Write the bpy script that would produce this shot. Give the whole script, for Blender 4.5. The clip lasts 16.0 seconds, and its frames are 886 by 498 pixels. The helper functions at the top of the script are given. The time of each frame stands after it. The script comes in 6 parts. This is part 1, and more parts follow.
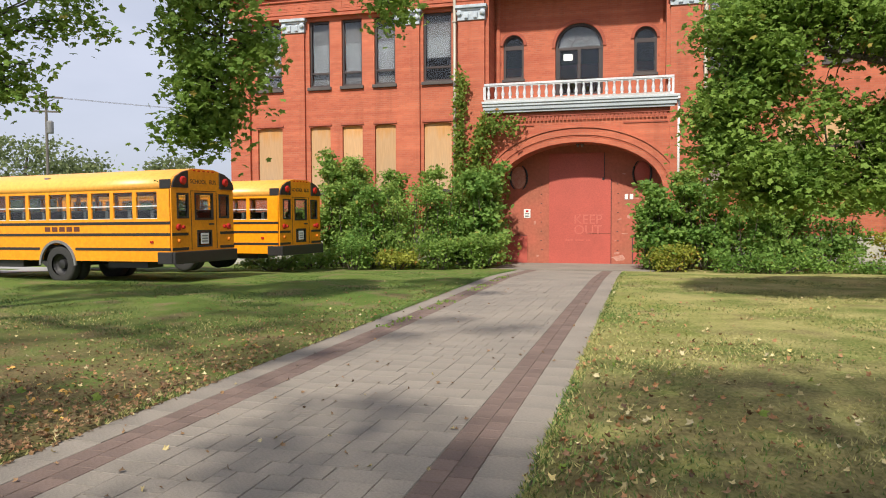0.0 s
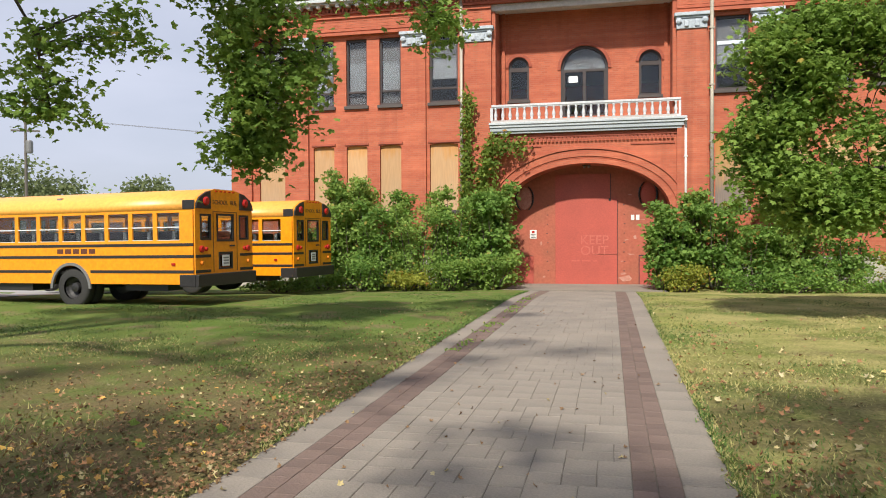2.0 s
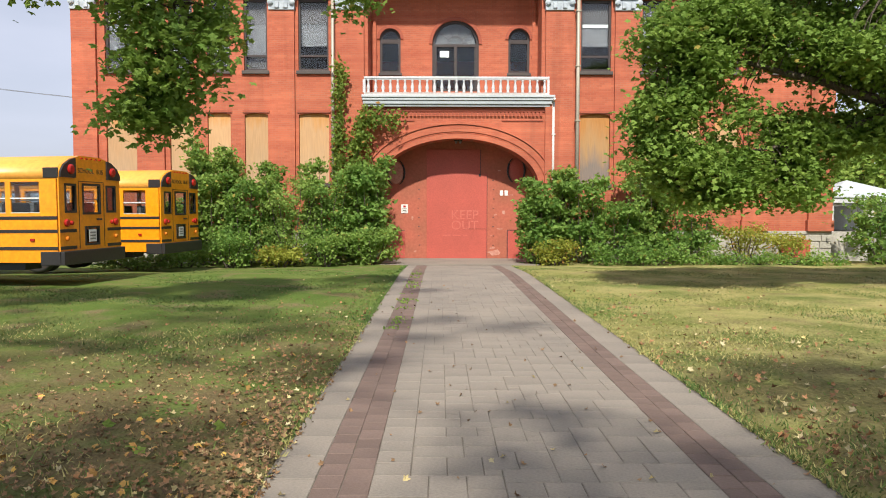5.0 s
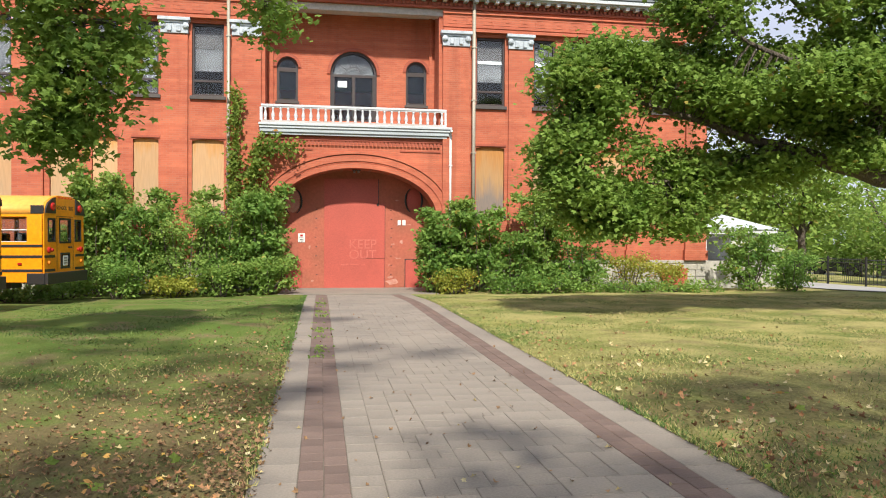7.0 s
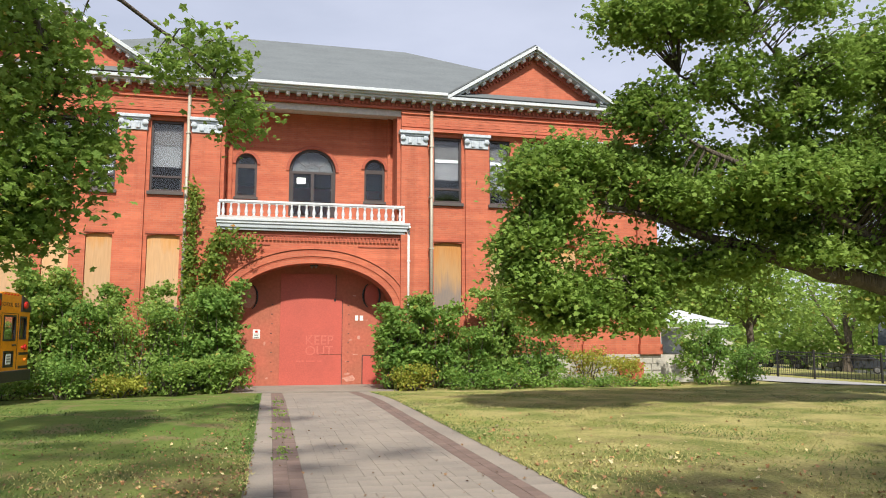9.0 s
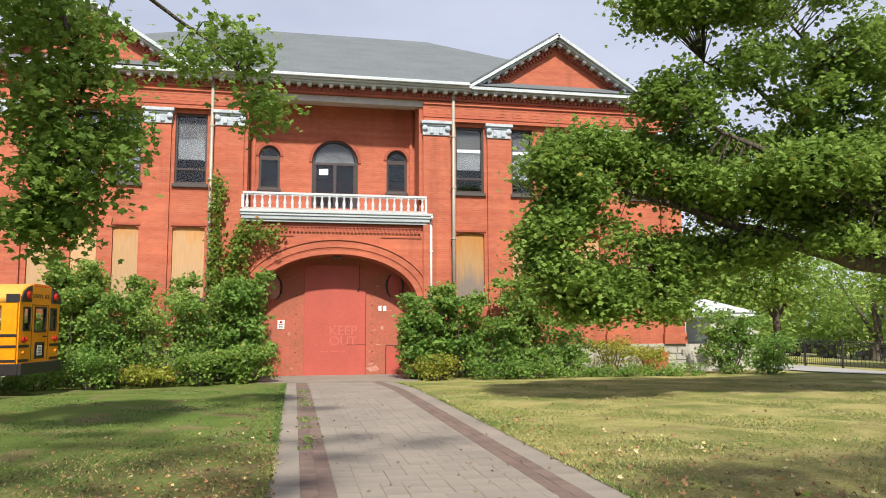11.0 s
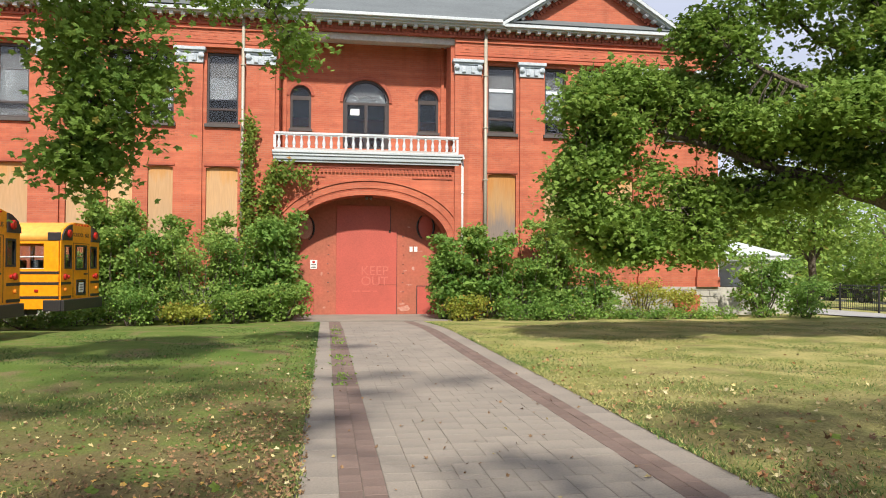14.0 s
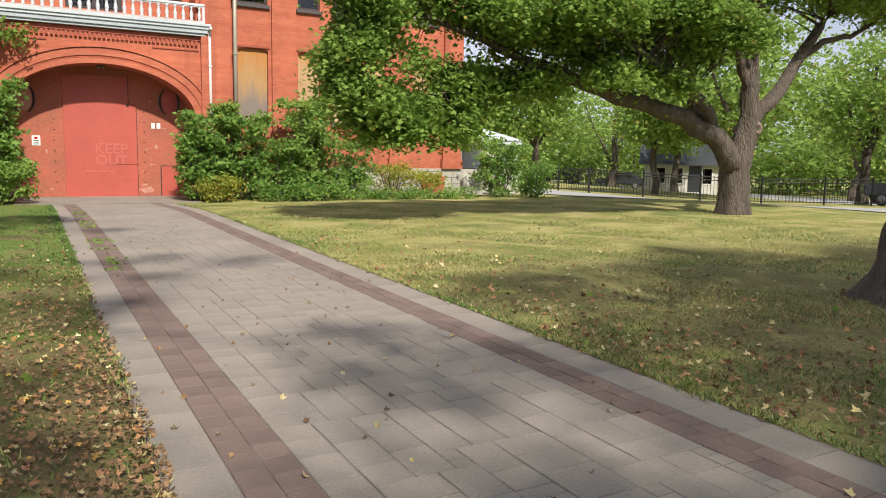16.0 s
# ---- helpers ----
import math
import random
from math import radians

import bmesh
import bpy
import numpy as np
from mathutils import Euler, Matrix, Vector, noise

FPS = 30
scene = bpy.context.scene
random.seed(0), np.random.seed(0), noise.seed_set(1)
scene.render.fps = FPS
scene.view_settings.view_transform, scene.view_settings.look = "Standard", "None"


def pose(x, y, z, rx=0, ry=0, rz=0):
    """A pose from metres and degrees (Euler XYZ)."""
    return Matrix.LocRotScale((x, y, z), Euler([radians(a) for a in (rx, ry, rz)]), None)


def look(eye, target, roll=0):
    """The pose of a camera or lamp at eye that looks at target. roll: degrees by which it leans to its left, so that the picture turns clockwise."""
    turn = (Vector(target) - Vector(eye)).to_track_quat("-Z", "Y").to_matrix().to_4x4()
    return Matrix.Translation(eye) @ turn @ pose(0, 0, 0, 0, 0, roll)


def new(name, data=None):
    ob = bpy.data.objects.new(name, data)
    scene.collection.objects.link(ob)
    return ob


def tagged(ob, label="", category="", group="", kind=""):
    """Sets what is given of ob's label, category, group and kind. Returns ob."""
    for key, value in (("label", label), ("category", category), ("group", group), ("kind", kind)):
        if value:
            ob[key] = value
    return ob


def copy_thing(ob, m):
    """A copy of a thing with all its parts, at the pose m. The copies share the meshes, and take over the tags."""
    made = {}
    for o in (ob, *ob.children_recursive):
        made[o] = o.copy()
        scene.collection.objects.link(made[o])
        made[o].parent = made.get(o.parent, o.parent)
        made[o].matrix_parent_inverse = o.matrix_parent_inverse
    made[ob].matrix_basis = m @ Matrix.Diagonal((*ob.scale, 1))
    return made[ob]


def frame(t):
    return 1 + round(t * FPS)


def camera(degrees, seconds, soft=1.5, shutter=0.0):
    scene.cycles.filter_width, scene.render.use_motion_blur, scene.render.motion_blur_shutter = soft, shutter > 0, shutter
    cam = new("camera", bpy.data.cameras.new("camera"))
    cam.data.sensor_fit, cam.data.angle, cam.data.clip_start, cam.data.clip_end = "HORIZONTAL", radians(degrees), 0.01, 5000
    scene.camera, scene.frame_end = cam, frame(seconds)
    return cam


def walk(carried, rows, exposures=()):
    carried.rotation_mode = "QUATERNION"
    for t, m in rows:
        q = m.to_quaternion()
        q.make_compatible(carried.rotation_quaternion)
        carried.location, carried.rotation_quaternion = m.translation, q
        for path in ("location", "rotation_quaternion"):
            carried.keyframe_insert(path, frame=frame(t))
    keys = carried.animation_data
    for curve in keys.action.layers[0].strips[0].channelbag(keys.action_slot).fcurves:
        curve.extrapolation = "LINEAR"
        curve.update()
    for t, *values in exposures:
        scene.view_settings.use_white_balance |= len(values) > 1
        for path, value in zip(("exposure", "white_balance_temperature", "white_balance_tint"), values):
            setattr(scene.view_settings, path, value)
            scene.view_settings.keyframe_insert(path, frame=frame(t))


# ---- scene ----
cam = camera(61.3, 16.0, soft=1.0)
PATH = [
    (0, (2.564, -28.039, 1.687), (2.041, -26.111, 1.598), -0.2),
    (0.5, (2.204, -28.2, 1.706), (1.602, -26.295, 1.628), -0.2),
    (1, (1.838, -28.203, 1.674), (1.201, -26.308, 1.609), -0.0),
    (1.5, (1.459, -28.198, 1.725), (0.877, -26.285, 1.672), -0.2),
    (2, (1.038, -28.218, 1.701), (0.6, -26.267, 1.667), -0.3),
    (2.5, (0.732, -28.248, 1.719), (0.464, -26.266, 1.695), -0.0),
    (3, (0.45, -28.149, 1.72), (0.355, -26.152, 1.688), -0.0),
    (3.5, (0.175, -28.175, 1.716), (0.222, -26.176, 1.669), 0.1),
    (4, (-0.132, -28.281, 1.719), (-0.092, -26.282, 1.655), 0.1),
    (4.5, (-0.339, -28.235, 1.702), (-0.431, -26.239, 1.619), -0.0),
    (5, (-0.553, -28.071, 1.714), (-0.544, -26.074, 1.61), 0.1),
    (5.2, (-0.616, -28.032, 1.711), (-0.459, -26.041, 1.6), 0.2),
    (7.3, (-1.264, -28.173, 1.679), (-0.927, -26.201, 1.701), 0.2),
    (7.5, (-1.307, -28.14, 1.682), (-0.953, -26.173, 1.739), 0.1),
    (8, (-1.362, -28.101, 1.674), (-0.914, -26.156, 1.814), -0.1),
    (8.5, (-1.396, -28.121, 1.693), (-0.893, -26.195, 1.892), -0.3),
    (9, (-1.418, -28.131, 1.689), (-0.973, -26.195, 1.92), -0.0),
    (9.2, (-1.426, -28.129, 1.686), (-1.002, -26.189, 1.926), -0.1),
    (11.5, (-1.439, -28.136, 1.695), (-1.055, -26.182, 1.882), -0.1),
    (12, (-1.447, -28.143, 1.693), (-1.07, -26.186, 1.861), -0.0),
    (12.5, (-1.443, -28.136, 1.692), (-1.075, -26.176, 1.838), -0.0),
    (13, (-1.448, -28.14, 1.694), (-1.088, -26.176, 1.811), 0.1),
    (13.5, (-1.455, -28.144, 1.693), (-1.104, -26.177, 1.778), 0.2),
    (14, (-1.453, -28.139, 1.691), (-1.144, -26.164, 1.739), 0.3),
    (14.5, (-1.526, -28.144, 1.675), (-1.291, -26.158, 1.662), 0.3),
    (15, (-1.81, -28.266, 1.672), (-1.419, -26.308, 1.561), 0.1),
    (15.5, (-1.989, -28.267, 1.662), (-1.29, -26.406, 1.445), 0.6),
    (16, (-2.179, -28.154, 1.666), (-1.218, -26.419, 1.408), 1.2),
]
walk(cam, [(t, look(eye, target, roll)) for t, eye, target, roll in PATH],
     exposures=[(0, 0.0), (3.5, 0.02), (5.2, 0.1), (7.5, 0.2), (9.2, 0.15), (12.5, 0.13), (15, 0.15), (16, 0.1)])

# ---- world, sun, exposure ----
SUN_DIR = Vector((-0.06, -1.0, 1.14)).normalized()      # towards the sun
world = bpy.data.worlds.new("sky")
scene.world = world
world.use_nodes = True
_n, _l = world.node_tree.nodes, world.node_tree.links
_sky = _n.new("ShaderNodeTexSky")
_sky.sky_type, _sky.sun_disc = "NISHITA", False
_sky.sun_elevation = math.asin(SUN_DIR.z)
_sky.sun_rotation = math.atan2(SUN_DIR.x, SUN_DIR.y)
_sky.air_density, _sky.dust_density, _sky.ozone_density = 1.0, 2.0, 1.5
# thin high cloud over the blue
_tc = _n.new("ShaderNodeTexCoord")
_mp = _n.new("ShaderNodeMapping")
_mp.inputs["Scale"].default_value = (1.0, 1.0, 3.2)
_no = _n.new("ShaderNodeTexNoise")
_no.inputs["Scale"].default_value, _no.inputs["Detail"].default_value = 1.8, 6
_rp = _n.new("ShaderNodeValToRGB")
_rp.color_ramp.elements[0].position, _rp.color_ramp.elements[1].position = 0.32, 0.72
_rp.color_ramp.elements[0].color, _rp.color_ramp.elements[1].color = (0.55, 0.55, 0.55, 1), (0.92, 0.92, 0.92, 1)
_mx = _n.new("ShaderNodeMix")
_mx.data_type = "RGBA"
_mx.inputs["B"].default_value = (9.3, 9.8, 11.8, 1)
_l.new(_tc.outputs["Generated"], _mp.inputs["Vector"])
_l.new(_mp.outputs["Vector"], _no.inputs["Vector"])
_l.new(_no.outputs["Fac"], _rp.inputs["Fac"])
_l.new(_rp.outputs["Color"], _mx.inputs["Factor"])
_l.new(_sky.outputs["Color"], _mx.inputs["A"])
_bg = _n["Background"]
_l.new(_mx.outputs["Result"], _bg.inputs["Color"])
_bg.inputs["Strength"].default_value = 0.081

sun_data = bpy.data.lights.new("sun", "SUN")
sun_data.energy, sun_data.angle, sun_data.color = 6.0, radians(1.8), (1.0, 0.93, 0.81)
sun = new("sun", sun_data)
sun.matrix_world = look(SUN_DIR * 60, (0, 0, 0))


# ---- materials ----
def nodes_of(name):
    m = bpy.data.materials.new(name)
    m.use_nodes = True
    t = m.node_tree
    return m, t.nodes, t.links, t.nodes["Principled BSDF"]


def link_mix(n, l, fac, a, b, mode="MIX"):
    """Colour mix; fac, a and b are sockets or values."""
    x = n.new("ShaderNodeMix")
    x.data_type, x.blend_type = "RGBA", mode
    for key, v in (("Factor", fac), ("A", a), ("B", b)):
        if isinstance(v, bpy.types.NodeSocket):
            l.new(v, x.inputs[key])
        elif key == "Factor":
            x.inputs[key].default_value = v
        else:
            x.inputs[key].default_value = (*v, 1)
    return x.outputs["Result"]


def noise_fac(n, l, coord, scale, lo=0.35, hi=0.65, detail=5, stretch=None):
    tex = n.new("ShaderNodeTexNoise")
    tex.inputs["Scale"].default_value, tex.inputs["Detail"].default_value = scale, detail
    if stretch:
        mp = n.new("ShaderNodeMapping")
        mp.inputs["Scale"].default_value = stretch
        l.new(coord, mp.inputs["Vector"])
        coord = mp.outputs["Vector"]
    l.new(coord, tex.inputs["Vector"])
    r = n.new("ShaderNodeMapRange")
    r.inputs["From Min"].default_value, r.inputs["From Max"].default_value = lo, hi
    l.new(tex.outputs["Fac"], r.inputs["Value"])
    return r.outputs["Result"]


def bump(n, l, height, strength, dist, bsdf):
    b = n.new("ShaderNodeBump")
    b.inputs["Strength"].default_value, b.inputs["Distance"].default_value = strength, dist
    l.new(height, b.inputs["Height"])
    l.new(b.outputs["Normal"], bsdf.inputs["Normal"])


def plain(name, a, b, rough=0.7, metal=0.0, big=0.6, fine=18.0, relief=0.15, stretch=None, island=0.0, coat=0.0, per_object=0.0, deep=0.01):
    """A surface whose colour wanders between a and b at two scales, with fine relief."""
    m, n, l, p = nodes_of(name)
    co = n.new("ShaderNodeTexCoord").outputs["Object"]
    f1 = noise_fac(n, l, co, big, stretch=stretch)
    f2 = noise_fac(n, l, co, fine, 0.3, 0.7, stretch=stretch)
    c = link_mix(n, l, f1, a, b)
    mid = [(x + y) * 0.5 for x, y in zip(a, b)]
    c = link_mix(n, l, 0.35, c, link_mix(n, l, f2, [v * 0.62 for v in mid], [min(1, v * 1.3) for v in mid]))
    for amount, socket in ((island, ("ShaderNodeNewGeometry", "Random Per Island")), (per_object, ("ShaderNodeObjectInfo", "Random"))):
        if amount:
            r = n.new("ShaderNodeMapRange")
            r.inputs["To Min"].default_value, r.inputs["To Max"].default_value = 1 - amount, 1 + amount
            l.new(n.new(socket[0]).outputs[socket[1]], r.inputs["Value"])
            h = n.new("ShaderNodeHueSaturation")
            l.new(r.outputs["Result"], h.inputs["Value"])
            l.new(c, h.inputs["Color"])
            c = h.outputs["Color"]
    l.new(c, p.inputs["Base Color"])
    p.inputs["Roughness"].default_value, p.inputs["Metallic"].default_value = rough, metal
    p.inputs["Coat Weight"].default_value = coat
    if relief:
        bump(n, l, f2, relief, deep, p)
    return m


def brick_material(name, a, b, mortar, stain):
    m, n, l, p = nodes_of(name)
    co = n.new("ShaderNodeTexCoord").outputs["Object"]
    sp = n.new("ShaderNodeSeparateXYZ")
    l.new(co, sp.inputs[0])
    ad = n.new("ShaderNodeMath")
    l.new(sp.outputs["X"], ad.inputs[0])
    l.new(sp.outputs["Y"], ad.inputs[1])
    cb = n.new("ShaderNodeCombineXYZ")
    l.new(ad.outputs[0], cb.inputs["X"])
    l.new(sp.outputs["Z"], cb.inputs["Y"])
    br = n.new("ShaderNodeTexBrick")
    for key, v in (("Scale", 1.0), ("Brick Width", 0.215), ("Row Height", 0.075), ("Mortar Size", 0.007), ("Mortar Smooth", 0.3), ("Bias", -0.1)):
        br.inputs[key].default_value = v
    br.inputs["Color1"].default_value, br.inputs["Color2"].default_value, br.inputs["Mortar"].default_value = (*a, 1), (*b, 1), (*mortar, 1)
    l.new(cb.outputs[0], br.inputs["Vector"])
    # courses that differ a little from one another, and weathering
    band = noise_fac(n, l, co, 1.0, 0.35, 0.68, 3, (0.12, 0.12, 5.5))
    c = link_mix(n, l, band, br.outputs["Color"], link_mix(n, l, 0.5, br.outputs["Color"], stain))
    wear = noise_fac(n, l, co, 0.55, 0.52, 0.75)
    c = link_mix(n, l, wear, c, link_mix(n, l, 0.35, c, [min(1, v * 1.6) for v in a]))
    drip = noise_fac(n, l, co, 1.0, 0.55, 0.8, 4, (2.2, 2.2, 0.22))
    c = link_mix(n, l, drip, c, link_mix(n, l, 0.45, c, [v * 0.45 for v in b]))
    l.new(c, p.inputs["Base Color"])
    p.inputs["Roughness"].default_value = 0.85
    iv = n.new("ShaderNodeMath")
    iv.operation, iv.inputs[0].default_value = "SUBTRACT", 1.0
    l.new(br.outputs["Fac"], iv.inputs[1])
    bump(n, l, iv.outputs[0], 0.5, 0.012, p)
    return m


def leaf_material(name, a, b, c_rare, rare=0.94):
    m, n, l, p = nodes_of(name)
    rnd = n.new("ShaderNodeNewGeometry").outputs["Random Per Island"]
    co = n.new("ShaderNodeTexCoord").outputs["Object"]
    clump = noise_fac(n, l, co, 0.9, 0.35, 0.65)
    c = link_mix(n, l, link_value(n, l, rnd, clump), a, b)
    gt = n.new("ShaderNodeMath")
    gt.operation, gt.inputs[1].default_value = "GREATER_THAN", rare
    l.new(rnd, gt.inputs[0])
    c = link_mix(n, l, gt.outputs[0], c, c_rare)
    l.new(c, p.inputs["Base Color"])
    p.inputs["Roughness"].default_value = 0.6
    p.inputs["Specular IOR Level"].default_value = 0.16
    tr = n.new("ShaderNodeBsdfTranslucent")
    l.new(link_mix(n, l, 0.5, c, [min(1, v * 2.2) for v in b]), tr.inputs["Color"])
    ms = n.new("ShaderNodeMixShader")
    ms.inputs[0].default_value = 0.32
    l.new(p.outputs[0], ms.inputs[1])
    l.new(tr.outputs[0], ms.inputs[2])
    l.new(ms.outputs[0], n["Material Output"].inputs["Surface"])
    return m


def link_value(n, l, u, v):
    x = n.new("ShaderNodeMath")
    x.operation = "MULTIPLY_ADD"
    x.inputs[1].default_value = 0.55
    y = n.new("ShaderNodeMath")
    y.operation, y.inputs[1].default_value = "MULTIPLY", 0.45
    l.new(v, y.inputs[0])
    l.new(u, x.inputs[0])
    l.new(y.outputs[0], x.inputs[2])
    return x.outputs[0]


def ground_material():
    m, n, l, p = nodes_of("lawn_soil")
    co = n.new("ShaderNodeTexCoord").outputs["Object"]
    green, olive, straw, soil = (0.058, 0.12, 0.016), (0.20, 0.215, 0.05), (0.42, 0.365, 0.155), (0.19, 0.135, 0.08)
    f_big = noise_fac(n, l, co, 0.33, 0.38, 0.62, 4)
    f_mid = noise_fac(n, l, co, 0.85, 0.40, 0.60, 7)
    f_fine = noise_fac(n, l, co, 26, 0.3, 0.7, 6, (1, 0.6, 1))
    sp = n.new("ShaderNodeSeparateXYZ")
    l.new(co, sp.inputs[0])
    worn = n.new("ShaderNodeMapRange")
    worn.inputs["From Min"].default_value, worn.inputs["From Max"].default_value = -3.0, 2.5
    worn.inputs["To Min"].default_value = 0.15
    l.new(sp.outputs["X"], worn.inputs["Value"])
    wf = n.new("ShaderNodeMath")
    wf.operation = "MULTIPLY"
    l.new(f_big, wf.inputs[0])
    l.new(worn.outputs[0], wf.inputs[1])
    c = link_mix(n, l, wf.outputs[0], green, olive)
    # the lawn is drier on the sunny side of the path
    dry = n.new("ShaderNodeMapRange")
    dry.inputs["From Min"].default_value, dry.inputs["From Max"].default_value = 0.0, 4.0
    dry.inputs["To Min"].default_value, dry.inputs["To Max"].default_value = 0.10, 0.95
    l.new(sp.outputs["X"], dry.inputs["Value"])
    mu = n.new("ShaderNodeMath")
    mu.operation = "MULTIPLY"
    l.new(dry.outputs[0], mu.inputs[0])
    l.new(f_mid, mu.inputs[1])
    c = link_mix(n, l, mu.outputs[0], c, straw)
    bare = noise_fac(n, l, co, 1.1, 0.53, 0.66, 6)
    c = link_mix(n, l, bare, c, link_mix(n, l, 0.7, c, soil))
    # trodden, leaf-littered earth under the trees near the street end of the path
    near = n.new("ShaderNodeMapRange")
    near.inputs["From Min"].default_value, near.inputs["From Max"].default_value = -15.5, -22.0
    l.new(sp.outputs["Y"], near.inputs["Value"])
    litter = n.new("ShaderNodeMath")
    litter.operation = "MULTIPLY"
    l.new(near.outputs[0], litter.inputs[0])
    l.new(noise_fac(n, l, co, 1.6, 0.32, 0.52, 7), litter.inputs[1])
    c = link_mix(n, l, litter.outputs[0], c, link_mix(n, l, 0.9, c, (0.115, 0.078, 0.043)))
    blend = n.new("ShaderNodeMath")
    blend.operation = "MULTIPLY_ADD"
    blend.inputs[1].default_value, blend.inputs[2].default_value = 0.36, 0.10
    l.new(dry.outputs[0], blend.inputs[0])
    c = link_mix(n, l, blend.outputs[0], c, link_mix(n, l, f_fine, [0.07, 0.085, 0.02], [0.36, 0.33, 0.13]))
    l.new(c, p.inputs["Base Color"])
    p.inputs["Roughness"].default_value = 0.95
    p.inputs["Specular IOR Level"].default_value = 0.15
    bump(n, l, f_fine, 0.6, 0.03, p)
    return m


def plywood_material(name, bottom, middle, top, z0, z1, z2, z3):
    """Weathered plywood: rain-washed below, orange where the head keeps it dry."""
    m, n, l, p = nodes_of(name)
    co = n.new("ShaderNodeTexCoord").outputs["Object"]
    sp = n.new("ShaderNodeSeparateXYZ")
    l.new(co, sp.inputs[0])
    wander = n.new("ShaderNodeMath")
    wander.operation = "MULTIPLY_ADD"
    wander.inputs[1].default_value = 0.9
    l.new(noise_fac(n, l, co, 1.6, 0.25, 0.75, 5, (2.6, 2.6, 0.45)), wander.inputs[0])
    l.new(sp.outputs["Z"], wander.inputs[2])
    edges = []
    for a, b in ((z0, z1), (z2, z3)):
        r = n.new("ShaderNodeMapRange")
        r.inputs["From Min"].default_value, r.inputs["From Max"].default_value = a + 0.45, b + 0.45
        l.new(wander.outputs[0], r.inputs["Value"])
        edges.append(r.outputs[0])
    c = link_mix(n, l, edges[1], link_mix(n, l, edges[0], bottom, middle), top)
    grain = noise_fac(n, l, co, 7, 0.3, 0.7, 6, (4, 4, 0.3))
    c = link_mix(n, l, 0.22, c, link_mix(n, l, grain, [v * 0.55 for v in middle], [v * 1.3 for v in middle]))
    r = n.new("ShaderNodeMapRange")
    r.inputs["To Min"].default_value, r.inputs["To Max"].default_value = 0.86, 1.1
    l.new(n.new("ShaderNodeObjectInfo").outputs["Random"], r.inputs["Value"])
    h = n.new("ShaderNodeHueSaturation")
    l.new(r.outputs[0], h.inputs["Value"])
    l.new(c, h.inputs["Color"])
    l.new(h.outputs["Color"], p.inputs["Base Color"])
    p.inputs["Roughness"].default_value = 0.8
    bump(n, l, grain, 0.08, 0.005, p)
    return m


def glass_material(name, tint, rough=0.03):
    m, n, l, p = nodes_of(name)
    p.inputs["Base Color"].default_value = (*tint, 1)
    p.inputs["Roughness"].default_value = rough
    p.inputs["IOR"].default_value = 1.5
    p.inputs["Transmission Weight"].default_value = 1.0
    return m


BRICK = brick_material("red_brick", (0.50, 0.142, 0.073), (0.40, 0.106, 0.056), (0.40, 0.17, 0.11), (0.33, 0.065, 0.036))
BRICK_TRIM = brick_material("moulded_brick", (0.40, 0.10, 0.055), (0.33, 0.075, 0.042), (0.26, 0.10, 0.07), (0.27, 0.06, 0.04))
DOOR_RED = plain("red_door_paint", (0.47, 0.092, 0.066), (0.39, 0.08, 0.058), 0.6, big=1.2, fine=30, relief=0.05)
DOOR_WALL = plain("painted_brick_red", (0.44, 0.115, 0.072), (0.31, 0.105, 0.062), 0.8, big=1.1, fine=10, relief=0.5)
PEELED = plain("peeled_paint", (0.54, 0.30, 0.24), (0.42, 0.16, 0.11), 0.9, big=6, fine=30, relief=0.4)
WHITE_PAINT = plain("weathered_white_paint", (0.66, 0.66, 0.68), (0.48, 0.50, 0.54), 0.6, big=1.3, fine=22, relief=0.1)
CORNICE_PAINT = plain("grey_white_cornice_paint", (0.53, 0.57, 0.60), (0.40, 0.45, 0.49), 0.6, big=0.9, fine=18, relief=0.1)
SLATE_PAINT = plain("slate_blue_paint", (0.42, 0.47, 0.51), (0.32, 0.36, 0.39), 0.6, big=1.1, fine=18, relief=0.1)
CAP_PAINT = plain("pale_blue_capital_paint", (0.52, 0.58, 0.64), (0.30, 0.35, 0.40), 0.7, big=5, fine=20, relief=0.6)
SOFFIT = plain("soffit_boards", (0.50, 0.46, 0.44), (0.40, 0.37, 0.355), 0.7, big=1.0, fine=12)
ROOF = plain("grey_asphalt_shingle", (0.135, 0.155, 0.165), (0.105, 0.12, 0.13), 0.9, big=0.7, fine=8, relief=0.5, stretch=(1, 1, 4), island=0.18)
STONE = plain("limestone", (0.44, 0.42, 0.37), (0.30, 0.29, 0.26), 0.9, big=2.5, fine=16, relief=0.7, island=0.2)
PLYWOOD = plywood_material("weathered_plywood", (0.46, 0.33, 0.21), (0.50, 0.31, 0.16), (0.52, 0.25, 0.07), 2.6, 4.2, 4.75, 5.25)
PLYWOOD_GREY = plywood_material("rain_greyed_plywood", (0.19, 0.18, 0.185), (0.46, 0.27, 0.12), (0.50, 0.215, 0.05), 3.3, 4.1, 4.2, 5.0)
FRAME_DARK = plain("dark_window_frame", (0.055, 0.04, 0.04), (0.035, 0.028, 0.03), 0.5)
SILL_DARK = plain("dark_sill", (0.06, 0.05, 0.05), (0.09, 0.08, 0.075), 0.7)
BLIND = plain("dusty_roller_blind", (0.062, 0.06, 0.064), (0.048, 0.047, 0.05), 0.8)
# blue-grey of reflections in the panes, painted on sheets behind the glass
PANE_REFLECTION = plain("painted_pane_reflection", (0.115, 0.12, 0.132), (0.085, 0.09, 0.10), 0.85, big=0.8, fine=1.5, relief=0)
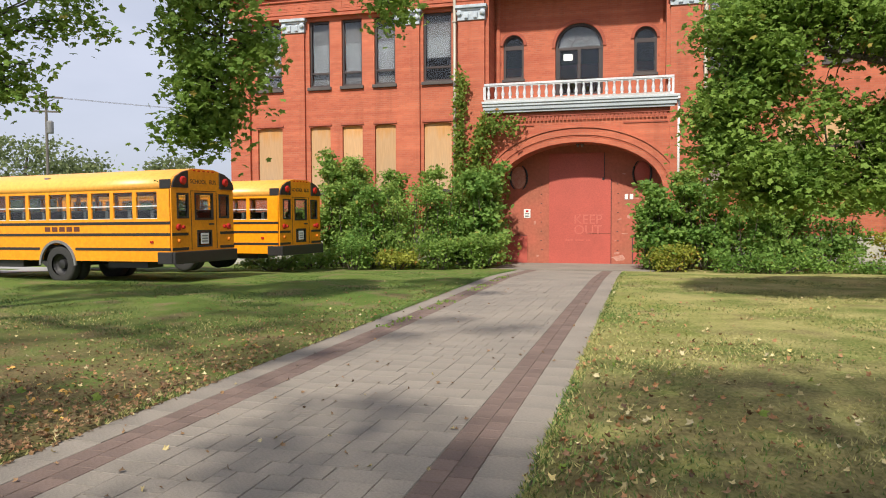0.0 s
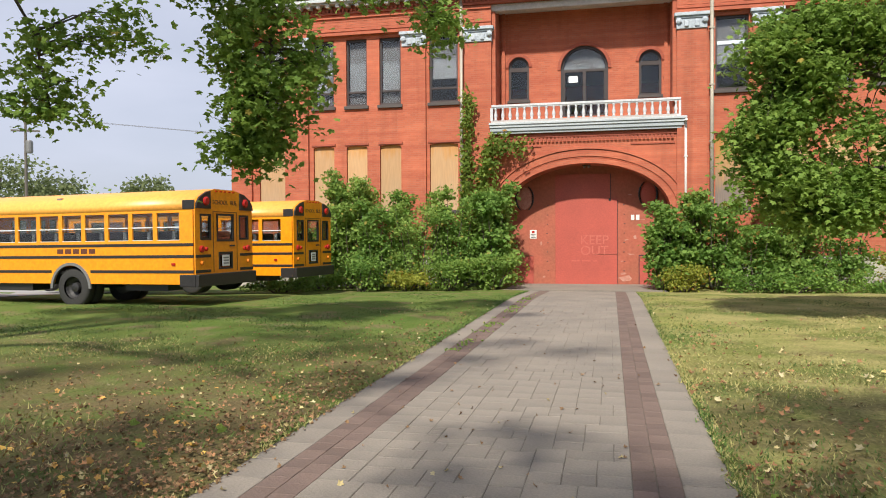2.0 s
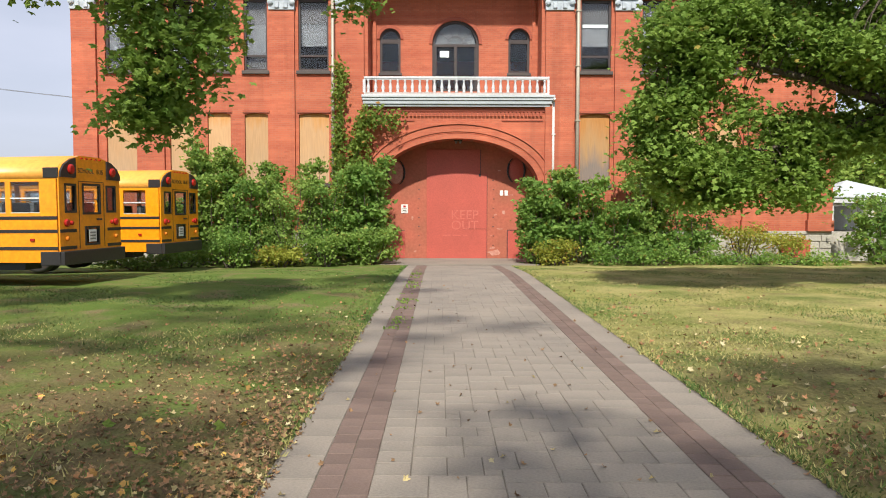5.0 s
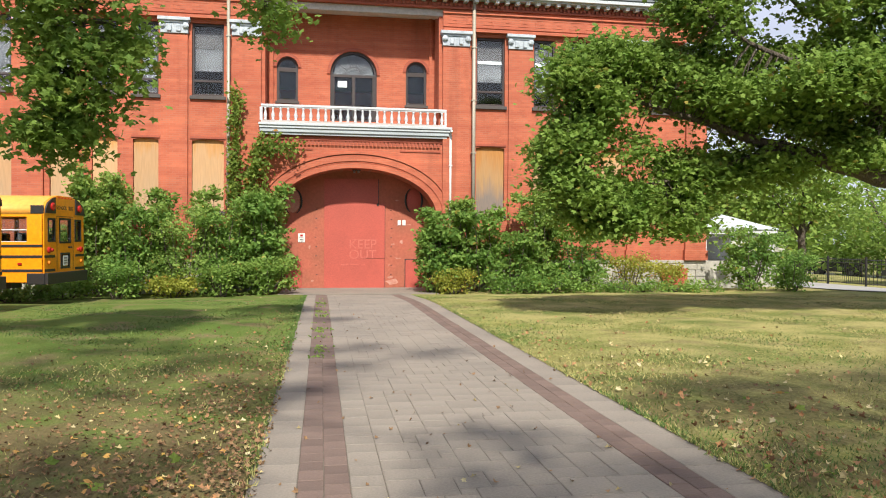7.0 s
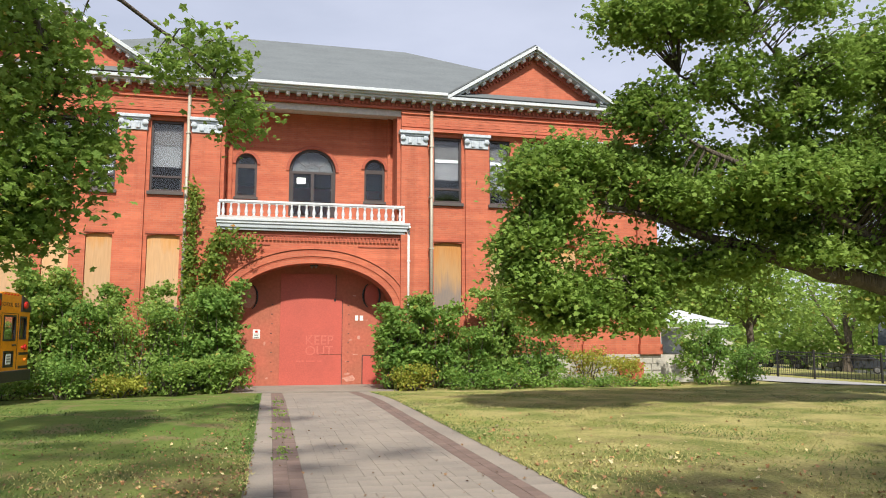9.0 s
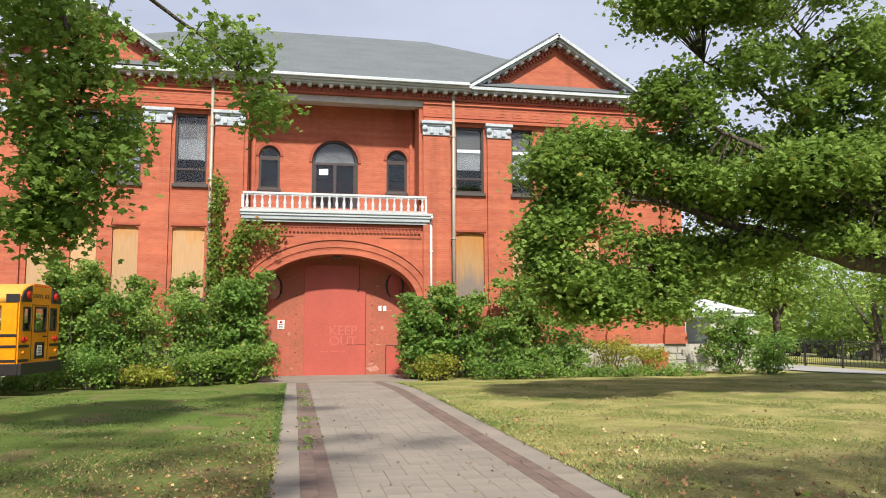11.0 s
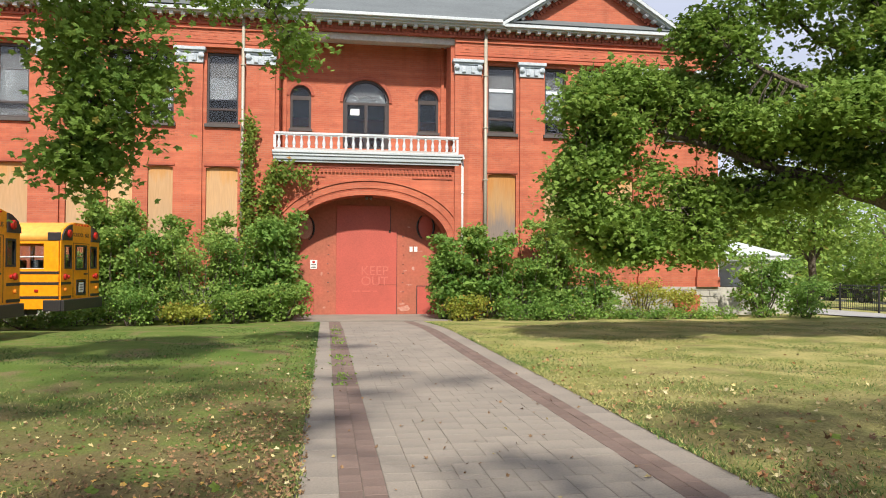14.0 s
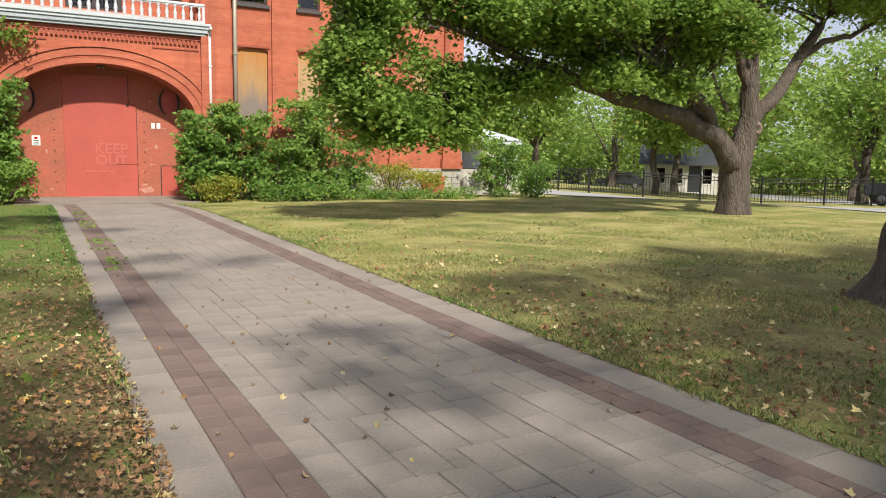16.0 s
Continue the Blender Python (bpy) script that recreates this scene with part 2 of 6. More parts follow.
PIPE = plain("weathered_zinc_pipe", (0.42, 0.38, 0.30), (0.33, 0.31, 0.27), 0.55, 0.3, big=1.0, fine=20)
PIPE_WHITE = plain("white_pipe_paint", (0.68, 0.68, 0.67), (0.56, 0.54, 0.52), 0.5)
# indoor dimness is put into this near-black colour
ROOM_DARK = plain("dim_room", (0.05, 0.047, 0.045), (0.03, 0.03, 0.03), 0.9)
GLASS = glass_material("window_glass", (0.85, 0.9, 0.92))
PAVER = plain("grey_concrete_paver", (0.262, 0.226, 0.189), (0.188, 0.166, 0.144), 0.88, big=0.8, fine=45, relief=0.25, per_object=0.06, island=0.0)
PAVER_JOINED = plain("grey_concrete_paving", (0.262, 0.226, 0.189), (0.188, 0.166, 0.144), 0.88, big=0.8, fine=45, relief=0.25, island=0.05)
BAND = plain("red_clay_paver", (0.168, 0.114, 0.094), (0.128, 0.091, 0.078), 0.85, big=1.2, fine=40, relief=0.25, per_object=0.14)
BAND_JOINED = plain("red_clay_paving", (0.168, 0.114, 0.094), (0.128, 0.091, 0.078), 0.85, big=1.2, fine=40, relief=0.25, island=0.14)
JOINT = plain("paving_sand", (0.16, 0.138, 0.11), (0.11, 0.094, 0.077), 0.95, big=2, fine=50)
ASPHALT = plain("pale_worn_asphalt", (0.34, 0.33, 0.32), (0.27, 0.265, 0.26), 0.9, big=0.5, fine=40, relief=0.3)
GROUND = ground_material()
GRASS = plain("grass_blades", (0.055, 0.125, 0.018), (0.125, 0.175, 0.036), 0.7, big=0.45, fine=3, relief=0, island=0.35)
GRASS_DRY = plain("dry_grass_blades", (0.21, 0.22, 0.06), (0.43, 0.37, 0.15), 0.75, big=0.8, fine=3, relief=0, island=0.15)
BARK = plain("maple_bark", (0.17, 0.138, 0.108), (0.085, 0.068, 0.055), 0.95, big=3, fine=11, relief=1.0, stretch=(2.5, 2.5, 0.35), deep=0.06)
BARK_PALE = plain("bare_wood_scar", (0.27, 0.195, 0.15), (0.15, 0.11, 0.09), 0.9, big=3, fine=14, relief=0.5)
MAPLE = leaf_material("maple_leaf", (0.094, 0.180, 0.034), (0.232, 0.328, 0.070), (0.32, 0.25, 0.06), 0.988)
BUSH_LEAF = leaf_material("shrub_leaf", (0.052, 0.130, 0.027), (0.245, 0.37, 0.085), (0.26, 0.22, 0.05), 0.97)
LIGHT_LEAF = leaf_material("pale_shrub_leaf", (0.088, 0.168, 0.036), (0.285, 0.395, 0.095), (0.36, 0.30, 0.08), 0.97)
YELLOW_LEAF = leaf_material("goldenrod_leaf", (0.17, 0.22, 0.04), (0.38, 0.38, 0.07), (0.36, 0.17, 0.05), 0.93)
IVY_LEAF = leaf_material("vine_leaf", (0.09, 0.16, 0.03), (0.23, 0.30, 0.06), (0.32, 0.15, 0.04), 0.95)
FAR_LEAF = leaf_material("distant_leaf", (0.11, 0.20, 0.04), (0.29, 0.39, 0.09), (0.27, 0.24, 0.06), 0.96)
# haze over the far left trees, mixed into a duller leaf colour
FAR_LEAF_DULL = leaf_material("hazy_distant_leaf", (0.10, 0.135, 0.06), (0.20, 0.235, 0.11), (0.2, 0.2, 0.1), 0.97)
DEAD_LEAF = plain("fallen_leaf", (0.36, 0.17, 0.07), (0.17, 0.105, 0.06), 0.8, big=5, fine=40, relief=0, island=0.6)
DEAD_LEAF_BROWN = plain("curled_fallen_leaf", (0.25, 0.145, 0.068), (0.165, 0.10, 0.052), 0.85, big=1.6, fine=9, relief=0, island=0.5)
DEAD_LEAF_YELLOW = plain("yellow_fallen_leaf", (0.46, 0.31, 0.06), (0.44, 0.21, 0.06), 0.75, big=2.5, fine=9, relief=0, island=0.35)
DEAD_LEAF_PALE = plain("pale_fallen_leaf", (0.50, 0.38, 0.13), (0.40, 0.36, 0.24), 0.8, big=2.5, fine=9, relief=0, island=0.35)
BUS_YELLOW = plain("school_bus_yellow", (0.90, 0.315, 0.008), (0.86, 0.295, 0.008), 0.32, big=0.6, fine=12, relief=0.02, coat=0.3)
BUS_ROOF = plain("faded_bus_yellow", (0.88, 0.40, 0.075), (0.84, 0.37, 0.065), 0.4, big=0.6, fine=12, relief=0.02)
BLACK = plain("black_paint", (0.018, 0.018, 0.019), (0.028, 0.026, 0.026), 0.45)
RUBBER = plain("tyre_rubber", (0.024, 0.024, 0.024), (0.035, 0.034, 0.033), 0.8)
STEEL = plain("dull_steel", (0.32, 0.32, 0.33), (0.22, 0.22, 0.22), 0.5, 0.6)
SEAT = plain("dark_vinyl_seat", (0.035, 0.04, 0.045), (0.05, 0.055, 0.06), 0.5)
RED_LENS = plain("red_lens", (0.45, 0.02, 0.015), (0.35, 0.015, 0.012), 0.25, relief=0)
AMBER = plain("amber_lens", (0.75, 0.22, 0.02), (0.65, 0.18, 0.02), 0.25, relief=0)
BUS_GLASS = glass_material("bus_glass", (0.78, 0.82, 0.82))
LETTER = plain("brown_lettering", (0.13, 0.04, 0.02), (0.11, 0.035, 0.02), 0.5, relief=0)
WHITE = plain("white_sign", (0.78, 0.78, 0.76), (0.70, 0.70, 0.68), 0.5, relief=0)
CHALK = plain("faded_chalk", (0.53, 0.155, 0.12), (0.46, 0.095, 0.07), 0.8, relief=0)
SIDING = plain("pale_siding", (0.62, 0.60, 0.55), (0.54, 0.52, 0.48), 0.7, big=0.5, fine=6)
CAR_PAINT = plain("dark_car_paint", (0.03, 0.035, 0.05), (0.045, 0.05, 0.06), 0.25, coat=0.5, relief=0)
POLE_WOOD = plain("grey_pole_wood", (0.16, 0.14, 0.12), (0.11, 0.10, 0.09), 0.9)


# ---- mesh helpers ----
def thing(name, label, category, group="", kind="", at=(0, 0, 0)):
    ob = new(name)
    ob.empty_display_size = 0.2
    ob.location = at
    return tagged(ob, label, category, group, kind)


def finish(name, bm, material, parent=None, label="", smooth=False):
    me = bpy.data.meshes.new(name)
    bm.normal_update()
    bm.to_mesh(me)
    bm.free()
    if smooth:
        me.polygons.foreach_set("use_smooth", [True] * len(me.polygons))
    me.materials.append(material)
    ob = new(name, me)
    if parent is not None:
        ob.parent = parent
    return tagged(ob, label) if label else ob


def part(name, bm, material, parent, label="", smooth=False):
    return finish(name, bm, material, parent, label, smooth)


def share(name, mesh, parent, at, rz=0.0, scale=(1, 1, 1)):
    """One more object on a mesh that exists."""
    ob = new(name, mesh)
    ob.parent = parent
    ob.location, ob.rotation_euler, ob.scale = at, (0, 0, rz), scale
    return ob


def box(bm, x0, x1, y0, y1, z0, z1, bevel=0.0):
    r = bmesh.ops.create_cube(bm, size=1.0, matrix=Matrix.LocRotScale(((x0 + x1) / 2, (y0 + y1) / 2, (z0 + z1) / 2), None, (x1 - x0, y1 - y0, z1 - z0)))
    if bevel:
        es = list({e for v in r["verts"] for e in v.link_edges})
        bmesh.ops.bevel(bm, geom=es, offset=bevel, segments=2, affect="EDGES", profile=0.6)
    return bm


def boxes(*args, bevel=0.0):
    bm = bmesh.new()
    for a in args:
        box(bm, *a, bevel=bevel)
    return bm


def tube(bm, pts, radii, sides=8, cap=True):
    """A tapered tube along points."""
    pts = [Vector(p) for p in pts]
    rings = []
    for i, p in enumerate(pts):
        d = (pts[min(i + 1, len(pts) - 1)] - pts[max(i - 1, 0)]).normalized()
        u = d.cross(Vector((0, 0, 1)) if abs(d.z) < 0.9 else Vector((1, 0, 0))).normalized()
        w = d.cross(u)
        r = radii[i] if hasattr(radii, "__len__") else radii
        rings.append([bm.verts.new(p + (u * math.cos(a) + w * math.sin(a)) * r) for a in (2 * math.pi * k / sides for k in range(sides))])
    for a, b in zip(rings, rings[1:]):
        for k in range(sides):
            bm.faces.new((a[k], a[(k + 1) % sides], b[(k + 1) % sides], b[k]))
    if cap:
        bm.faces.new(rings[0][::-1])
        bm.faces.new(rings[-1])
    return bm


def lathe(bm, profile, sides=12, at=(0, 0, 0)):
    """profile: (radius, height) from the bottom up, round a vertical axis."""
    rings = [[bm.verts.new((at[0] + r * math.cos(2 * math.pi * k / sides), at[1] + r * math.sin(2 * math.pi * k / sides), at[2] + z)) for k in range(sides)] for r, z in profile]
    for a, b in zip(rings, rings[1:]):
        for k in range(sides):
            bm.faces.new((a[k], a[(k + 1) % sides], b[(k + 1) % sides], b[k]))
    bm.faces.new(rings[0][::-1])
    bm.faces.new(rings[-1])
    return bm


def prism(bm, outline, y0, y1):
    """An outline in x and z, drawn out from y0 to y1."""
    a = [bm.verts.new((x, y0, z)) for x, z in outline]
    b = [bm.verts.new((x, y1, z)) for x, z in outline]
    n = len(a)
    bm.faces.new(a)
    bm.faces.new(b[::-1])
    for i in range(n):
        bm.faces.new((a[i], b[i], b[(i + 1) % n], a[(i + 1) % n]))
    bmesh.ops.recalc_face_normals(bm, faces=bm.faces)
    return bm


def pierced_wall(x0, x1, z0, z1, y0, y1, holes):
    """A wall with real openings (hx0, hx1, hz0, hz1) through its thickness."""
    bm = bmesh.new()
    xs = sorted({x0, x1, *(v for h in holes for v in h[:2])})
    zs = sorted({z0, z1, *(v for h in holes for v in h[2:])})
    solid = lambda i, k: 0 <= i < len(xs) - 1 and 0 <= k < len(zs) - 1 and not any(
        h[0] - 1e-6 <= xs[i] and xs[i + 1] <= h[1] + 1e-6 and h[2] - 1e-6 <= zs[k] and zs[k + 1] <= h[3] + 1e-6 for h in holes)
    V = {}

    def vert(*p):
        if p not in V:
            V[p] = bm.verts.new(p)
        return V[p]

    for i in range(len(xs) - 1):
        for k in range(len(zs) - 1):
            if not solid(i, k):
                continue
            a, b, c, d = xs[i], xs[i + 1], zs[k], zs[k + 1]
            bm.faces.new((vert(a, y0, c), vert(b, y0, c), vert(b, y0, d), vert(a, y0, d)))
            bm.faces.new((vert(a, y1, d), vert(b, y1, d), vert(b, y1, c), vert(a, y1, c)))
            if not solid(i - 1, k):
                bm.faces.new((vert(a, y0, c), vert(a, y0, d), vert(a, y1, d), vert(a, y1, c)))
            if not solid(i + 1, k):
                bm.faces.new((vert(b, y0, d), vert(b, y0, c), vert(b, y1, c), vert(b, y1, d)))
            if not solid(i, k - 1):
                bm.faces.new((vert(a, y0, c), vert(a, y1, c), vert(b, y1, c), vert(b, y0, c)))
            if not solid(i, k + 1):
                bm.faces.new((vert(a, y0, d), vert(b, y0, d), vert(b, y1, d), vert(a, y1, d)))
    return bm


def ellipse_arc(cx, cz, a, b, n=40):
    return [(cx - a * math.cos(math.pi * i / n), cz + b * math.sin(math.pi * i / n)) for i in range(n + 1)]


def ring_band(bm, cx, cz, a0, b0, a1, b1, y0, y1, n=40):
    """A half-ring between two ellipses, with depth."""
    inner, outer = ellipse_arc(cx, cz, a0, b0, n), ellipse_arc(cx, cz, a1, b1, n)
    row = [[bm.verts.new((x, y, z)) for (x, z), y in ((inner[i], y0), (outer[i], y0), (outer[i], y1), (inner[i], y1))] for i in range(n + 1)]
    for p, q in zip(row, row[1:]):
        for k in range(4):
            bm.faces.new((p[k], p[(k + 1) % 4], q[(k + 1) % 4], q[k]))
    bm.faces.new(row[0])
    bm.faces.new(row[-1][::-1])
    bmesh.ops.recalc_face_normals(bm, faces=bm.faces)
    return bm


def tri_mesh(name, verts, tris, material, parent=None, label=""):
    """A mesh straight from arrays of corners and triangles."""
    me = bpy.data.meshes.new(name)
    nv, nt = len(verts), len(tris)
    me.vertices.add(nv)
    me.vertices.foreach_set("co", np.asarray(verts, dtype=np.float32).ravel())
    me.loops.add(nt * 3)
    me.loops.foreach_set("vertex_index", np.asarray(tris, dtype=np.int32).ravel())
    me.polygons.add(nt)
    me.polygons.foreach_set("loop_start", np.arange(0, nt * 3, 3, dtype=np.int32))
    me.polygons.foreach_set("use_smooth", np.zeros(nt, dtype=bool))
    me.update(calc_edges=True)
    me.materials.append(material)
    ob = new(name, me)
    if parent is not None:
        ob.parent = parent
    return tagged(ob, label) if label else ob


def lobed_leaf(points):
    """A five-lobed leaf outline in the plane, tip along +y, with a bent midrib; points: 10 (maple), 11 (withered, curled) or 4 (plain)."""
    if points == 4:
        v = [(0, -0.5, 0), (0.36, 0.0, 0.07), (0, 0.55, -0.05), (-0.36, 0.0, 0.07)]
        return np.array(v), np.array([(0, 1, 2), (0, 2, 3)])
    out = [(0, 0, 0)]
    for i in range(10):
        a = -math.pi / 2 + 2 * math.pi * i / 10
        r = (0.2, 0.46, 0.37, 0.55, 0.36, 0.60, 0.36, 0.55, 0.37, 0.46)[i]
        if points == 11:
            r = r * 0.86 if i % 2 else 0.27
            out.append((r * math.cos(a) * (1 - 0.25 * (i > 5)), r * math.sin(a), 1.3 * (r * math.cos(a)) ** 2 + 0.35 * max(0.0, r * math.sin(a)) ** 2))
            continue
        out.append((r * math.cos(a), r * math.sin(a), 0.10 * r * (-1) ** i - 0.12 * r))
    return np.array(out), np.array([(0, 1 + i, 1 + (i + 1) % 10) for i in range(10)])


def scatter(name, centres, size, material, rng, parent=None, shape=4, tilt=0.6, label="", droop=0.0):
    """Leaves at centres, each turned at random, mostly facing up."""
    base, tri = lobed_leaf(shape)
    n = len(centres)
    s = size * rng.uniform(0.65, 1.3, n)
    yaw = rng.uniform(0, 2 * np.pi, n)
    tx, ty = rng.normal(droop, tilt, n), rng.normal(0, tilt, n)
    v = base[None] * s[:, None, None]
    cx, sx, cy, sy, cz, sz = np.cos(tx)[:, None], np.sin(tx)[:, None], np.cos(ty)[:, None], np.sin(ty)[:, None], np.cos(yaw)[:, None], np.sin(yaw)[:, None]
    x, y, z = v[..., 0], v[..., 1], v[..., 2]
    y, z = y * cx - z * sx, y * sx + z * cx
    x, z = x * cy + z * sy, -x * sy + z * cy
    x, y = x * cz - y * sz, x * sz + y * cz
    pts = np.stack((x, y, z), -1) + centres[:, None, :]
    k = len(base)
    tris = (tri[None] + (np.arange(n) * k)[:, None, None]).reshape(-1, 3)
    return tri_mesh(name, pts.reshape(-1, 3), tris, material, parent, label)


def ramp(v, a, b):
    u = np.clip((np.asarray(v, dtype=float) - a) / (b - a), 0, 1)
    return u * u * (3 - 2 * u)


def ground_z(x, y):
    """The lie of the land: it falls a little to the house, to the parking place and to the street."""
    x = np.asarray(x, dtype=float)
    return -0.20 * ramp(y, -9, -1) - 0.10 * ramp(-x, 2, 8) * ramp(y, -13, -3) - 0.10 * ramp(-x, 8, 15) * ramp(y, -14, -6) - 0.5 * ramp(x, 18, 32) - 0.9 * ramp(x, 34, 50)


# ---- ground ----
def build_ground():
    xs = np.concatenate((np.linspace(-600, -60, 10), np.linspace(-50, -20, 12), np.linspace(-19, 22, 165), np.linspace(24, 60, 20), np.linspace(75, 600, 10)))
    ys = np.concatenate((np.linspace(-600, -60, 10), np.linspace(-50, -31, 10), np.linspace(-30, 2, 129), np.linspace(4, 40, 16), np.linspace(60, 600, 10)))
    X, Y = np.meshgrid(xs, ys)
    Z = ground_z(X, Y)
    bumpy = 0.012 * np.sin(X * 1.9 + 1.3 * np.sin(Y * 0.8)) + 0.012 * np.sin(Y * 1.6 + X * 0.7)
    off = ramp(np.abs(X - 0.05), 1.7, 2.6)
    Z = Z + bumpy * off + 0.02 * off - 0.09 * (1 - ramp(np.abs(X - 0.05), 1.5, 1.75)) * (Y < 0)
    n, k = X.shape
    idx = np.arange(n * k).reshape(n, k)
    a, b, c, d = idx[:-1, :-1].ravel(), idx[:-1, 1:].ravel(), idx[1:, 1:].ravel(), idx[1:, :-1].ravel()
    tris = np.concatenate((np.stack((a, b, c), 1), np.stack((a, c, d), 1)))
    ob = tri_mesh("ground", np.stack((X, Y, Z), -1).reshape(-1, 3), tris, GROUND)
    ob.data.polygons.foreach_set("use_smooth", [True] * len(ob.data.polygons))
    tagged(ob, "patchy lawn of green and straw-dry grass", "lawn", kind="structure")


build_ground()


def strip(name, label, category, pts, width, lift, material):
    """A paved strip along points, laid on the lie of the land."""
    bm = bmesh.new()
    rows = []
    P = [Vector((*p, 0)) for p in pts]
    fine = []
    for a, b in zip(P, P[1:]):
        m = max(2, int((b - a).length / 1.5))
        fine += [a.lerp(b, i / m) for i in range(m)]
    fine.append(P[-1])
    for i, p in enumerate(fine):
        d = (fine[min(i + 1, len(fine) - 1)] - fine[max(i - 1, 0)]).normalized()
        s = Vector((-d.y, d.x, 0)) * width / 2
        rows.append([bm.verts.new((q.x, q.y, float(ground_z(q.x, q.y)) + lift)) for q in (p - s, p - s * 0.33, p + s * 0.33, p + s)])
    for a, b in zip(rows, rows[1:]):
        for k in range(3):
            bm.faces.new((a[k], a[k + 1], b[k + 1], b[k]))
    bmesh.ops.recalc_face_normals(bm, faces=bm.faces)
    for f in bm.faces:
        if f.normal.z < 0:
            f.normal_flip()
    return tagged(finish(name, bm, material), label, category, kind="structure")


strip("driveway", "pale worn asphalt driveway beside the school", "driveway", [(19.5, 40), (20.5, 4), (22.5, -5), (32, -12), (60, -34)], 5.5, 0.05, ASPHALT)
strip("parking_lot", "pale worn asphalt parking place under the buses", "pavement", [(-40, -4.5), (-19.5, -6.4), (-17.0, -6.6)], 6.0, 0.035, ASPHALT)
strip("street", "pale asphalt street beyond the fence", "road", [(45, 60), (52, 10), (70, -30)], 9.0, 0.06, ASPHALT)


# ---- the school ----
school = thing("school_building", "two-storey red brick school with boarded lower windows and grey roof", "building")
PX = 8.82                                  # middle of each gabled wing
EAVE, APEX = 11.02, 13.35
PAIRS = [(4.68, 5.80), (6.95, 7.82), (8.34, 9.20), (9.72, 10.60), (11.84, 12.96)]
spans = sorted([(-b, -a) for a, b in PAIRS] + PAIRS)
LOW, HIGH = (2.70, 5.30), (6.87, 9.50)
holes = [(a, b, *LOW) for a, b in spans] + [(a, b, *HIGH) for a, b in spans]
for side in (-1, 1):
    x0, x1 = sorted((side * 3.36, side * 14.1))
    part("front_wall", pierced_wall(x0, x1, -0.3, 10.45, 0.0, 0.45, [h for h in holes if x0 < h[0] < x1]), BRICK, school)
part("side_wall", boxes((-14.1, -13.65, 0.45, 17.0, -0.3, 10.9)), BRICK, school)
part("side_wall", boxes((13.65, 14.1, 0.45, 17.0, -0.3, 10.9)), BRICK, school)
part("back_wall", boxes((-13.65, 13.65, 16.55, 17.0, -0.3, 10.9)), BRICK, school)
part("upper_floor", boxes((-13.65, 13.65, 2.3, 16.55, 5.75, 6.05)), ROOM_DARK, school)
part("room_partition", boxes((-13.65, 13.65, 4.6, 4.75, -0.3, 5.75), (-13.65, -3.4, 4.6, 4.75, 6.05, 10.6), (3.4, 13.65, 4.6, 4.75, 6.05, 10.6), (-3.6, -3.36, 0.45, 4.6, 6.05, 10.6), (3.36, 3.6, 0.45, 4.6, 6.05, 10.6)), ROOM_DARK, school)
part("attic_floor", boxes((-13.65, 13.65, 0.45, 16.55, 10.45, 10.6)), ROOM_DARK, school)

# entrance bay: a wide elliptical arch in a deep brick wall
AX, AW, AS, AR = 0.13, 3.02, 2.62, 1.76    # centre, half width, spring height, rise


def arch_wall():
    bm = bmesh.new()
    pts = ellipse_arc(AX, AS, AW, AR, 48)
    top = 5.95
    for (xa, za), (xb, zb) in zip(pts, pts[1:]):
        f = [bm.verts.new(p) for p in ((xa, 0, za), (xb, 0, zb), (xb, 0, top), (xa, 0, top))]
        bm.faces.new(f)
        g = [bm.verts.new(p) for p in ((xa, 0, za), (xa, 1.1, za), (xb, 1.1, zb), (xb, 0, zb))]
        bm.faces.new(g)
    bmesh.ops.remove_doubles(bm, verts=bm.verts, dist=1e-4)
    return bm


part("arch_wall", arch_wall(), BRICK, school)
part("arch_pier", boxes((-3.36, AX - AW, 0.0, 1.1, -0.3, 5.95)), BRICK, school)
part("arch_pier", boxes((AX + AW, 3.36, 0.0, 1.1, -0.3, 5.95)), BRICK, school)
part("arch_backing", boxes((AX - AW, AX + AW, 1.32, 1.45, 4.3, 5.95)), BRICK, school)
for a, w, proud in ((0.0, 0.20, 0.05), (0.205, 0.05, 0.015), (0.26, 0.26, 0.045), (0.525, 0.07, 0.085)):
    part("arch_moulding", ring_band(bmesh.new(), AX, AS, AW + a, AR + a, AW + a + w, AR + a + w * 0.92, -proud, 0.0), BRICK, school)
part("bay_band", boxes((-3.36, 3.36, -0.05, 0.0, 5.38, 5.5), (1.75, 3.3, -0.03, 0.0, 5.02, 5.08), (-3.1, -1.5, -0.03, 0.0, 5.02, 5.08)), BRICK_TRIM, school)
tooth = boxes((-0.045, 0.045, -0.07, 0.0, 5.20, 5.36))
tooth_mesh = part("brick_tooth", tooth, BRICK_TRIM, school).data
bpy.data.objects["brick_tooth"].location.x = -3.2
for i in range(1, 46):
    share("brick_tooth", tooth_mesh, school, (-3.2 + i * 0.1425, 0, 0))

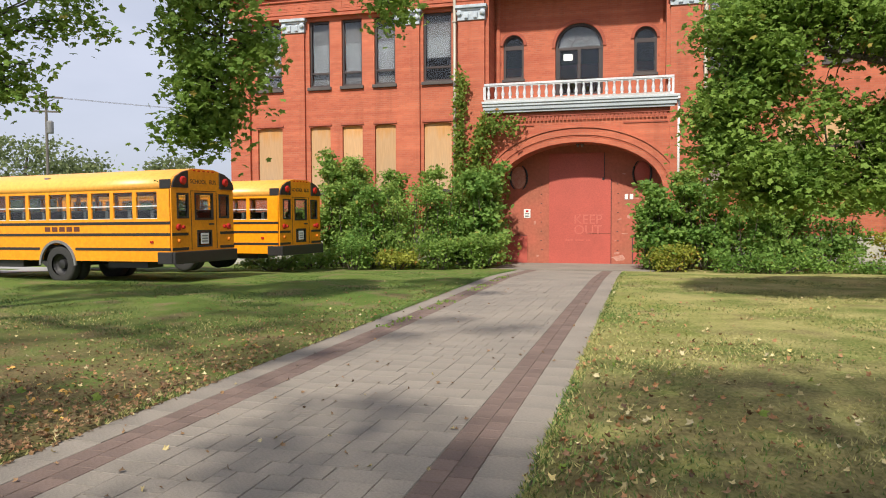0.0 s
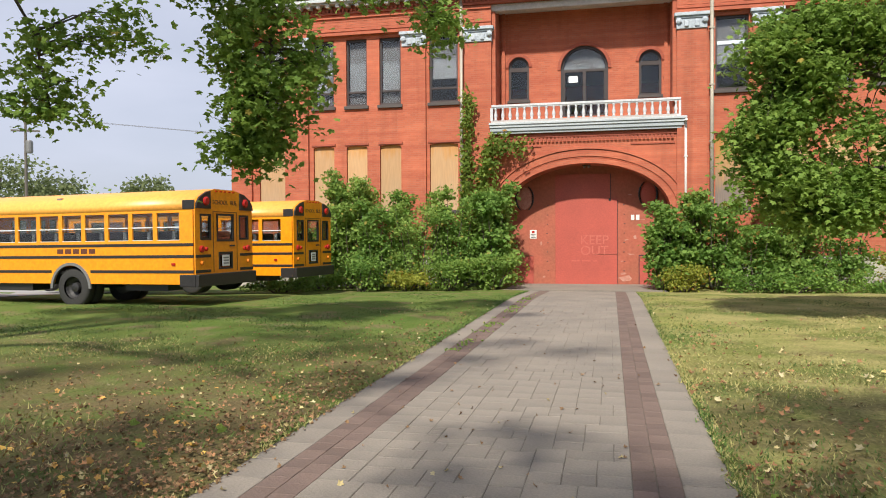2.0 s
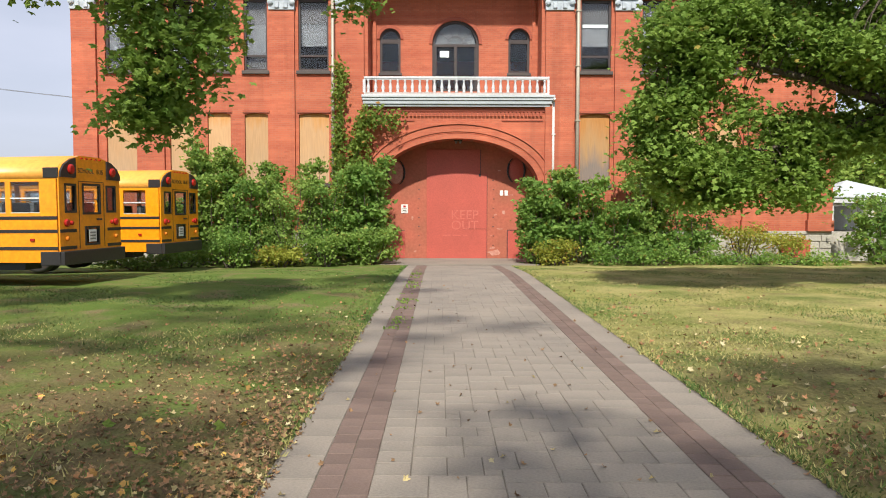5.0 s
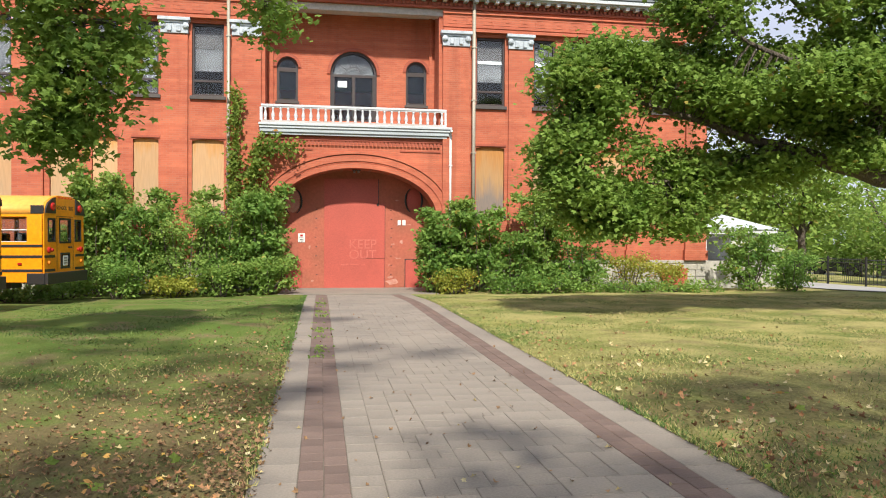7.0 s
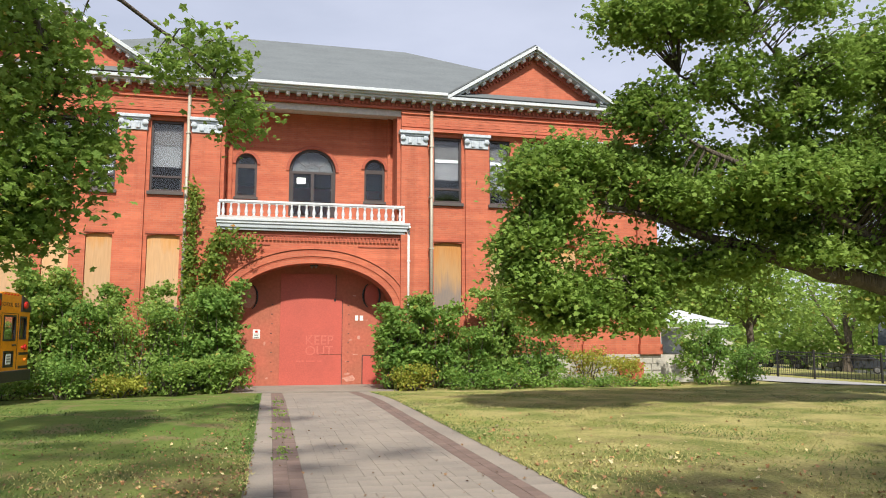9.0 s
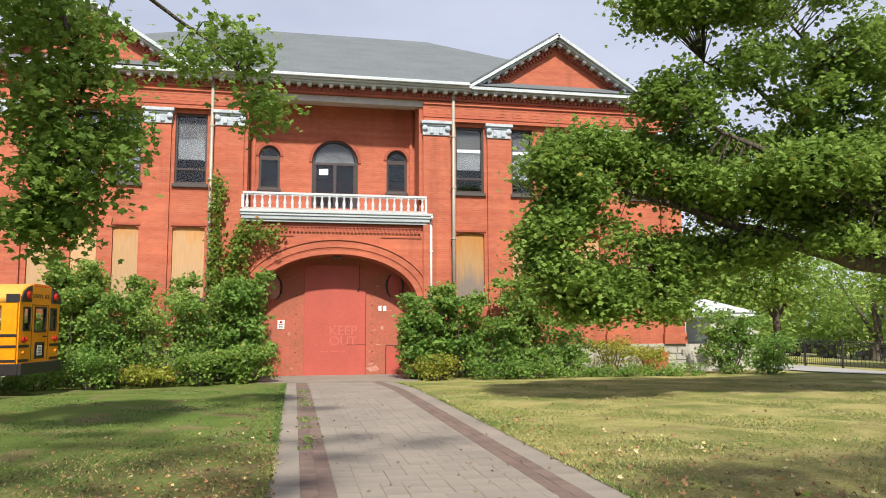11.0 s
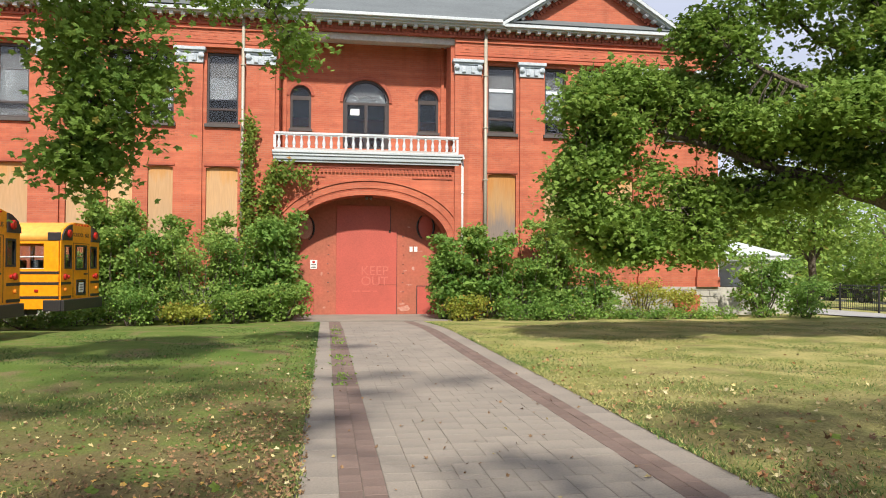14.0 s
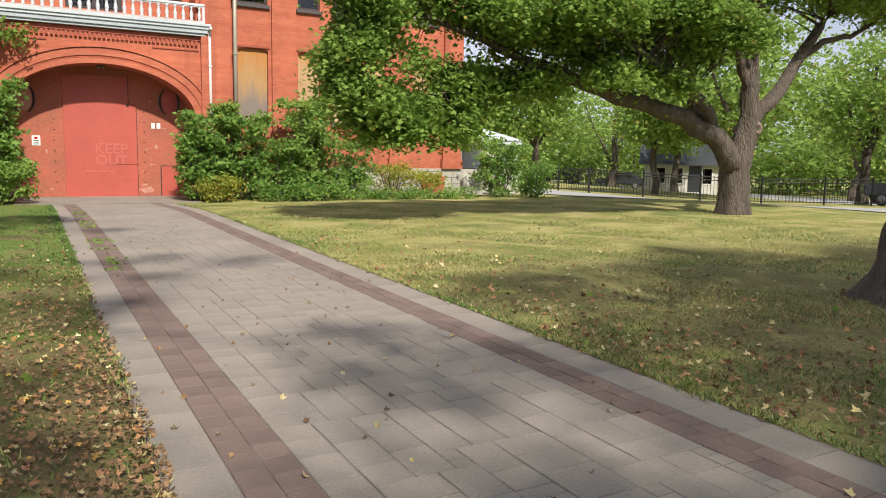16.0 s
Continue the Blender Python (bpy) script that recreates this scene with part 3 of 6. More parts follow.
# entrance wall and red doors inside the arch
entry = boxes((AX - AW - 0.1, AX + AW + 0.1, 1.1, 1.3, -0.3, 4.75))
part("entrance_wall", entry, DOOR_WALL, school, "red-painted brick wall with patched plaster")
doors = thing("door_1", "tall flat red-painted door with faded chalk writing", "door", kind="structure")
part("door_leaf", boxes((-1.06, 1.02, 1.05, 1.1, 3.10, 4.06), (-1.06, 1.28, 1.05, 1.1, -0.178, 3.098), bevel=0.006), DOOR_RED, doors)
part("door_edge", boxes((1.022, 1.045, 1.06, 1.1, 3.12, 4.06), (1.282, 1.30, 1.07, 1.1, -0.178, 3.06)), FRAME_DARK, doors)
part("latch_seam", boxes((0.42, 1.28, 1.044, 1.049, 0.975, 0.99)), LETTER, doors)
part("lock_block", boxes((0.96, 1.04, 1.03, 1.05, 3.02, 3.12), bevel=0.008), BLACK, doors)
part("kick_panel", boxes((2.10, 2.95, 1.06, 1.1, -0.178, 0.92), bevel=0.006), DOOR_RED, doors)
part("kick_panel", boxes((-2.72, -1.91, 1.06, 1.1, -0.178, 0.90), bevel=0.006), DOOR_RED, doors)
part("panel_edge", boxes((2.07, 2.098, 1.06, 1.1, -0.178, 0.95), (2.07, 2.95, 1.055, 1.1, 0.925, 0.95)), FRAME_DARK, doors)
part("panel_edge", boxes((-2.72, -1.91, 1.055, 1.1, 0.905, 0.925)), FRAME_DARK, doors)
rng = np.random.default_rng(11)
for i in range(16):
    side = -1 if i % 2 else 1
    x = 1.53 if side > 0 else -1.36
    z = 0.35 + 0.36 * (i // 2)
    x += rng.normal(0, 0.015)
    part("bolt_head", boxes((x - 0.03, x + 0.03, 1.085, 1.1, z - 0.013, z + 0.013), bevel=0.008), FRAME_DARK, doors)
for x, z, w, h in ((1.62, 0.06, 0.34, 0.13), (1.50, 0.24, 0.16, 0.06), (1.78, 0.98, 0.15, 0.03), (1.62, 1.52, 0.10, 0.05), (-1.50, 0.10, 0.08, 0.05), (-1.62, 1.4, 0.05, 0.09), (1.45, 0.7, 0.05, 0.05), (1.95, 1.62, 0.07, 0.1), (2.2, 2.3, 0.12, 0.03), (1.75, 3.25, 0.08, 0.03)):
    bm = bmesh.new()
    ang = sorted(rng.uniform(0, 2 * math.pi, 11))
    prism(bm, [(x + w * math.cos(t) * rng.uniform(0.6, 1.1), z + h * math.sin(t) * rng.uniform(0.6, 1.1)) for t in ang], 1.094, 1.1)
    part("peeled_patch", bm, PEELED, doors, "patch of peeled pale paint")
for sx in (-2.25, 2.42):
    ring = thing("wall_ornament", "oval red ornament with curved iron straps on the entrance wall", "ornament", "entrance ornaments", at=(sx, 1.08, 3.26 if sx > 0 else 3.16))
    for e in (-1, 1):
        arc = [(e * 0.33 * math.cos(t), -0.01, 0.50 * math.sin(t)) for t in np.linspace(-1.15, 1.15, 16)]
        part("strap", tube(bmesh.new(), arc, [0.016 + 0.026 * math.sin(math.pi * k / 15) for k in range(16)], 6), BLACK, ring)
    bm = bmesh.new()
    lathe(bm, [(0.29, 0), (0.27, 0.03), (0.12, 0.05)], 20)
    bmesh.ops.transform(bm, matrix=pose(0, 0.02, 0, 90, 0, 0) @ Matrix.Diagonal((1, 1.5, 1, 1)), verts=bm.verts)
    part("disc", bm, DOOR_RED if sx > 0 else PEELED, ring)

notice = thing("notice_sign", "small white notice with dark print on the entrance wall", "sign", at=(-1.92, 1.083, 1.76))
part("board", boxes((-0.13, 0.13, 0.0, 0.015, -0.17, 0.17), bevel=0.004), WHITE, notice)
for z, w in ((-0.12, 0.09), (-0.06, 0.07), (0.0, 0.09)):
    part("print_bar", boxes((-w, w, -0.003, -0.001, z - 0.012, z + 0.012)), BLACK, notice)
part("print_mark", boxes((-0.05, 0.05, -0.003, -0.001, 0.05, 0.13)), RED_LENS, notice)

number = thing("number_plate", "two white number marks on the entrance wall", "house number", at=(1.95, 1.086, 2.38))
part("mark", boxes((-0.16, -0.04, 0.0, 0.012, -0.1, 0.1), bevel=0.004), WHITE, number)
part("mark", boxes((0.02, 0.15, 0.0, 0.012, -0.1, 0.1), bevel=0.004), WHITE, number)


def words(name, text, size, m, material, parent, label="", depth=0.002):
    cu = bpy.data.curves.new(name, "FONT")
    cu.body, cu.size, cu.extrude, cu.align_x = text, size, depth, "CENTER"
    tmp = new(name, cu)
    me = bpy.data.meshes.new_from_object(tmp.evaluated_get(bpy.context.evaluated_depsgraph_get()))
    bpy.data.objects.remove(tmp)
    bpy.data.curves.remove(cu)
    me.materials.clear()
    me.materials.append(material)
    ob = new(name, me)
    ob.parent, ob.matrix_basis = parent, m
    return tagged(ob, label) if label else ob


words("chalk_writing", "KEEP", 0.50, pose(0.42, 1.046, 1.36, 90), CHALK, doors, "faded chalk writing")
words("chalk_writing", "OUT", 0.50, pose(0.42, 1.046, 0.96, 90), CHALK, doors, "faded chalk writing")
for x0, x1 in ((-0.42, -0.12), (-0.05, 0.28), (0.36, 0.52)):
    part("chalk_bar", boxes((x0, x1, 1.046, 1.049, 0.70, 0.76)), CHALK, doors, "faded chalk scrawl")
part("chalk_bar", boxes((0.0, 0.98, 1.046, 1.049, 1.70, 1.715)), CHALK, doors, "faded chalk line")

# stone base and its ledge
for x0, x1 in ((-14.16, AX - AW - 0.02), (AX + AW + 0.02, 14.16)):
    ob = part("foundation", boxes((x0, x1, -0.06, 0.0, -0.3, 0.82)), STONE, school, "pale limestone base")
    part("foundation_ledge", boxes((x0, x1, -0.10, 0.0, 0.824, 0.95), bevel=0.015), STONE, school)
rng = np.random.default_rng(5)
for row in range(4):
    x = 10.2 + (row % 2) * 0.2
    while x < 14.0:
        w = rng.uniform(0.35, 0.7)
        part("stone", boxes((x, min(x + w - 0.02, 14.15), -0.06 - rng.uniform(0.02, 0.06), -0.062, -0.2 + row * 0.255, 0.035 + row * 0.255), bevel=0.02), STONE, school)
        x += w
part("basement_board", boxes((12.25, 13.35, -0.14, -0.08, -0.2, 0.62), bevel=0.01), DOOR_RED, school, "red-painted board")

# pilasters, capitals, bands
for s in (-1, 1):
    for a, b, proud in ((3.36, 4.37, 0.16), (5.93, 6.85, 0.12), (10.78, 11.70, 0.12), (13.25, 14.14, 0.14)):
        x0, x1 = sorted((s * a, s * b))
        part("pilaster", boxes((x0, x1, -proud, 0.0, 0.95, 9.05), (x0 - 0.05, x1 + 0.05, -proud - 0.05, 0.0, 0.95, 1.35)), BRICK, school)
        c = thing("capital", "weathered pale blue-grey scrolled capital", "capital", "pilaster capitals")
        c.parent = school
        del c["category"], c["group"]
        cx = (x0 + x1) / 2
        hw = (x1 - x0) / 2
        bm = boxes((cx - hw - 0.02, cx + hw + 0.02, -proud - 0.05, 0.0, 9.06, 9.42), (cx - hw - 0.10, cx + hw + 0.10, -proud - 0.15, 0.0, 9.50, 9.62), (cx - hw - 0.05, cx + hw + 0.05, -proud - 0.09, 0.0, 9.424, 9.496), bevel=0.018)
        part("block", bm, CAP_PAINT, c)
        for e in (-1, 1):
            bm = bmesh.new()
            lathe(bm, [(0.03, 0), (0.11, 0.02), (0.11, 0.05), (0.07, 0.06), (0.08, 0.085), (0.03, 0.10)], 14)
            bmesh.ops.transform(bm, matrix=pose(cx + e * (hw - 0.06), -proud - 0.045, 9.33, 90), verts=bm.verts)
            part("scroll", bm, CAP_PAINT, c)
            part("leaf_drop", boxes((cx + e * hw * 0.35 - 0.08, cx + e * hw * 0.35 + 0.08, -proud - 0.10, -proud - 0.052, 9.12, 9.36), bevel=0.03), CAP_PAINT, c)
    # lines in the brick over the windows
    x0, x1 = sorted((s * 3.36, s * 14.14))
    part("frieze", boxes((x0, x1, -0.14, 0.0, 9.64, 10.45)), BRICK, school)
    for proud, za, zb in ((0.19, 9.64, 9.72), (0.17, 9.80, 9.84), (0.20, 10.30, 10.36)):
        part("string_course", boxes((x0, x1, -proud, -0.14, za, zb)), BRICK, school)
    x = x0 + 0.2
    while x < x1 - 0.75:      # low key fret in the frieze
        part("fret_brick", boxes((x, x + 0.62, -0.151, -0.14, 10.18, 10.22), (x, x + 0.05, -0.151, -0.14, 9.92, 10.18), (x + 0.05, x + 0.40, -0.151, -0.14, 9.92, 9.96), (x + 0.35, x + 0.40, -0.151, -0.14, 9.96, 10.08), (x + 0.18, x + 0.35, -0.151, -0.14, 10.04, 10.08)), BRICK, school)
        x += 0.68

# windows
for a, b in spans:
    m = (a + b) / 2
    # lower: plywood in a brick opening with a flat segmental head
    brd = part("window_board", boxes((a + 0.01, b - 0.01, 0.10, 0.13, LOW[0] + 0.02, LOW[1] - 0.005)), PLYWOOD_GREY if abs(a - 4.68) < 0.1 else PLYWOOD, school, "weathered plywood board")
    head = bmesh.new()
    for e in (-1, 1):
        prism(head, [(m + e * (b - a) / 2, LOW[1] - 0.05)] + [(m + e * (b - a) / 2 * u, LOW[1] - 0.05 * u * u) for u in (0.85, 0.65, 0.4, 0.0)] + [(m + e * (b - a) / 2, LOW[1] - 0.001)], 0.002, 0.098)
    part("window_head", head, BRICK, school)
    part("label_brick", boxes((a - 0.06, b + 0.06, -0.035, 0.0, LOW[1] + 0.02, LOW[1] + 0.10)), BRICK_TRIM, school)
    part("window_sill", boxes((a - 0.07, b + 0.07, -0.09, 0.13, LOW[0] - 0.14, LOW[0] - 0.004), bevel=0.012), SILL_DARK, school)
    # upper: dark sash window
    w = thing("window", "dark-framed sash window with dusty blind", "window", "upper windows")
    w.parent = school
    del w["category"], w["group"]
    z0, z1 = HIGH
    part("window_frame", boxes((a, a + 0.07, 0.10, 0.2, z0, z1), (b - 0.07, b, 0.10, 0.2, z0, z1), (a + 0.07, b - 0.07, 0.10, 0.2, z1 - 0.09, z1), (a + 0.07, b - 0.07, 0.10, 0.2, z0, z0 + 0.09), (a + 0.07, b - 0.07, 0.105, 0.2, z0 + 0.52, z0 + 0.60), bevel=0.006), FRAME_DARK, w)
    part("window_pane", boxes((a + 0.07, b - 0.07, 0.15, 0.158, z0 + 0.60, z1 - 0.09)), GLASS, w).visible_shadow = False
    part("window_pane", boxes((a + 0.07, b - 0.07, 0.15, 0.158, z0 + 0.09, z0 + 0.52)), GLASS, w).visible_shadow = False
    zb = z1 - 0.88
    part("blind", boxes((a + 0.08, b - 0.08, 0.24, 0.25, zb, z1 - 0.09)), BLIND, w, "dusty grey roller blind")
    # added sheet whose colour stands in for the pane's reflection
    part("backing_sheet", boxes((a + 0.08, b - 0.08, 0.26, 0.27, z0 + (0.95 if abs(m) < 6 else 0.56), zb - 0.004)), PANE_REFLECTION, w, "grey sheet added to imitate reflection in the pane")
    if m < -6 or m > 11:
        part("backing_sheet", boxes((a + 0.08, b - 0.08, 0.26, 0.27, z0 + 0.1, z0 + 0.54)), BLIND, w)
    if m > 0:
        part("blind_bar", boxes((a + 0.08, b - 0.08, 0.225, 0.238, zb - 0.10, zb + 0.02)), CORNICE_PAINT, w)
    part("window_sill", boxes((a - 0.07, b + 0.07, -0.09, 0.10, z0 - 0.13, z0 - 0.004), bevel=0.012), SILL_DARK, w)

# balcony niche
NY, NZ = 1.15, 6.06
part("balcony_floor", boxes((-3.34, 3.34, -0.2, 1.4, 5.96, 6.05)), SOFFIT, school)


def round_head_wall(x0, x1, z0, z1, y0, y1, openings):
    """A wall with round-headed openings (cx, half width, bottom, spring)."""
    bm = bmesh.new()
    x = x0
    for cx, hw, b, sp in openings:
        box(bm, x, cx - hw, y0, y1, z0, z1)
        box(bm, cx - hw, cx + hw, y0, y1, z0, b)
        arc = ellipse_arc(cx, sp, hw, hw, 20)
        for (xa, za), (xb, zb) in zip(arc, arc[1:]):
            for pts in (((xa, y0, za), (xb, y0, zb), (xb, y0, z1), (xa, y0, z1)), ((xa, y0, za), (xa, y1, za), (xb, y1, zb), (xb, y0, zb))):
                bm.faces.new([bm.verts.new(p) for p in pts])
        x = cx + hw
    box(bm, x, x1, y0, y1, z0, z1)
    bmesh.ops.remove_doubles(bm, verts=bm.verts, dist=1e-4)
    return bm


NICHE = [(-2.47, 0.40, 7.0, 8.30), (0.05, 0.90, 6.3, 8.12), (2.50, 0.41, 7.0, 8.30)]
part("niche_wall", round_head_wall(-3.4, 3.4, NZ, 10.46, NY, NY + 0.3, NICHE), BRICK, school)
part("niche_cheek", boxes((-3.36, -3.22, 0.0, NY, NZ, 10.4), (-3.12, -3.0, NY - 0.1, NY, NZ, 10.4)), BRICK, school)
part("niche_cheek", boxes((3.22, 3.36, 0.0, NY, NZ, 10.4), (3.0, 3.12, NY - 0.1, NY, NZ, 10.4)), BRICK, school)
part("niche_string", boxes((-3.0, -2.95, NY - 0.04, NY, 7.6, 7.68), (2.95, 3.0, NY - 0.04, NY, 7.6, 7.68)), BRICK_TRIM, school)
for cx, hw, b, sp in NICHE:
    part("arch_moulding", ring_band(bmesh.new(), cx, sp, hw, hw, hw + 0.12, hw + 0.12, NY - 0.05, NY, 24), BRICK_TRIM, school)
    w = thing("window", "round-headed dark window in the balcony niche", "window", "niche windows")
    w.parent = school
    del w["category"], w["group"]
    bm = ring_band(bmesh.new(), cx, sp, hw - 0.09, hw - 0.09, hw, hw, NY + 0.08, NY + 0.2, 24)
    box(bm, cx - hw, cx - hw + 0.09, NY + 0.08, NY + 0.2, b, sp)
    box(bm, cx + hw - 0.09, cx + hw, NY + 0.08, NY + 0.2, b, sp)
    box(bm, cx - hw + 0.09, cx + hw - 0.09, NY + 0.08, NY + 0.2, sp - 0.10 if hw > 0.6 else sp - 0.16, sp)
    box(bm, cx - hw + 0.09, cx + hw - 0.09, NY + 0.08, NY + 0.2, b, b + 0.09)
    if hw > 0.6:
        box(bm, cx - 0.06, cx + 0.06, NY + 0.07, NY + 0.2, b + 0.09, sp - 0.10)
        box(bm, cx - hw + 0.09, cx - hw + 0.17, NY + 0.1, NY + 0.19, b + 0.09, sp - 0.10)
        box(bm, cx + hw - 0.17, cx + hw - 0.09, NY + 0.1, NY + 0.19, b + 0.09, sp - 0.10)
        for k in range(1, 5):        # fan bars
            a = math.pi * k / 5
            tube(bm, [(cx + 0.3 * math.cos(a), NY + 0.13, sp + 0.3 * math.sin(a)), (cx + (hw - 0.05) * math.cos(a), NY + 0.13, sp + (hw - 0.05) * math.sin(a))], 0.014, 6)
        ring_band(bm, cx, sp, 0.29, 0.29, 0.32, 0.32, NY + 0.115, NY + 0.145, 16)
    part("window_frame", bm, FRAME_DARK, w)
    pane = bmesh.new()
    prism(pane, [(cx - hw + 0.05, b + 0.05)] + ellipse_arc(cx, sp, hw - 0.05, hw - 0.05, 20) + [(cx + hw - 0.05, b + 0.05)], NY + 0.15, NY + 0.157)
    part("window_pane", pane, GLASS, w).visible_shadow = False
    if hw > 0.6:
        # added half-round sheet; its pale colour imitates sky reflected in the fanlight
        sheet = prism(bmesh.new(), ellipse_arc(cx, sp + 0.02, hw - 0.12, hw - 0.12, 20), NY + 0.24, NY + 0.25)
        part("fanlight_reflection", sheet, PANE_REFLECTION, w, "pale sheet added behind the fanlight to imitate reflected sky")
        part("notice", boxes((cx - 0.60, cx - 0.26, NY + 0.165, NY + 0.17, 7.64, 7.88)), WHITE, w, "white paper notice")
    else:
        part("window_sill", boxes((cx - hw - 0.05, cx + hw + 0.05, NY - 0.08, NY, b - 0.1, b - 0.004), bevel=0.01), SILL_DARK, w)
part("niche_soffit", boxes((-3.36, 3.36, 0.32, NY, 10.40, 10.455)), SOFFIT, school)
part("niche_beam", boxes((-3.36, 3.52, -0.05, 0.30, 10.20, 10.455), bevel=0.01), SOFFIT, school)

# balcony railing
rail = thing("balcony_railing", "white-painted wooden balustrade with turned balusters", "railing", at=(0, -0.12, 0))
part("top_rail", boxes((-3.36, 3.50, -0.07, 0.07, 6.56, 6.64), (-3.36, 3.50, -0.05, 0.05, 6.52, 6.56), bevel=0.008), WHITE_PAINT, rail)
part("bottom_rail", boxes((-3.36, 3.50, -0.06, 0.06, 5.98, 6.05), bevel=0.008), WHITE_PAINT, rail)
bm = lathe(bmesh.new(), [(0.055, 0), (0.055, 0.05), (0.035, 0.06), (0.062, 0.13), (0.066, 0.2), (0.04, 0.32), (0.033, 0.4), (0.05, 0.43), (0.05, 0.47)], 10, (0, 0, 6.05))
first = part("baluster", bm, WHITE_PAINT, rail, smooth=True)
first.location.x = -3.2
for i in range(1, 25):
    share("baluster", first.data, rail, (-3.2 + i * 0.272, 0, 0))
part("end_post", boxes((-3.40, -3.30, -0.06, 0.06, 6.05, 6.53)), WHITE_PAINT, rail)
part("end_post", boxes((3.42, 3.50, -0.06, 0.06, 6.05, 6.53)), WHITE_PAINT, rail)
part("balcony_cornice", boxes((-3.44, 3.70, -0.30, -0.003, 5.87, 5.96), (-3.42, 3.64, -0.26, -0.003, 5.77, 5.868), bevel=0.012), CORNICE_PAINT, school, "grey-white painted balcony cornice")
part("bed_moulding", boxes((-3.40, 3.60, -0.22, -0.003, 5.63, 5.766), (-3.38, 3.52, -0.17, -0.003, 5.54, 5.626), bevel=0.012), SLATE_PAINT, school, "slate-blue painted bed moulding")

# main cornice with brackets, dentils, gables
bm = boxes((-5.2, 5.2, -0.62, 0.0, 10.88, 11.02), (-5.2, 5.2, -0.5, 0.0, 10.80, 10.88), bevel=0.01)
part("cornice", bm, CORNICE_PAINT, school, "grey-white painted eaves cornice")
for s in (-1, 1):
    x0, x1 = sorted((s * 5.2, s * 14.5))
    part("cornice", boxes((x0, x1, -0.58, 0.0, 10.86, 10.98), (x0, x1, -0.46, 0.0, 10.80, 10.86), bevel=0.01), CORNICE_PAINT, school)
part("dentil_band", boxes((-14.14, 14.14, -0.22, 0.0, 10.46, 10.54)), BRICK_TRIM, school)
blk = part("dentil", boxes((-0.045, 0.045, -0.24, -0.1, 10.545, 10.66)), BRICK_TRIM, school)
blk.location.x = -14.0
for i in range(1, 171):
    share("dentil", blk.data, school, (-14.0 + i * 0.165, 0, 0))
part("dentil_ground", boxes((-14.14, 14.14, -0.15, 0.0, 10.54, 10.80)), BRICK_TRIM, school)
mod = part("bracket", boxes((-0.075, 0.075, -0.44, -0.15, 10.69, 10.80), bevel=0.012), WHITE_PAINT, school)
mod.location.x = -14.2
for i in range(1, 72):
    share("bracket", mod.data, school, (-14.2 + i * 0.4, 0, 0))
for s in (-1, 1):
    cx = s * PX
    hw = 3.72
    bm = bmesh.new()
    prism(bm, [(cx - hw + 0.2, 10.98), (cx + hw - 0.2, 10.98), (cx, APEX - 0.22)], -0.05, 0.1)
    part("gable_wall", bm, BRICK, school)
    for e in (-1, 1):
        slope = math.atan2(APEX - 10.99, hw)
        L = math.hypot(APEX - 10.99, hw)
        m = pose(cx, 0, APEX, 0, 0, 0) @ Matrix.Diagonal((e, 1, 1, 1)) @ pose(0, 0, 0, 0, math.degrees(slope), 0)
        for nm, args, mat in (("raking_cornice", ((0, L + 0.1, -0.60, 0.1, -0.10, 0.02), (0, L, -0.48, 0.1, -0.18, -0.104)), CORNICE_PAINT), ("raking_band", ((0.3, L - 0.35, -0.14, 0.0, -0.36, -0.18),), BRICK_TRIM)):
            bm = boxes(*args)
            bmesh.ops.transform(bm, matrix=m, verts=bm.verts)
            bmesh.ops.recalc_face_normals(bm, faces=bm.faces)
            part(nm, bm, mat, school)
        for i in range(10):
            bm = boxes((0.25 + i * 0.4, 0.40 + i * 0.4, -0.42, -0.14, -0.28, -0.184))
            bmesh.ops.transform(bm, matrix=m, verts=bm.verts)
            bmesh.ops.recalc_face_normals(bm, faces=bm.faces)
            part("bracket", bm, WHITE_PAINT, school)
        for i in range(24):
            bm = boxes((0.42 + i * 0.15, 0.50 + i * 0.15, -0.2, -0.14, -0.44, -0.32))
            bmesh.ops.transform(bm, matrix=m, verts=bm.verts)
            bmesh.ops.recalc_face_normals(bm, faces=bm.faces)
            part("dentil", bm, BRICK_TRIM, school)


def roof_plane(bm, pts):
    bm.faces.new([bm.verts.new(p) for p in pts])


RIDGE_Y, RIDGE_Z, RX = 6.3, 15.35, 4.6
bm = bmesh.new()
roof_plane(bm, [(-14.6, -0.6, 11.03), (14.6, -0.6, 11.03), (RX, RIDGE_Y, RIDGE_Z), (-RX, RIDGE_Y, RIDGE_Z)])
roof_plane(bm, [(14.6, 17.4, 11.03), (-14.6, 17.4, 11.03), (-RX, RIDGE_Y + 4, RIDGE_Z), (RX, RIDGE_Y + 4, RIDGE_Z)])
roof_plane(bm, [(-RX, RIDGE_Y, RIDGE_Z), (RX, RIDGE_Y, RIDGE_Z), (RX, RIDGE_Y + 4, RIDGE_Z), (-RX, RIDGE_Y + 4, RIDGE_Z)])
for s in (-1, 1):
    roof_plane(bm, [(s * 14.6, -0.6, 11.03), (s * 14.6, 17.4, 11.03), (s * RX, RIDGE_Y + 4, RIDGE_Z), (s * RX, RIDGE_Y, RIDGE_Z)])
    for e in (-1, 1):
        roof_plane(bm, [(s * PX, -0.58, APEX + 0.03), (s * PX + e * 3.8, -0.58, 11.0), (s * PX + e * 3.8, 0.2, 11.1), (s * PX, 4.5, APEX + 0.03)])
bmesh.ops.remove_doubles(bm, verts=bm.verts, dist=1e-4)
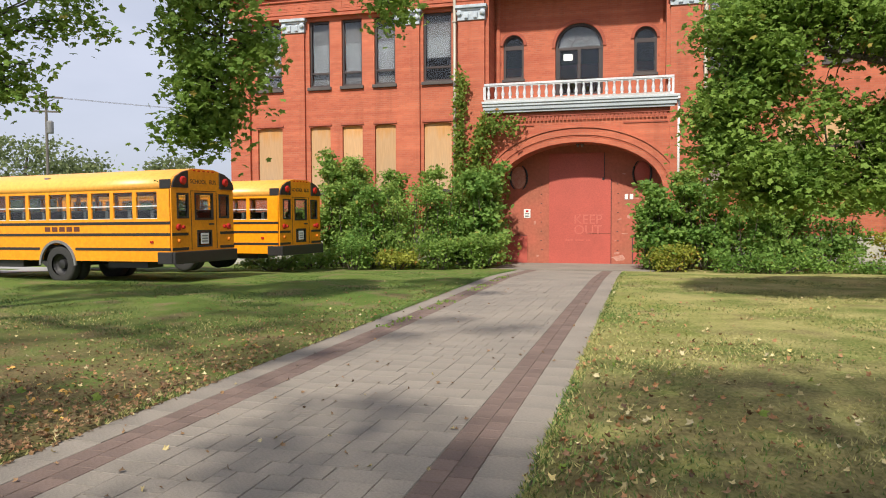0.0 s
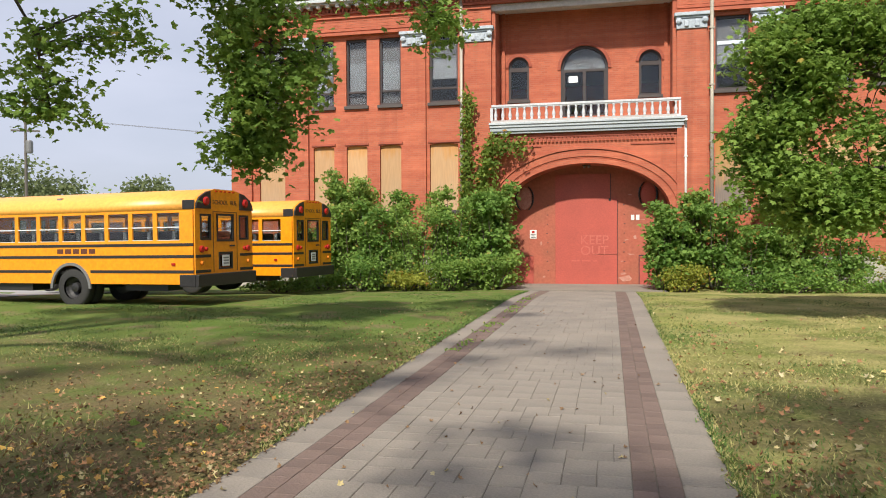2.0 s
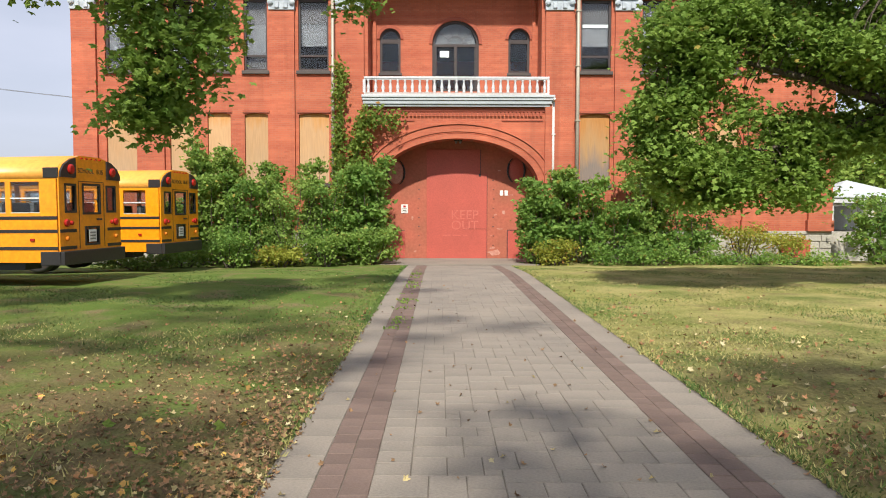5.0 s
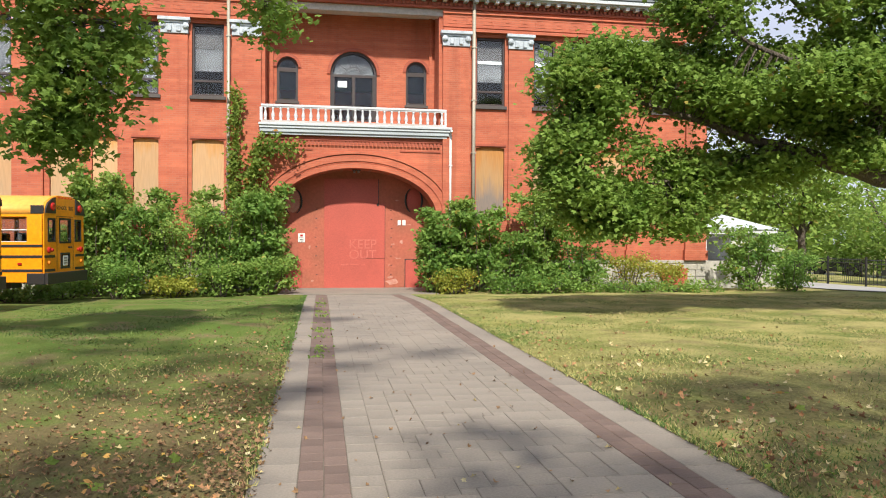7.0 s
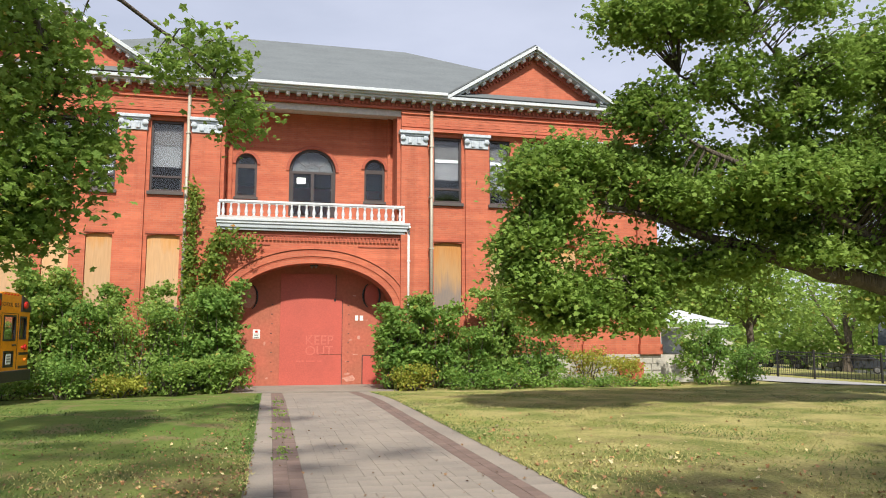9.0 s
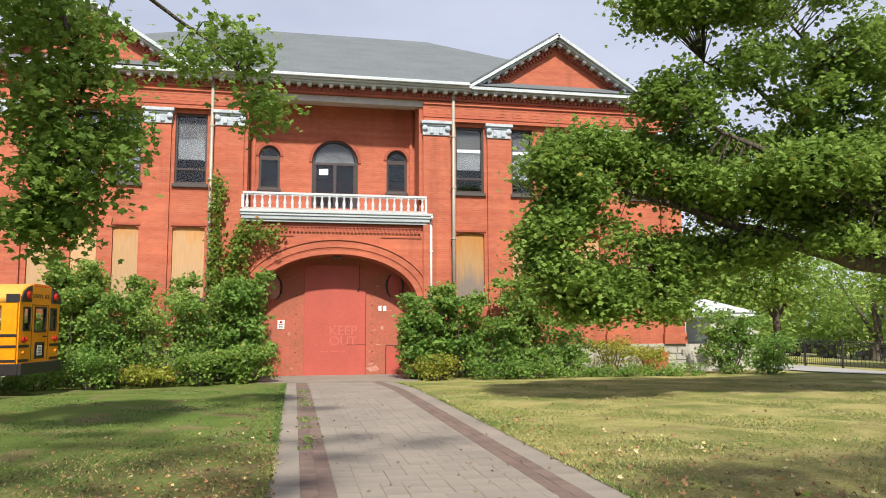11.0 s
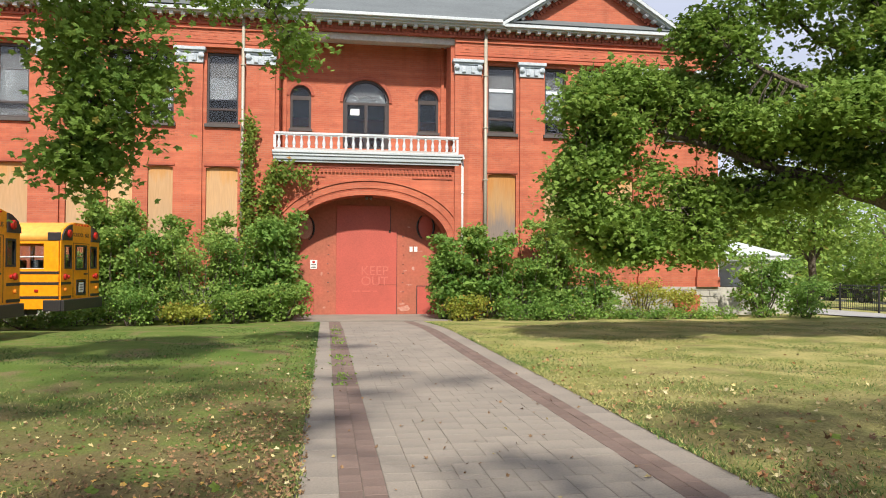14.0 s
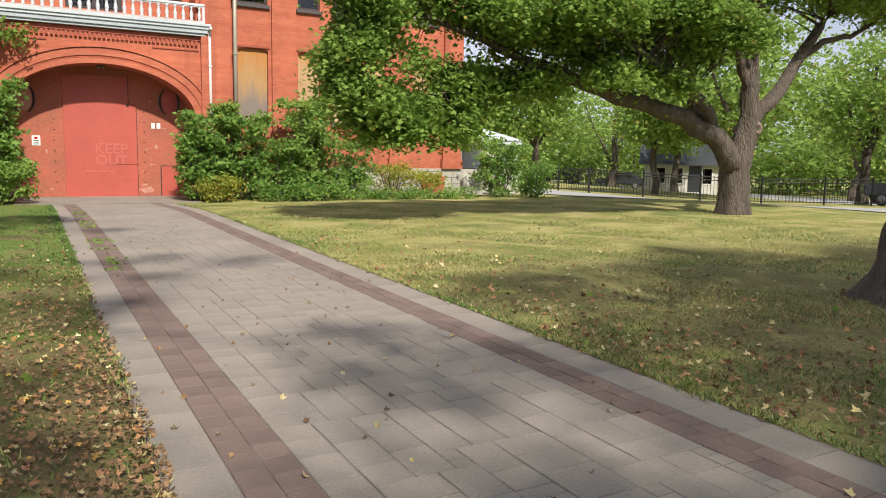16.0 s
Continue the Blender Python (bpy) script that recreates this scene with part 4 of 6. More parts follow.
bmesh.ops.solidify(bm, geom=list(bm.faces), thickness=0.06)
part("roof", bm, ROOF, school, "grey asphalt shingle hip roof")
part("gutter", boxes((-5.1, 5.1, -0.74, -0.63, 10.95, 11.07), bevel=0.02), CORNICE_PAINT, school)

# downpipes
for x, z0, z1, r, mat, nm in ((-4.50, 0.0, 10.8, 0.062, PIPE, "weathered zinc downpipe on the brick front"), (4.54, 0.0, 11.0, 0.07, PIPE, "weathered zinc downpipe on the brick front"), (3.66, 1.5, 5.75, 0.045, PIPE_WHITE, "white-painted downpipe beside the arch")):
    dp = thing("downpipe", nm, "downpipe", "downpipes", at=(x, -0.1 - r, 0))
    y = -0.16 if abs(x) > 4 else -0.02
    part("pipe", tube(bmesh.new(), [(0, y * 0.3, z0 - 0.1), (0, y * 0.3, z1)], r, 10), mat, dp, smooth=True)
    part("outlet", tube(bmesh.new(), [(0, y * 0.3, z1), (0, -0.25, z1 + 0.06)], r, 10), mat, dp)
    for k in range(int((z1 - z0) / 2)):
        part("bracket_clip", boxes((-r - 0.02, r + 0.02, y * 0.3 - r - 0.01, 0.1, z0 + 1 + 2 * k, z0 + 1.05 + 2 * k)), mat, dp)
cam_box = thing("ceiling_lamp", "small dark lamp under the arch crown", "lamp", at=(0.15, 0.6, 4.34))
part("base", boxes((-0.16, 0.16, -0.05, 0.05, 0.0, 0.04), bevel=0.01), BLACK, cam_box)
part("bulb_guard", lathe(bmesh.new(), [(0.03, -0.09), (0.05, -0.05), (0.05, 0.0)], 10, (0.08, 0, 0)), STEEL, cam_box)
part("bulb_guard", lathe(bmesh.new(), [(0.03, -0.09), (0.05, -0.05), (0.05, 0.0)], 10, (-0.08, 0, 0)), STEEL, cam_box)

# side porch at the far end of the school
porch = thing("side_porch", "white-painted side porch with low pyramid roof", "porch", at=(15.9, 2.2, 0))
bm = bmesh.new()
for pts in (((-1.75, -1.9, 2.25), (1.75, -1.9, 2.25), (0, 0, 2.95)), ((1.75, -1.9, 2.25), (1.75, 1.9, 2.25), (0, 0, 2.95)), ((1.75, 1.9, 2.25), (-1.75, 1.9, 2.25), (0, 0, 2.95)), ((-1.75, 1.9, 2.25), (-1.75, -1.9, 2.25), (0, 0, 2.95))):
    bm.faces.new([bm.verts.new(p) for p in pts])
bmesh.ops.remove_doubles(bm, verts=bm.verts, dist=1e-4)
bmesh.ops.solidify(bm, geom=list(bm.faces), thickness=0.05)
part("roof", bm, CORNICE_PAINT, porch)
part("fascia", boxes((-1.7, 1.7, -1.85, 1.85, 2.02, 2.24), (-1.6, 1.6, -1.75, 1.75, 1.9, 2.02)), WHITE_PAINT, porch)
for x in (-1.5, 1.5):
    for y in (-1.65, 1.65):
        part("post", boxes((x - 0.1, x + 0.1, y - 0.1, y + 0.1, 0.9, 1.9), bevel=0.01), WHITE_PAINT, porch)
part("base", boxes((-1.7, 1.7, -1.85, 1.85, -0.3, 0.9)), STONE, porch)
part("back_panel", boxes((-1.5, 1.5, 1.5, 1.6, 0.9, 1.9)), WHITE_PAINT, porch)


# ---- trees and shrubs ----
def nearest_on(polys, p):
    best = None
    for poly in polys:
        for a, b in zip(poly, poly[1:]):
            d = b - a
            u = max(0.0, min(1.0, (p - a).dot(d) / max(d.length_squared, 1e-9)))
            q = a + d * u
            if best is None or (q - p).length < best[0]:
                best = ((q - p).length, q)
    return best[1]


def cluster_points(lobes, rng):
    """Centres of leaf clusters, denser towards the outside of each lobe (x, y, z, rx, ry, rz, count)."""
    out = []
    for x, y, z, rx, ry, rz, n in lobes:
        d = rng.normal(size=(n, 3))
        d /= np.linalg.norm(d, axis=1)[:, None]
        r = rng.uniform(0.25, 1.0, n) ** 0.55
        out.append(np.array((x, y, z)) + d * r[:, None] * np.array((rx, ry, rz)))
    return np.concatenate(out)


def broadleaf(name, label, seed, stems, lobes, leaves=40, spread=0.42, leaf=0.11, shape=4, material=None, bark=None, twigs=True, category="tree", tilt=0.8, hang=0.0, group="", low=None, thin=1.0, flat=0.55):
    """stems: lists of (x, y, z, radius), the first one the trunk."""
    rng = np.random.default_rng(seed)
    x, y, z = stems[0][0][:3]
    root = thing(name, label, category, group, at=(x, y, z))
    off = Vector((x, y, z))
    polys = []
    for i, st in enumerate(stems):
        pts = [Vector(p[:3]) for p in st]
        # finer, slightly crooked line
        line, rad = [], []
        for k, (a, b) in enumerate(zip(pts, pts[1:])):
            for u in (0.0, 0.33, 0.66):
                w = 0.05 * (a - b).length * (0 if (u == 0 and k == 0) else 1)
                line.append(a.lerp(b, u) + Vector(rng.normal(0, w * 0.5, 3)))
                rad.append(st[k][3] + (st[k + 1][3] - st[k][3]) * u)
        line.append(pts[-1])
        rad.append(st[-1][3])
        polys.append(line)
        bm = bmesh.new()
        if i == 0 and st[0][3] > 0.25:         # flared, fluted root
            sides = 44
            rings = []
            for p, r in zip(line, rad):
                h = max(0.0, 1 - (p.z - z) / 0.9)
                rings.append([bm.verts.new(p - off + Vector((math.cos(a), math.sin(a), 0)) * r * (1 + 0.05 * math.sin(5 * a + 2 * p.z) + 0.022 * math.sin(17 * a + 1.5 * math.sin(3 * p.z)) + rng.normal(0, 0.008) + h ** 2 * (0.32 + 0.28 * math.sin(5 * a + seed)))) for a in (2 * math.pi * k / sides for k in range(sides))])
            for a, b in zip(rings, rings[1:]):
                for k in range(sides):
                    bm.faces.new((a[k], a[(k + 1) % sides], b[(k + 1) % sides], b[k]))
        else:
            tube(bm, [p - off for p in line], rad, 9 if rad[0] > 0.08 else 6)
        part("trunk" if i == 0 else "limb", bm, bark or BARK, root, smooth=True)
    cl = cluster_points([(*b[:6], int(b[6] * thin)) for b in lobes], rng)
    if twigs:
        bm = bmesh.new()
        for c in cl:
            p = Vector(c)
            q = nearest_on(polys, p)
            m = q.lerp(p, 0.55) + Vector((0, 0, 0.12 * (p - q).length))
            tube(bm, [q - off, m - off, p - off], [min(0.035, 0.012 + 0.006 * (p - q).length), 0.012, 0.004], 4, cap=False)
        tagged(part("branchwork", bm, bark or BARK, root), kind="stuff")
    n = len(cl)
    k = rng.integers(int(leaves * 0.6), int(leaves * 1.4), n)
    cen = np.repeat(cl, k, axis=0)
    jit = rng.normal(0, spread, (len(cen), 3)) * np.array((1, 1, flat))
    cen = cen + jit
    cen[:, 2] -= hang * (jit[:, 0] ** 2 + jit[:, 1] ** 2)
    if low is not None:
        cen = cen[cen[:, 2] > low]
    crown = scatter("crown", cen - np.array((x, y, z)), leaf, material or MAPLE, rng, root, shape, tilt, droop=0.3)
    tagged(crown, kind="stuff")
    return root


# the big maple on the lawn
T = (15.95, -13.0)
broadleaf("maple_tree", "old maple with forked grey trunk and low spreading limbs", 21, [
    [(15.95, -13.0, -0.25, 0.46), (15.95, -13.0, 0.5, 0.43), (15.97, -13.0, 1.3, 0.42), (16.15, -13.0, 2.1, 0.36), (16.4, -13.0, 2.9, 0.29), (16.3, -13.0, 3.8, 0.23), (16.3, -13.0, 5.2, 0.20), (16.4, -13.0, 6.4, 0.17), (16.9, -12.8, 10.5, 0.06)],
    [(15.85, -13.0, 1.35, 0.34), (15.1, -13.0, 2.2, 0.30), (13.7, -13.05, 2.68, 0.25), (11.4, -13.0, 3.25, 0.20), (9.6, -12.9, 3.62, 0.15), (7.9, -12.7, 4.1, 0.10), (6.2, -12.4, 4.7, 0.055), (4.4, -12.2, 5.2, 0.02)],
    [(14.9, -13.0, 2.35, 0.20), (14.36, -13.25, 3.0, 0.17), (13.0, -13.6, 3.6, 0.14), (11.4, -13.8, 4.15, 0.10), (9.2, -13.9, 5.0, 0.07), (6.9, -13.6, 6.3, 0.03)],
    [(15.1, -12.9, 2.2, 0.21), (14.55, -12.6, 3.0, 0.18), (14.4, -12.45, 4.0, 0.155), (13.6, -12.5, 4.96, 0.13), (11.6, -12.5, 6.25, 0.10), (9.7, -12.5, 7.15, 0.06), (7.8, -12.8, 7.8, 0.025)],
    [(16.3, -13.0, 3.5, 0.16), (15.85, -13.0, 4.5, 0.14), (15.5, -13.0, 5.2, 0.13), (15.3, -13.0, 6.1, 0.11), (14.4, -13.2, 9.0, 0.04)],
    [(16.5, -13.0, 2.75, 0.25), (16.95, -13.0, 3.25, 0.22), (18.5, -13.0, 4.8, 0.17), (19.7, -13.0, 6.2, 0.12), (20.4, -13.0, 8.6, 0.05)],
    [(18.4, -13.0, 4.7, 0.13), (19.4, -13.05, 5.25, 0.10), (20.7, -13.1, 5.6, 0.08), (22.5, -13.3, 6.4, 0.035)],
    [(9.0, -12.8, 3.8, 0.07), (7.4, -12.6, 3.3, 0.05), (5.8, -12.6, 2.9, 0.03), (4.5, -12.5, 2.2, 0.015)],
    [(12.2, -13.0, 3.1, 0.09), (11.0, -12.2, 4.0, 0.07), (9.2, -11.6, 4.7, 0.05), (7.0, -11.6, 5.3, 0.02)],
    [(11.6, -12.5, 6.25, 0.06), (10.6, -13.2, 7.6, 0.05), (9.2, -13.7, 9.0, 0.02)],
], [
    (4.45, -12.3, 5.25, 0.90, 1.0, 0.75, 60), (5.6, -12.2, 5.75, 1.1, 1.0, 0.55, 50), (4.1, -12.3, 3.95, 0.55, 0.9, 0.9, 46), (4.3, -12.4, 2.7, 0.7, 0.9, 0.75, 44),
    (5.3, -12.5, 2.3, 0.95, 0.9, 0.65, 46), (6.6, -12.5, 2.5, 1.0, 0.9, 0.6, 36), (7.3, -12.3, 3.4, 1.2, 1.0, 0.45, 44), (6.9, -12.2, 5.2, 1.2, 1.1, 0.55, 36), (5.6, -12.1, 3.7, 1.1, 0.9, 0.7, 12), (7.6, -12.6, 6.0, 1.2, 1.1, 0.5, 30), (9.6, -12.8, 5.7, 1.4, 1.2, 0.5, 26), (12.4, -13.0, 5.4, 1.5, 1.2, 0.5, 28), (4.9, -12.3, 4.6, 0.8, 0.9, 0.5, 20), (14.6, -13.6, 7.6, 1.8, 1.6, 0.8, 50), (18.6, -13.6, 7.2, 1.8, 1.6, 0.8, 56), (15.9, -11.8, 7.9, 1.8, 1.4, 0.9, 56),
    (8.8, -12.6, 4.7, 1.5, 1.2, 0.6, 62), (9.0, -12.6, 3.4, 1.2, 0.9, 0.35, 28), (11.0, -12.9, 4.7, 1.8, 1.4, 0.6, 70), (13.0, -13.2, 4.7, 1.6, 1.4, 0.6, 50), (11.0, -12.6, 3.8, 1.5, 1.0, 0.3, 22),
    (7.0, -13.0, 6.9, 0.9, 1.0, 0.55, 38), (12.2, -14.7, 5.3, 1.5, 0.7, 0.4, 40), (9.6, -14.4, 5.1, 1.4, 0.7, 0.4, 36), (14.2, -14.6, 4.9, 1.2, 0.7, 0.4, 30), (8.0, -13.6, 4.9, 1.1, 0.7, 0.4, 26), (10.6, -13.7, 3.7, 1.2, 0.5, 0.3, 22), (12.6, -13.9, 3.6, 0.9, 0.5, 0.25, 14), (6.9, -13.4, 8.8, 1.3, 1.2, 0.6, 50), (8.8, -13.5, 7.6, 1.3, 1.2, 0.5, 24), (9.0, -13.8, 9.3, 2.2, 1.6, 0.8, 74), (11.2, -13.2, 5.9, 1.6, 1.2, 0.4, 24),
    (11.5, -13.5, 7.9, 1.8, 1.4, 0.6, 50), (10.4, -13.2, 6.8, 1.4, 1.1, 0.5, 28), (13.5, -13.4, 6.4, 1.5, 1.3, 0.6, 42), (13.8, -13.6, 8.7, 2.2, 1.9, 0.9, 92), (17.2, -13.2, 9.6, 3.5, 3.0, 1.8, 110), (19.8, -12.8, 7.6, 2.4, 2.3, 1.1, 100),
    (22.0, -13.4, 7.0, 2.0, 2.1, 1.1, 100), (20.4, -14.6, 6.6, 1.9, 1.9, 0.6, 46), (17.0, -10.6, 7.2, 3.0, 1.6, 1.3, 80), (15.3, -13.6, 6.9, 1.5, 1.3, 0.6, 34), (14.4, -11.6, 5.8, 1.6, 1.2, 0.6, 44),
], leaves=120, spread=0.235, leaf=0.122, shape=10, hang=0.5, thin=0.70, flat=0.66, tilt=0.55)
scar = bpy.data.objects["maple_tree"]
bm = bmesh.new()
lathe(bm, [(0.10, -0.16), (0.12, 0.0), (0.10, 0.05), (0.06, 0.04), (0.03, -0.03)], 14)
bmesh.ops.transform(bm, matrix=pose(16.45 - T[0], -13.28 - T[1], 2.78, 75, 0, -40) @ Matrix.Diagonal((1, 1.7, 1, 1)), verts=bm.verts)
part("branch_scar", bm, BARK_PALE, scar, "pale bare wood scar", smooth=True)

# the maple beside the path; its unseen crown, over and behind the viewer, is placed for shade
broadleaf("maple_tree", "maple with dark flared trunk at the lawn's edge", 22, [
    [(6.95, -23.2, -0.2, 0.68), (6.92, -23.2, 0.12, 0.50), (6.9, -23.2, 0.5, 0.37), (6.9, -23.2, 1.0, 0.33), (6.95, -23.3, 2.4, 0.31), (7.2, -24.2, 5.0, 0.27), (7.2, -25.6, 8.5, 0.12)],
    [(7.05, -23.8, 3.2, 0.22), (5.4, -26.0, 5.6, 0.16), (3.6, -28.6, 7.4, 0.07)],
    [(7.1, -24.0, 3.8, 0.2), (9.6, -25.6, 6.0, 0.14), (11.6, -27.0, 7.6, 0.06)],
    [(7.2, -24.2, 4.6, 0.18), (7.0, -27.6, 7.0, 0.12), (6.6, -31.0, 8.4, 0.05)],
    [(7.05, -26.6, 6.3, 0.12), (4.8, -30.0, 8.0, 0.09), (1.2, -33.6, 8.6, 0.06), (-4.0, -34.6, 8.8, 0.03)],
# out-of-view leaf lobes, set where their shadows should reach path and lawn
], [(8.2, -31.0, 8.6, 3.4, 2.4, 1.2, 74), (4.2, -28.6, 8.0, 2.6, 2.2, 1.3, 60), (7.4, -29.6, 9.6, 3.0, 2.4, 1.2, 110), (11.6, -29.4, 9.0, 2.6, 2.4, 1.2, 90), (5.8, -32.8, 8.7, 3.2, 2.2, 0.8, 70), (6.6, -31.4, 8.8, 3.2, 2.2, 1.6, 80), (2.0, -33.6, 8.6, 2.8, 2.3, 0.8, 66), (-2.0, -34.2, 8.6, 2.4, 2.2, 0.8, 90), (1.0, -36.5, 8.8, 4.5, 2.0, 0.8, 60), (-5.8, -34.4, 8.6, 2.6, 2.2, 0.8, 120), (-5.0, -31.4, 8.6, 2.6, 1.4, 0.7, 84), (2.6, -31.4, 8.8, 2.0, 1.2, 0.6, 14), (5.0, -35.4, 9.0, 3.0, 2.0, 0.8, 60), (0.4, -31.0, 8.8, 1.2, 0.9, 0.5, 16)],
    leaves=34, spread=0.42, leaf=0.18, shape=4, hang=0.2)

# the maple whose branches hang over the lawn by the buses
broadleaf("maple_tree", "maple with drooping leafy branches over the lawn", 23, [
    [(-10.6, -24.0, -0.2, 0.5), (-10.6, -24.0, 1.0, 0.42), (-10.4, -23.8, 3.0, 0.38), (-10.2, -23.4, 6.0, 0.28), (-10.0, -23.0, 10.0, 0.1)],
    [(-10.4, -23.6, 3.6, 0.22), (-8.6, -20.6, 6.4, 0.16), (-6.6, -18.0, 7.2, 0.10), (-5.2, -16.6, 7.0, 0.06), (-4.6, -16.2, 5.6, 0.035), (-4.9, -16.1, 4.2, 0.02)],
    [(-6.6, -18.0, 7.2, 0.06), (-4.4, -16.0, 7.2, 0.04), (-2.9, -15.2, 6.6, 0.025), (-2.2, -14.9, 5.8, 0.012)],
    [(-8.6, -20.6, 6.4, 0.09), (-8.6, -18.6, 6.6, 0.05), (-8.2, -17.8, 5.2, 0.025), (-8.0, -17.5, 3.7, 0.012)],
    [(-8.6, -20.6, 6.4, 0.09), (-10.6, -18.6, 6.4, 0.05), (-11.2, -17.4, 5.4, 0.02)],
    [(-10.3, -23.5, 4.4, 0.18), (-7.6, -24.6, 7.6, 0.12), (-4.6, -27.0, 8.8, 0.07), (-1.0, -29.6, 8.8, 0.03)],
], [
    (-4.75, -16.2, 4.6, 0.85, 0.9, 1.5, 75), (-5.1, -16.2, 3.3, 0.45, 0.6, 0.55, 20), (-5.2, -16.3, 6.3, 0.95, 1.0, 0.85, 36), (-6.0, -16.8, 6.7, 0.9, 1.0, 0.6, 20),
    (-2.8, -15.2, 6.4, 0.75, 0.7, 0.6, 17), (-2.2, -14.8, 5.7, 0.45, 0.5, 0.45, 10), (-7.9, -17.6, 4.4, 0.7, 0.5, 0.9, 20), (-7.0, -17.2, 5.2, 0.7, 0.5, 0.6, 9), (-8.6, -18.2, 6.3, 1.5, 1.0, 0.6, 14),
    # lobes higher than z = 8 are unseen, added to shade branches and lawn
    (-11.0, -17.6, 4.7, 1.2, 0.8, 0.7, 14), (-10.2, -17.8, 5.8, 1.4, 1.0, 0.6, 12), (-3.6, -21.0, 10.3, 2.5, 2.0, 1.0, 18), (-7.2, -22.4, 10.4, 2.5, 2.0, 1.0, 12), (-9.6, -22.5, 9.5, 3.0, 2.6, 2.0, 34), (-5.0, -25.6, 9.4, 2.6, 2.2, 1.2, 26), (-7.4, -20.4, 8.2, 2.0, 1.8, 1.0, 16), (-3.6, -28.6, 8.4, 2.8, 2.3, 0.9, 9), (-2.4, -26.2, 9.4, 2.8, 1.8, 0.7, 12), (-0.6, -25.4, 9.6, 1.6, 1.2, 0.6, 4), (-5.0, -20.4, 9.5, 1.4, 1.0, 0.6, 18), (0.2, -30.2, 8.7, 2.2, 1.8, 0.8, 8), (-7.5, -28.6, 8.6, 2.4, 2.2, 0.9, 20),
], leaves=66, spread=0.24, leaf=0.125, shape=10, hang=0.45, thin=0.78, tilt=0.55)


def shrub(label, seed, x, y, h, rx, ry, leaf=0.12, leaves=30, material=None, n=None, name="shrub", group="shrubs along the wall", base=0.1, spread=0.165):
    rng = np.random.default_rng(seed)
    gz = float(ground_z(x, y))
    h *= 1.12
    stems = []
    for k in range(7):
        a = 2 * math.pi * k / 7 + seed
        stems.append([(x + 0.1 * math.cos(a), y + 0.1 * math.sin(a), gz - 0.05, 0.025), (x + 0.5 * rx * math.cos(a), y + 0.5 * ry * math.sin(a), gz + h * 0.5, 0.018), (x + 0.75 * rx * math.cos(a), y + 0.75 * ry * math.sin(a), gz + h * rng.uniform(0.78, 1.1), 0.006)])
    n = n or int(34 * rx * h)
    lobes = [(st[2][0], st[2][1], st[2][2], 0.14 * rx + 0.08, 0.14, 0.22, 5) for st in stems] + [(x, y, gz + h * 0.40, rx, ry, h * 0.40, int(n * 0.5)), (x + 0.25 * rx, y, gz + h * 0.62, rx * 0.5, ry * 0.6, h * 0.38, int(n * 0.26)), (x - 0.35 * rx, y, gz + h * 0.55, rx * 0.6, ry * 0.6, h * 0.36, int(n * 0.22))]
    return broadleaf(name, label, seed, stems, lobes, leaves, spread, leaf, 4, material or BUSH_LEAF, twigs=False, category="shrub", group=group, low=gz + 0.02)


shrub("tall feathery green shrub against the brick wall", 31, -8.6, -1.5, 3.3, 0.85, 0.8, 0.15, material=LIGHT_LEAF)
shrub("dense green shrub beside the bus", 32, -9.8, -1.9, 1.8, 0.8, 0.8, 0.12, material=LIGHT_LEAF)
shrub("dense green shrub against the brick wall", 33, -7.3, -1.8, 2.6, 0.95, 1.0, 0.13)
shrub("broad grey-green shrub against the brick wall", 34, -5.7, -2.1, 2.5, 1.15, 1.1, 0.10, material=LIGHT_LEAF)
shrub("leafy green shrub beside the downpipe", 35, -4.5, -1.7, 2.5, 0.95, 0.9, 0.11)
shrub("large-leaved green shrub beside the entrance", 36, -3.1, -1.4, 3.0, 0.72, 0.8, 0.18)
for k, (sx, sy, sh, sr) in enumerate(((-9.1, -1.2, 3.5, 0.32), (-8.0, -1.1, 3.3, 0.28), (-6.6, -1.3, 2.9, 0.3), (-5.1, -1.2, 2.9, 0.28), (2.75, -1.9, 1.9, 0.4), (3.9, -1.3, 2.7, 0.3), (7.3, -1.1, 2.9, 0.3))):
    shrub("tall slender leafy sapling among the shrubs", 70 + k, sx, sy, sh, sr, 0.35, 0.15, material=LIGHT_LEAF if k % 2 else BUSH_LEAF, n=34, name="sapling")
shrub("low bright green weeds beside the entrance", 37, -2.9, -2.4, 0.9, 0.9, 0.5, 0.13, material=LIGHT_LEAF)
shrub("low bright green weeds in front of the shrubs", 38, -4.4, -2.9, 0.75, 0.6, 0.4, 0.11, material=LIGHT_LEAF)
shrub("low yellowish weeds in front of the shrubs", 54, -5.9, -3.0, 0.45, 0.7, 0.4, 0.11, material=YELLOW_LEAF)
shrub("low weeds under the shrubs beside the bus", 39, -7.6, -3.0, 0.9, 0.7, 0.5, 0.10)
shrub("straggly weeds under the shrubs beside the bus", 55, -9.2, -2.9, 0.5, 0.9, 0.4, 0.10, material=LIGHT_LEAF)
shrub("dark straggly weeds under the parked bus", 56, -10.4, -3.7, 0.45, 1.6, 0.5, 0.09, n=60)
shrub("lush green shrub beside the entrance", 41, 3.2, -1.5, 2.3, 0.85, 0.9, 0.17)
shrub("lush green shrub under the window", 42, 4.5, -1.6, 2.4, 0.85, 0.9, 0.15)
shrub("dark green shrub against the wall", 43, 5.7, -1.5, 1.7, 0.9, 0.9, 0.13)
shrub("tall green shrub under the maple branches", 44, 6.6, -1.4, 2.9, 0.7, 0.7, 0.15, material=LIGHT_LEAF)
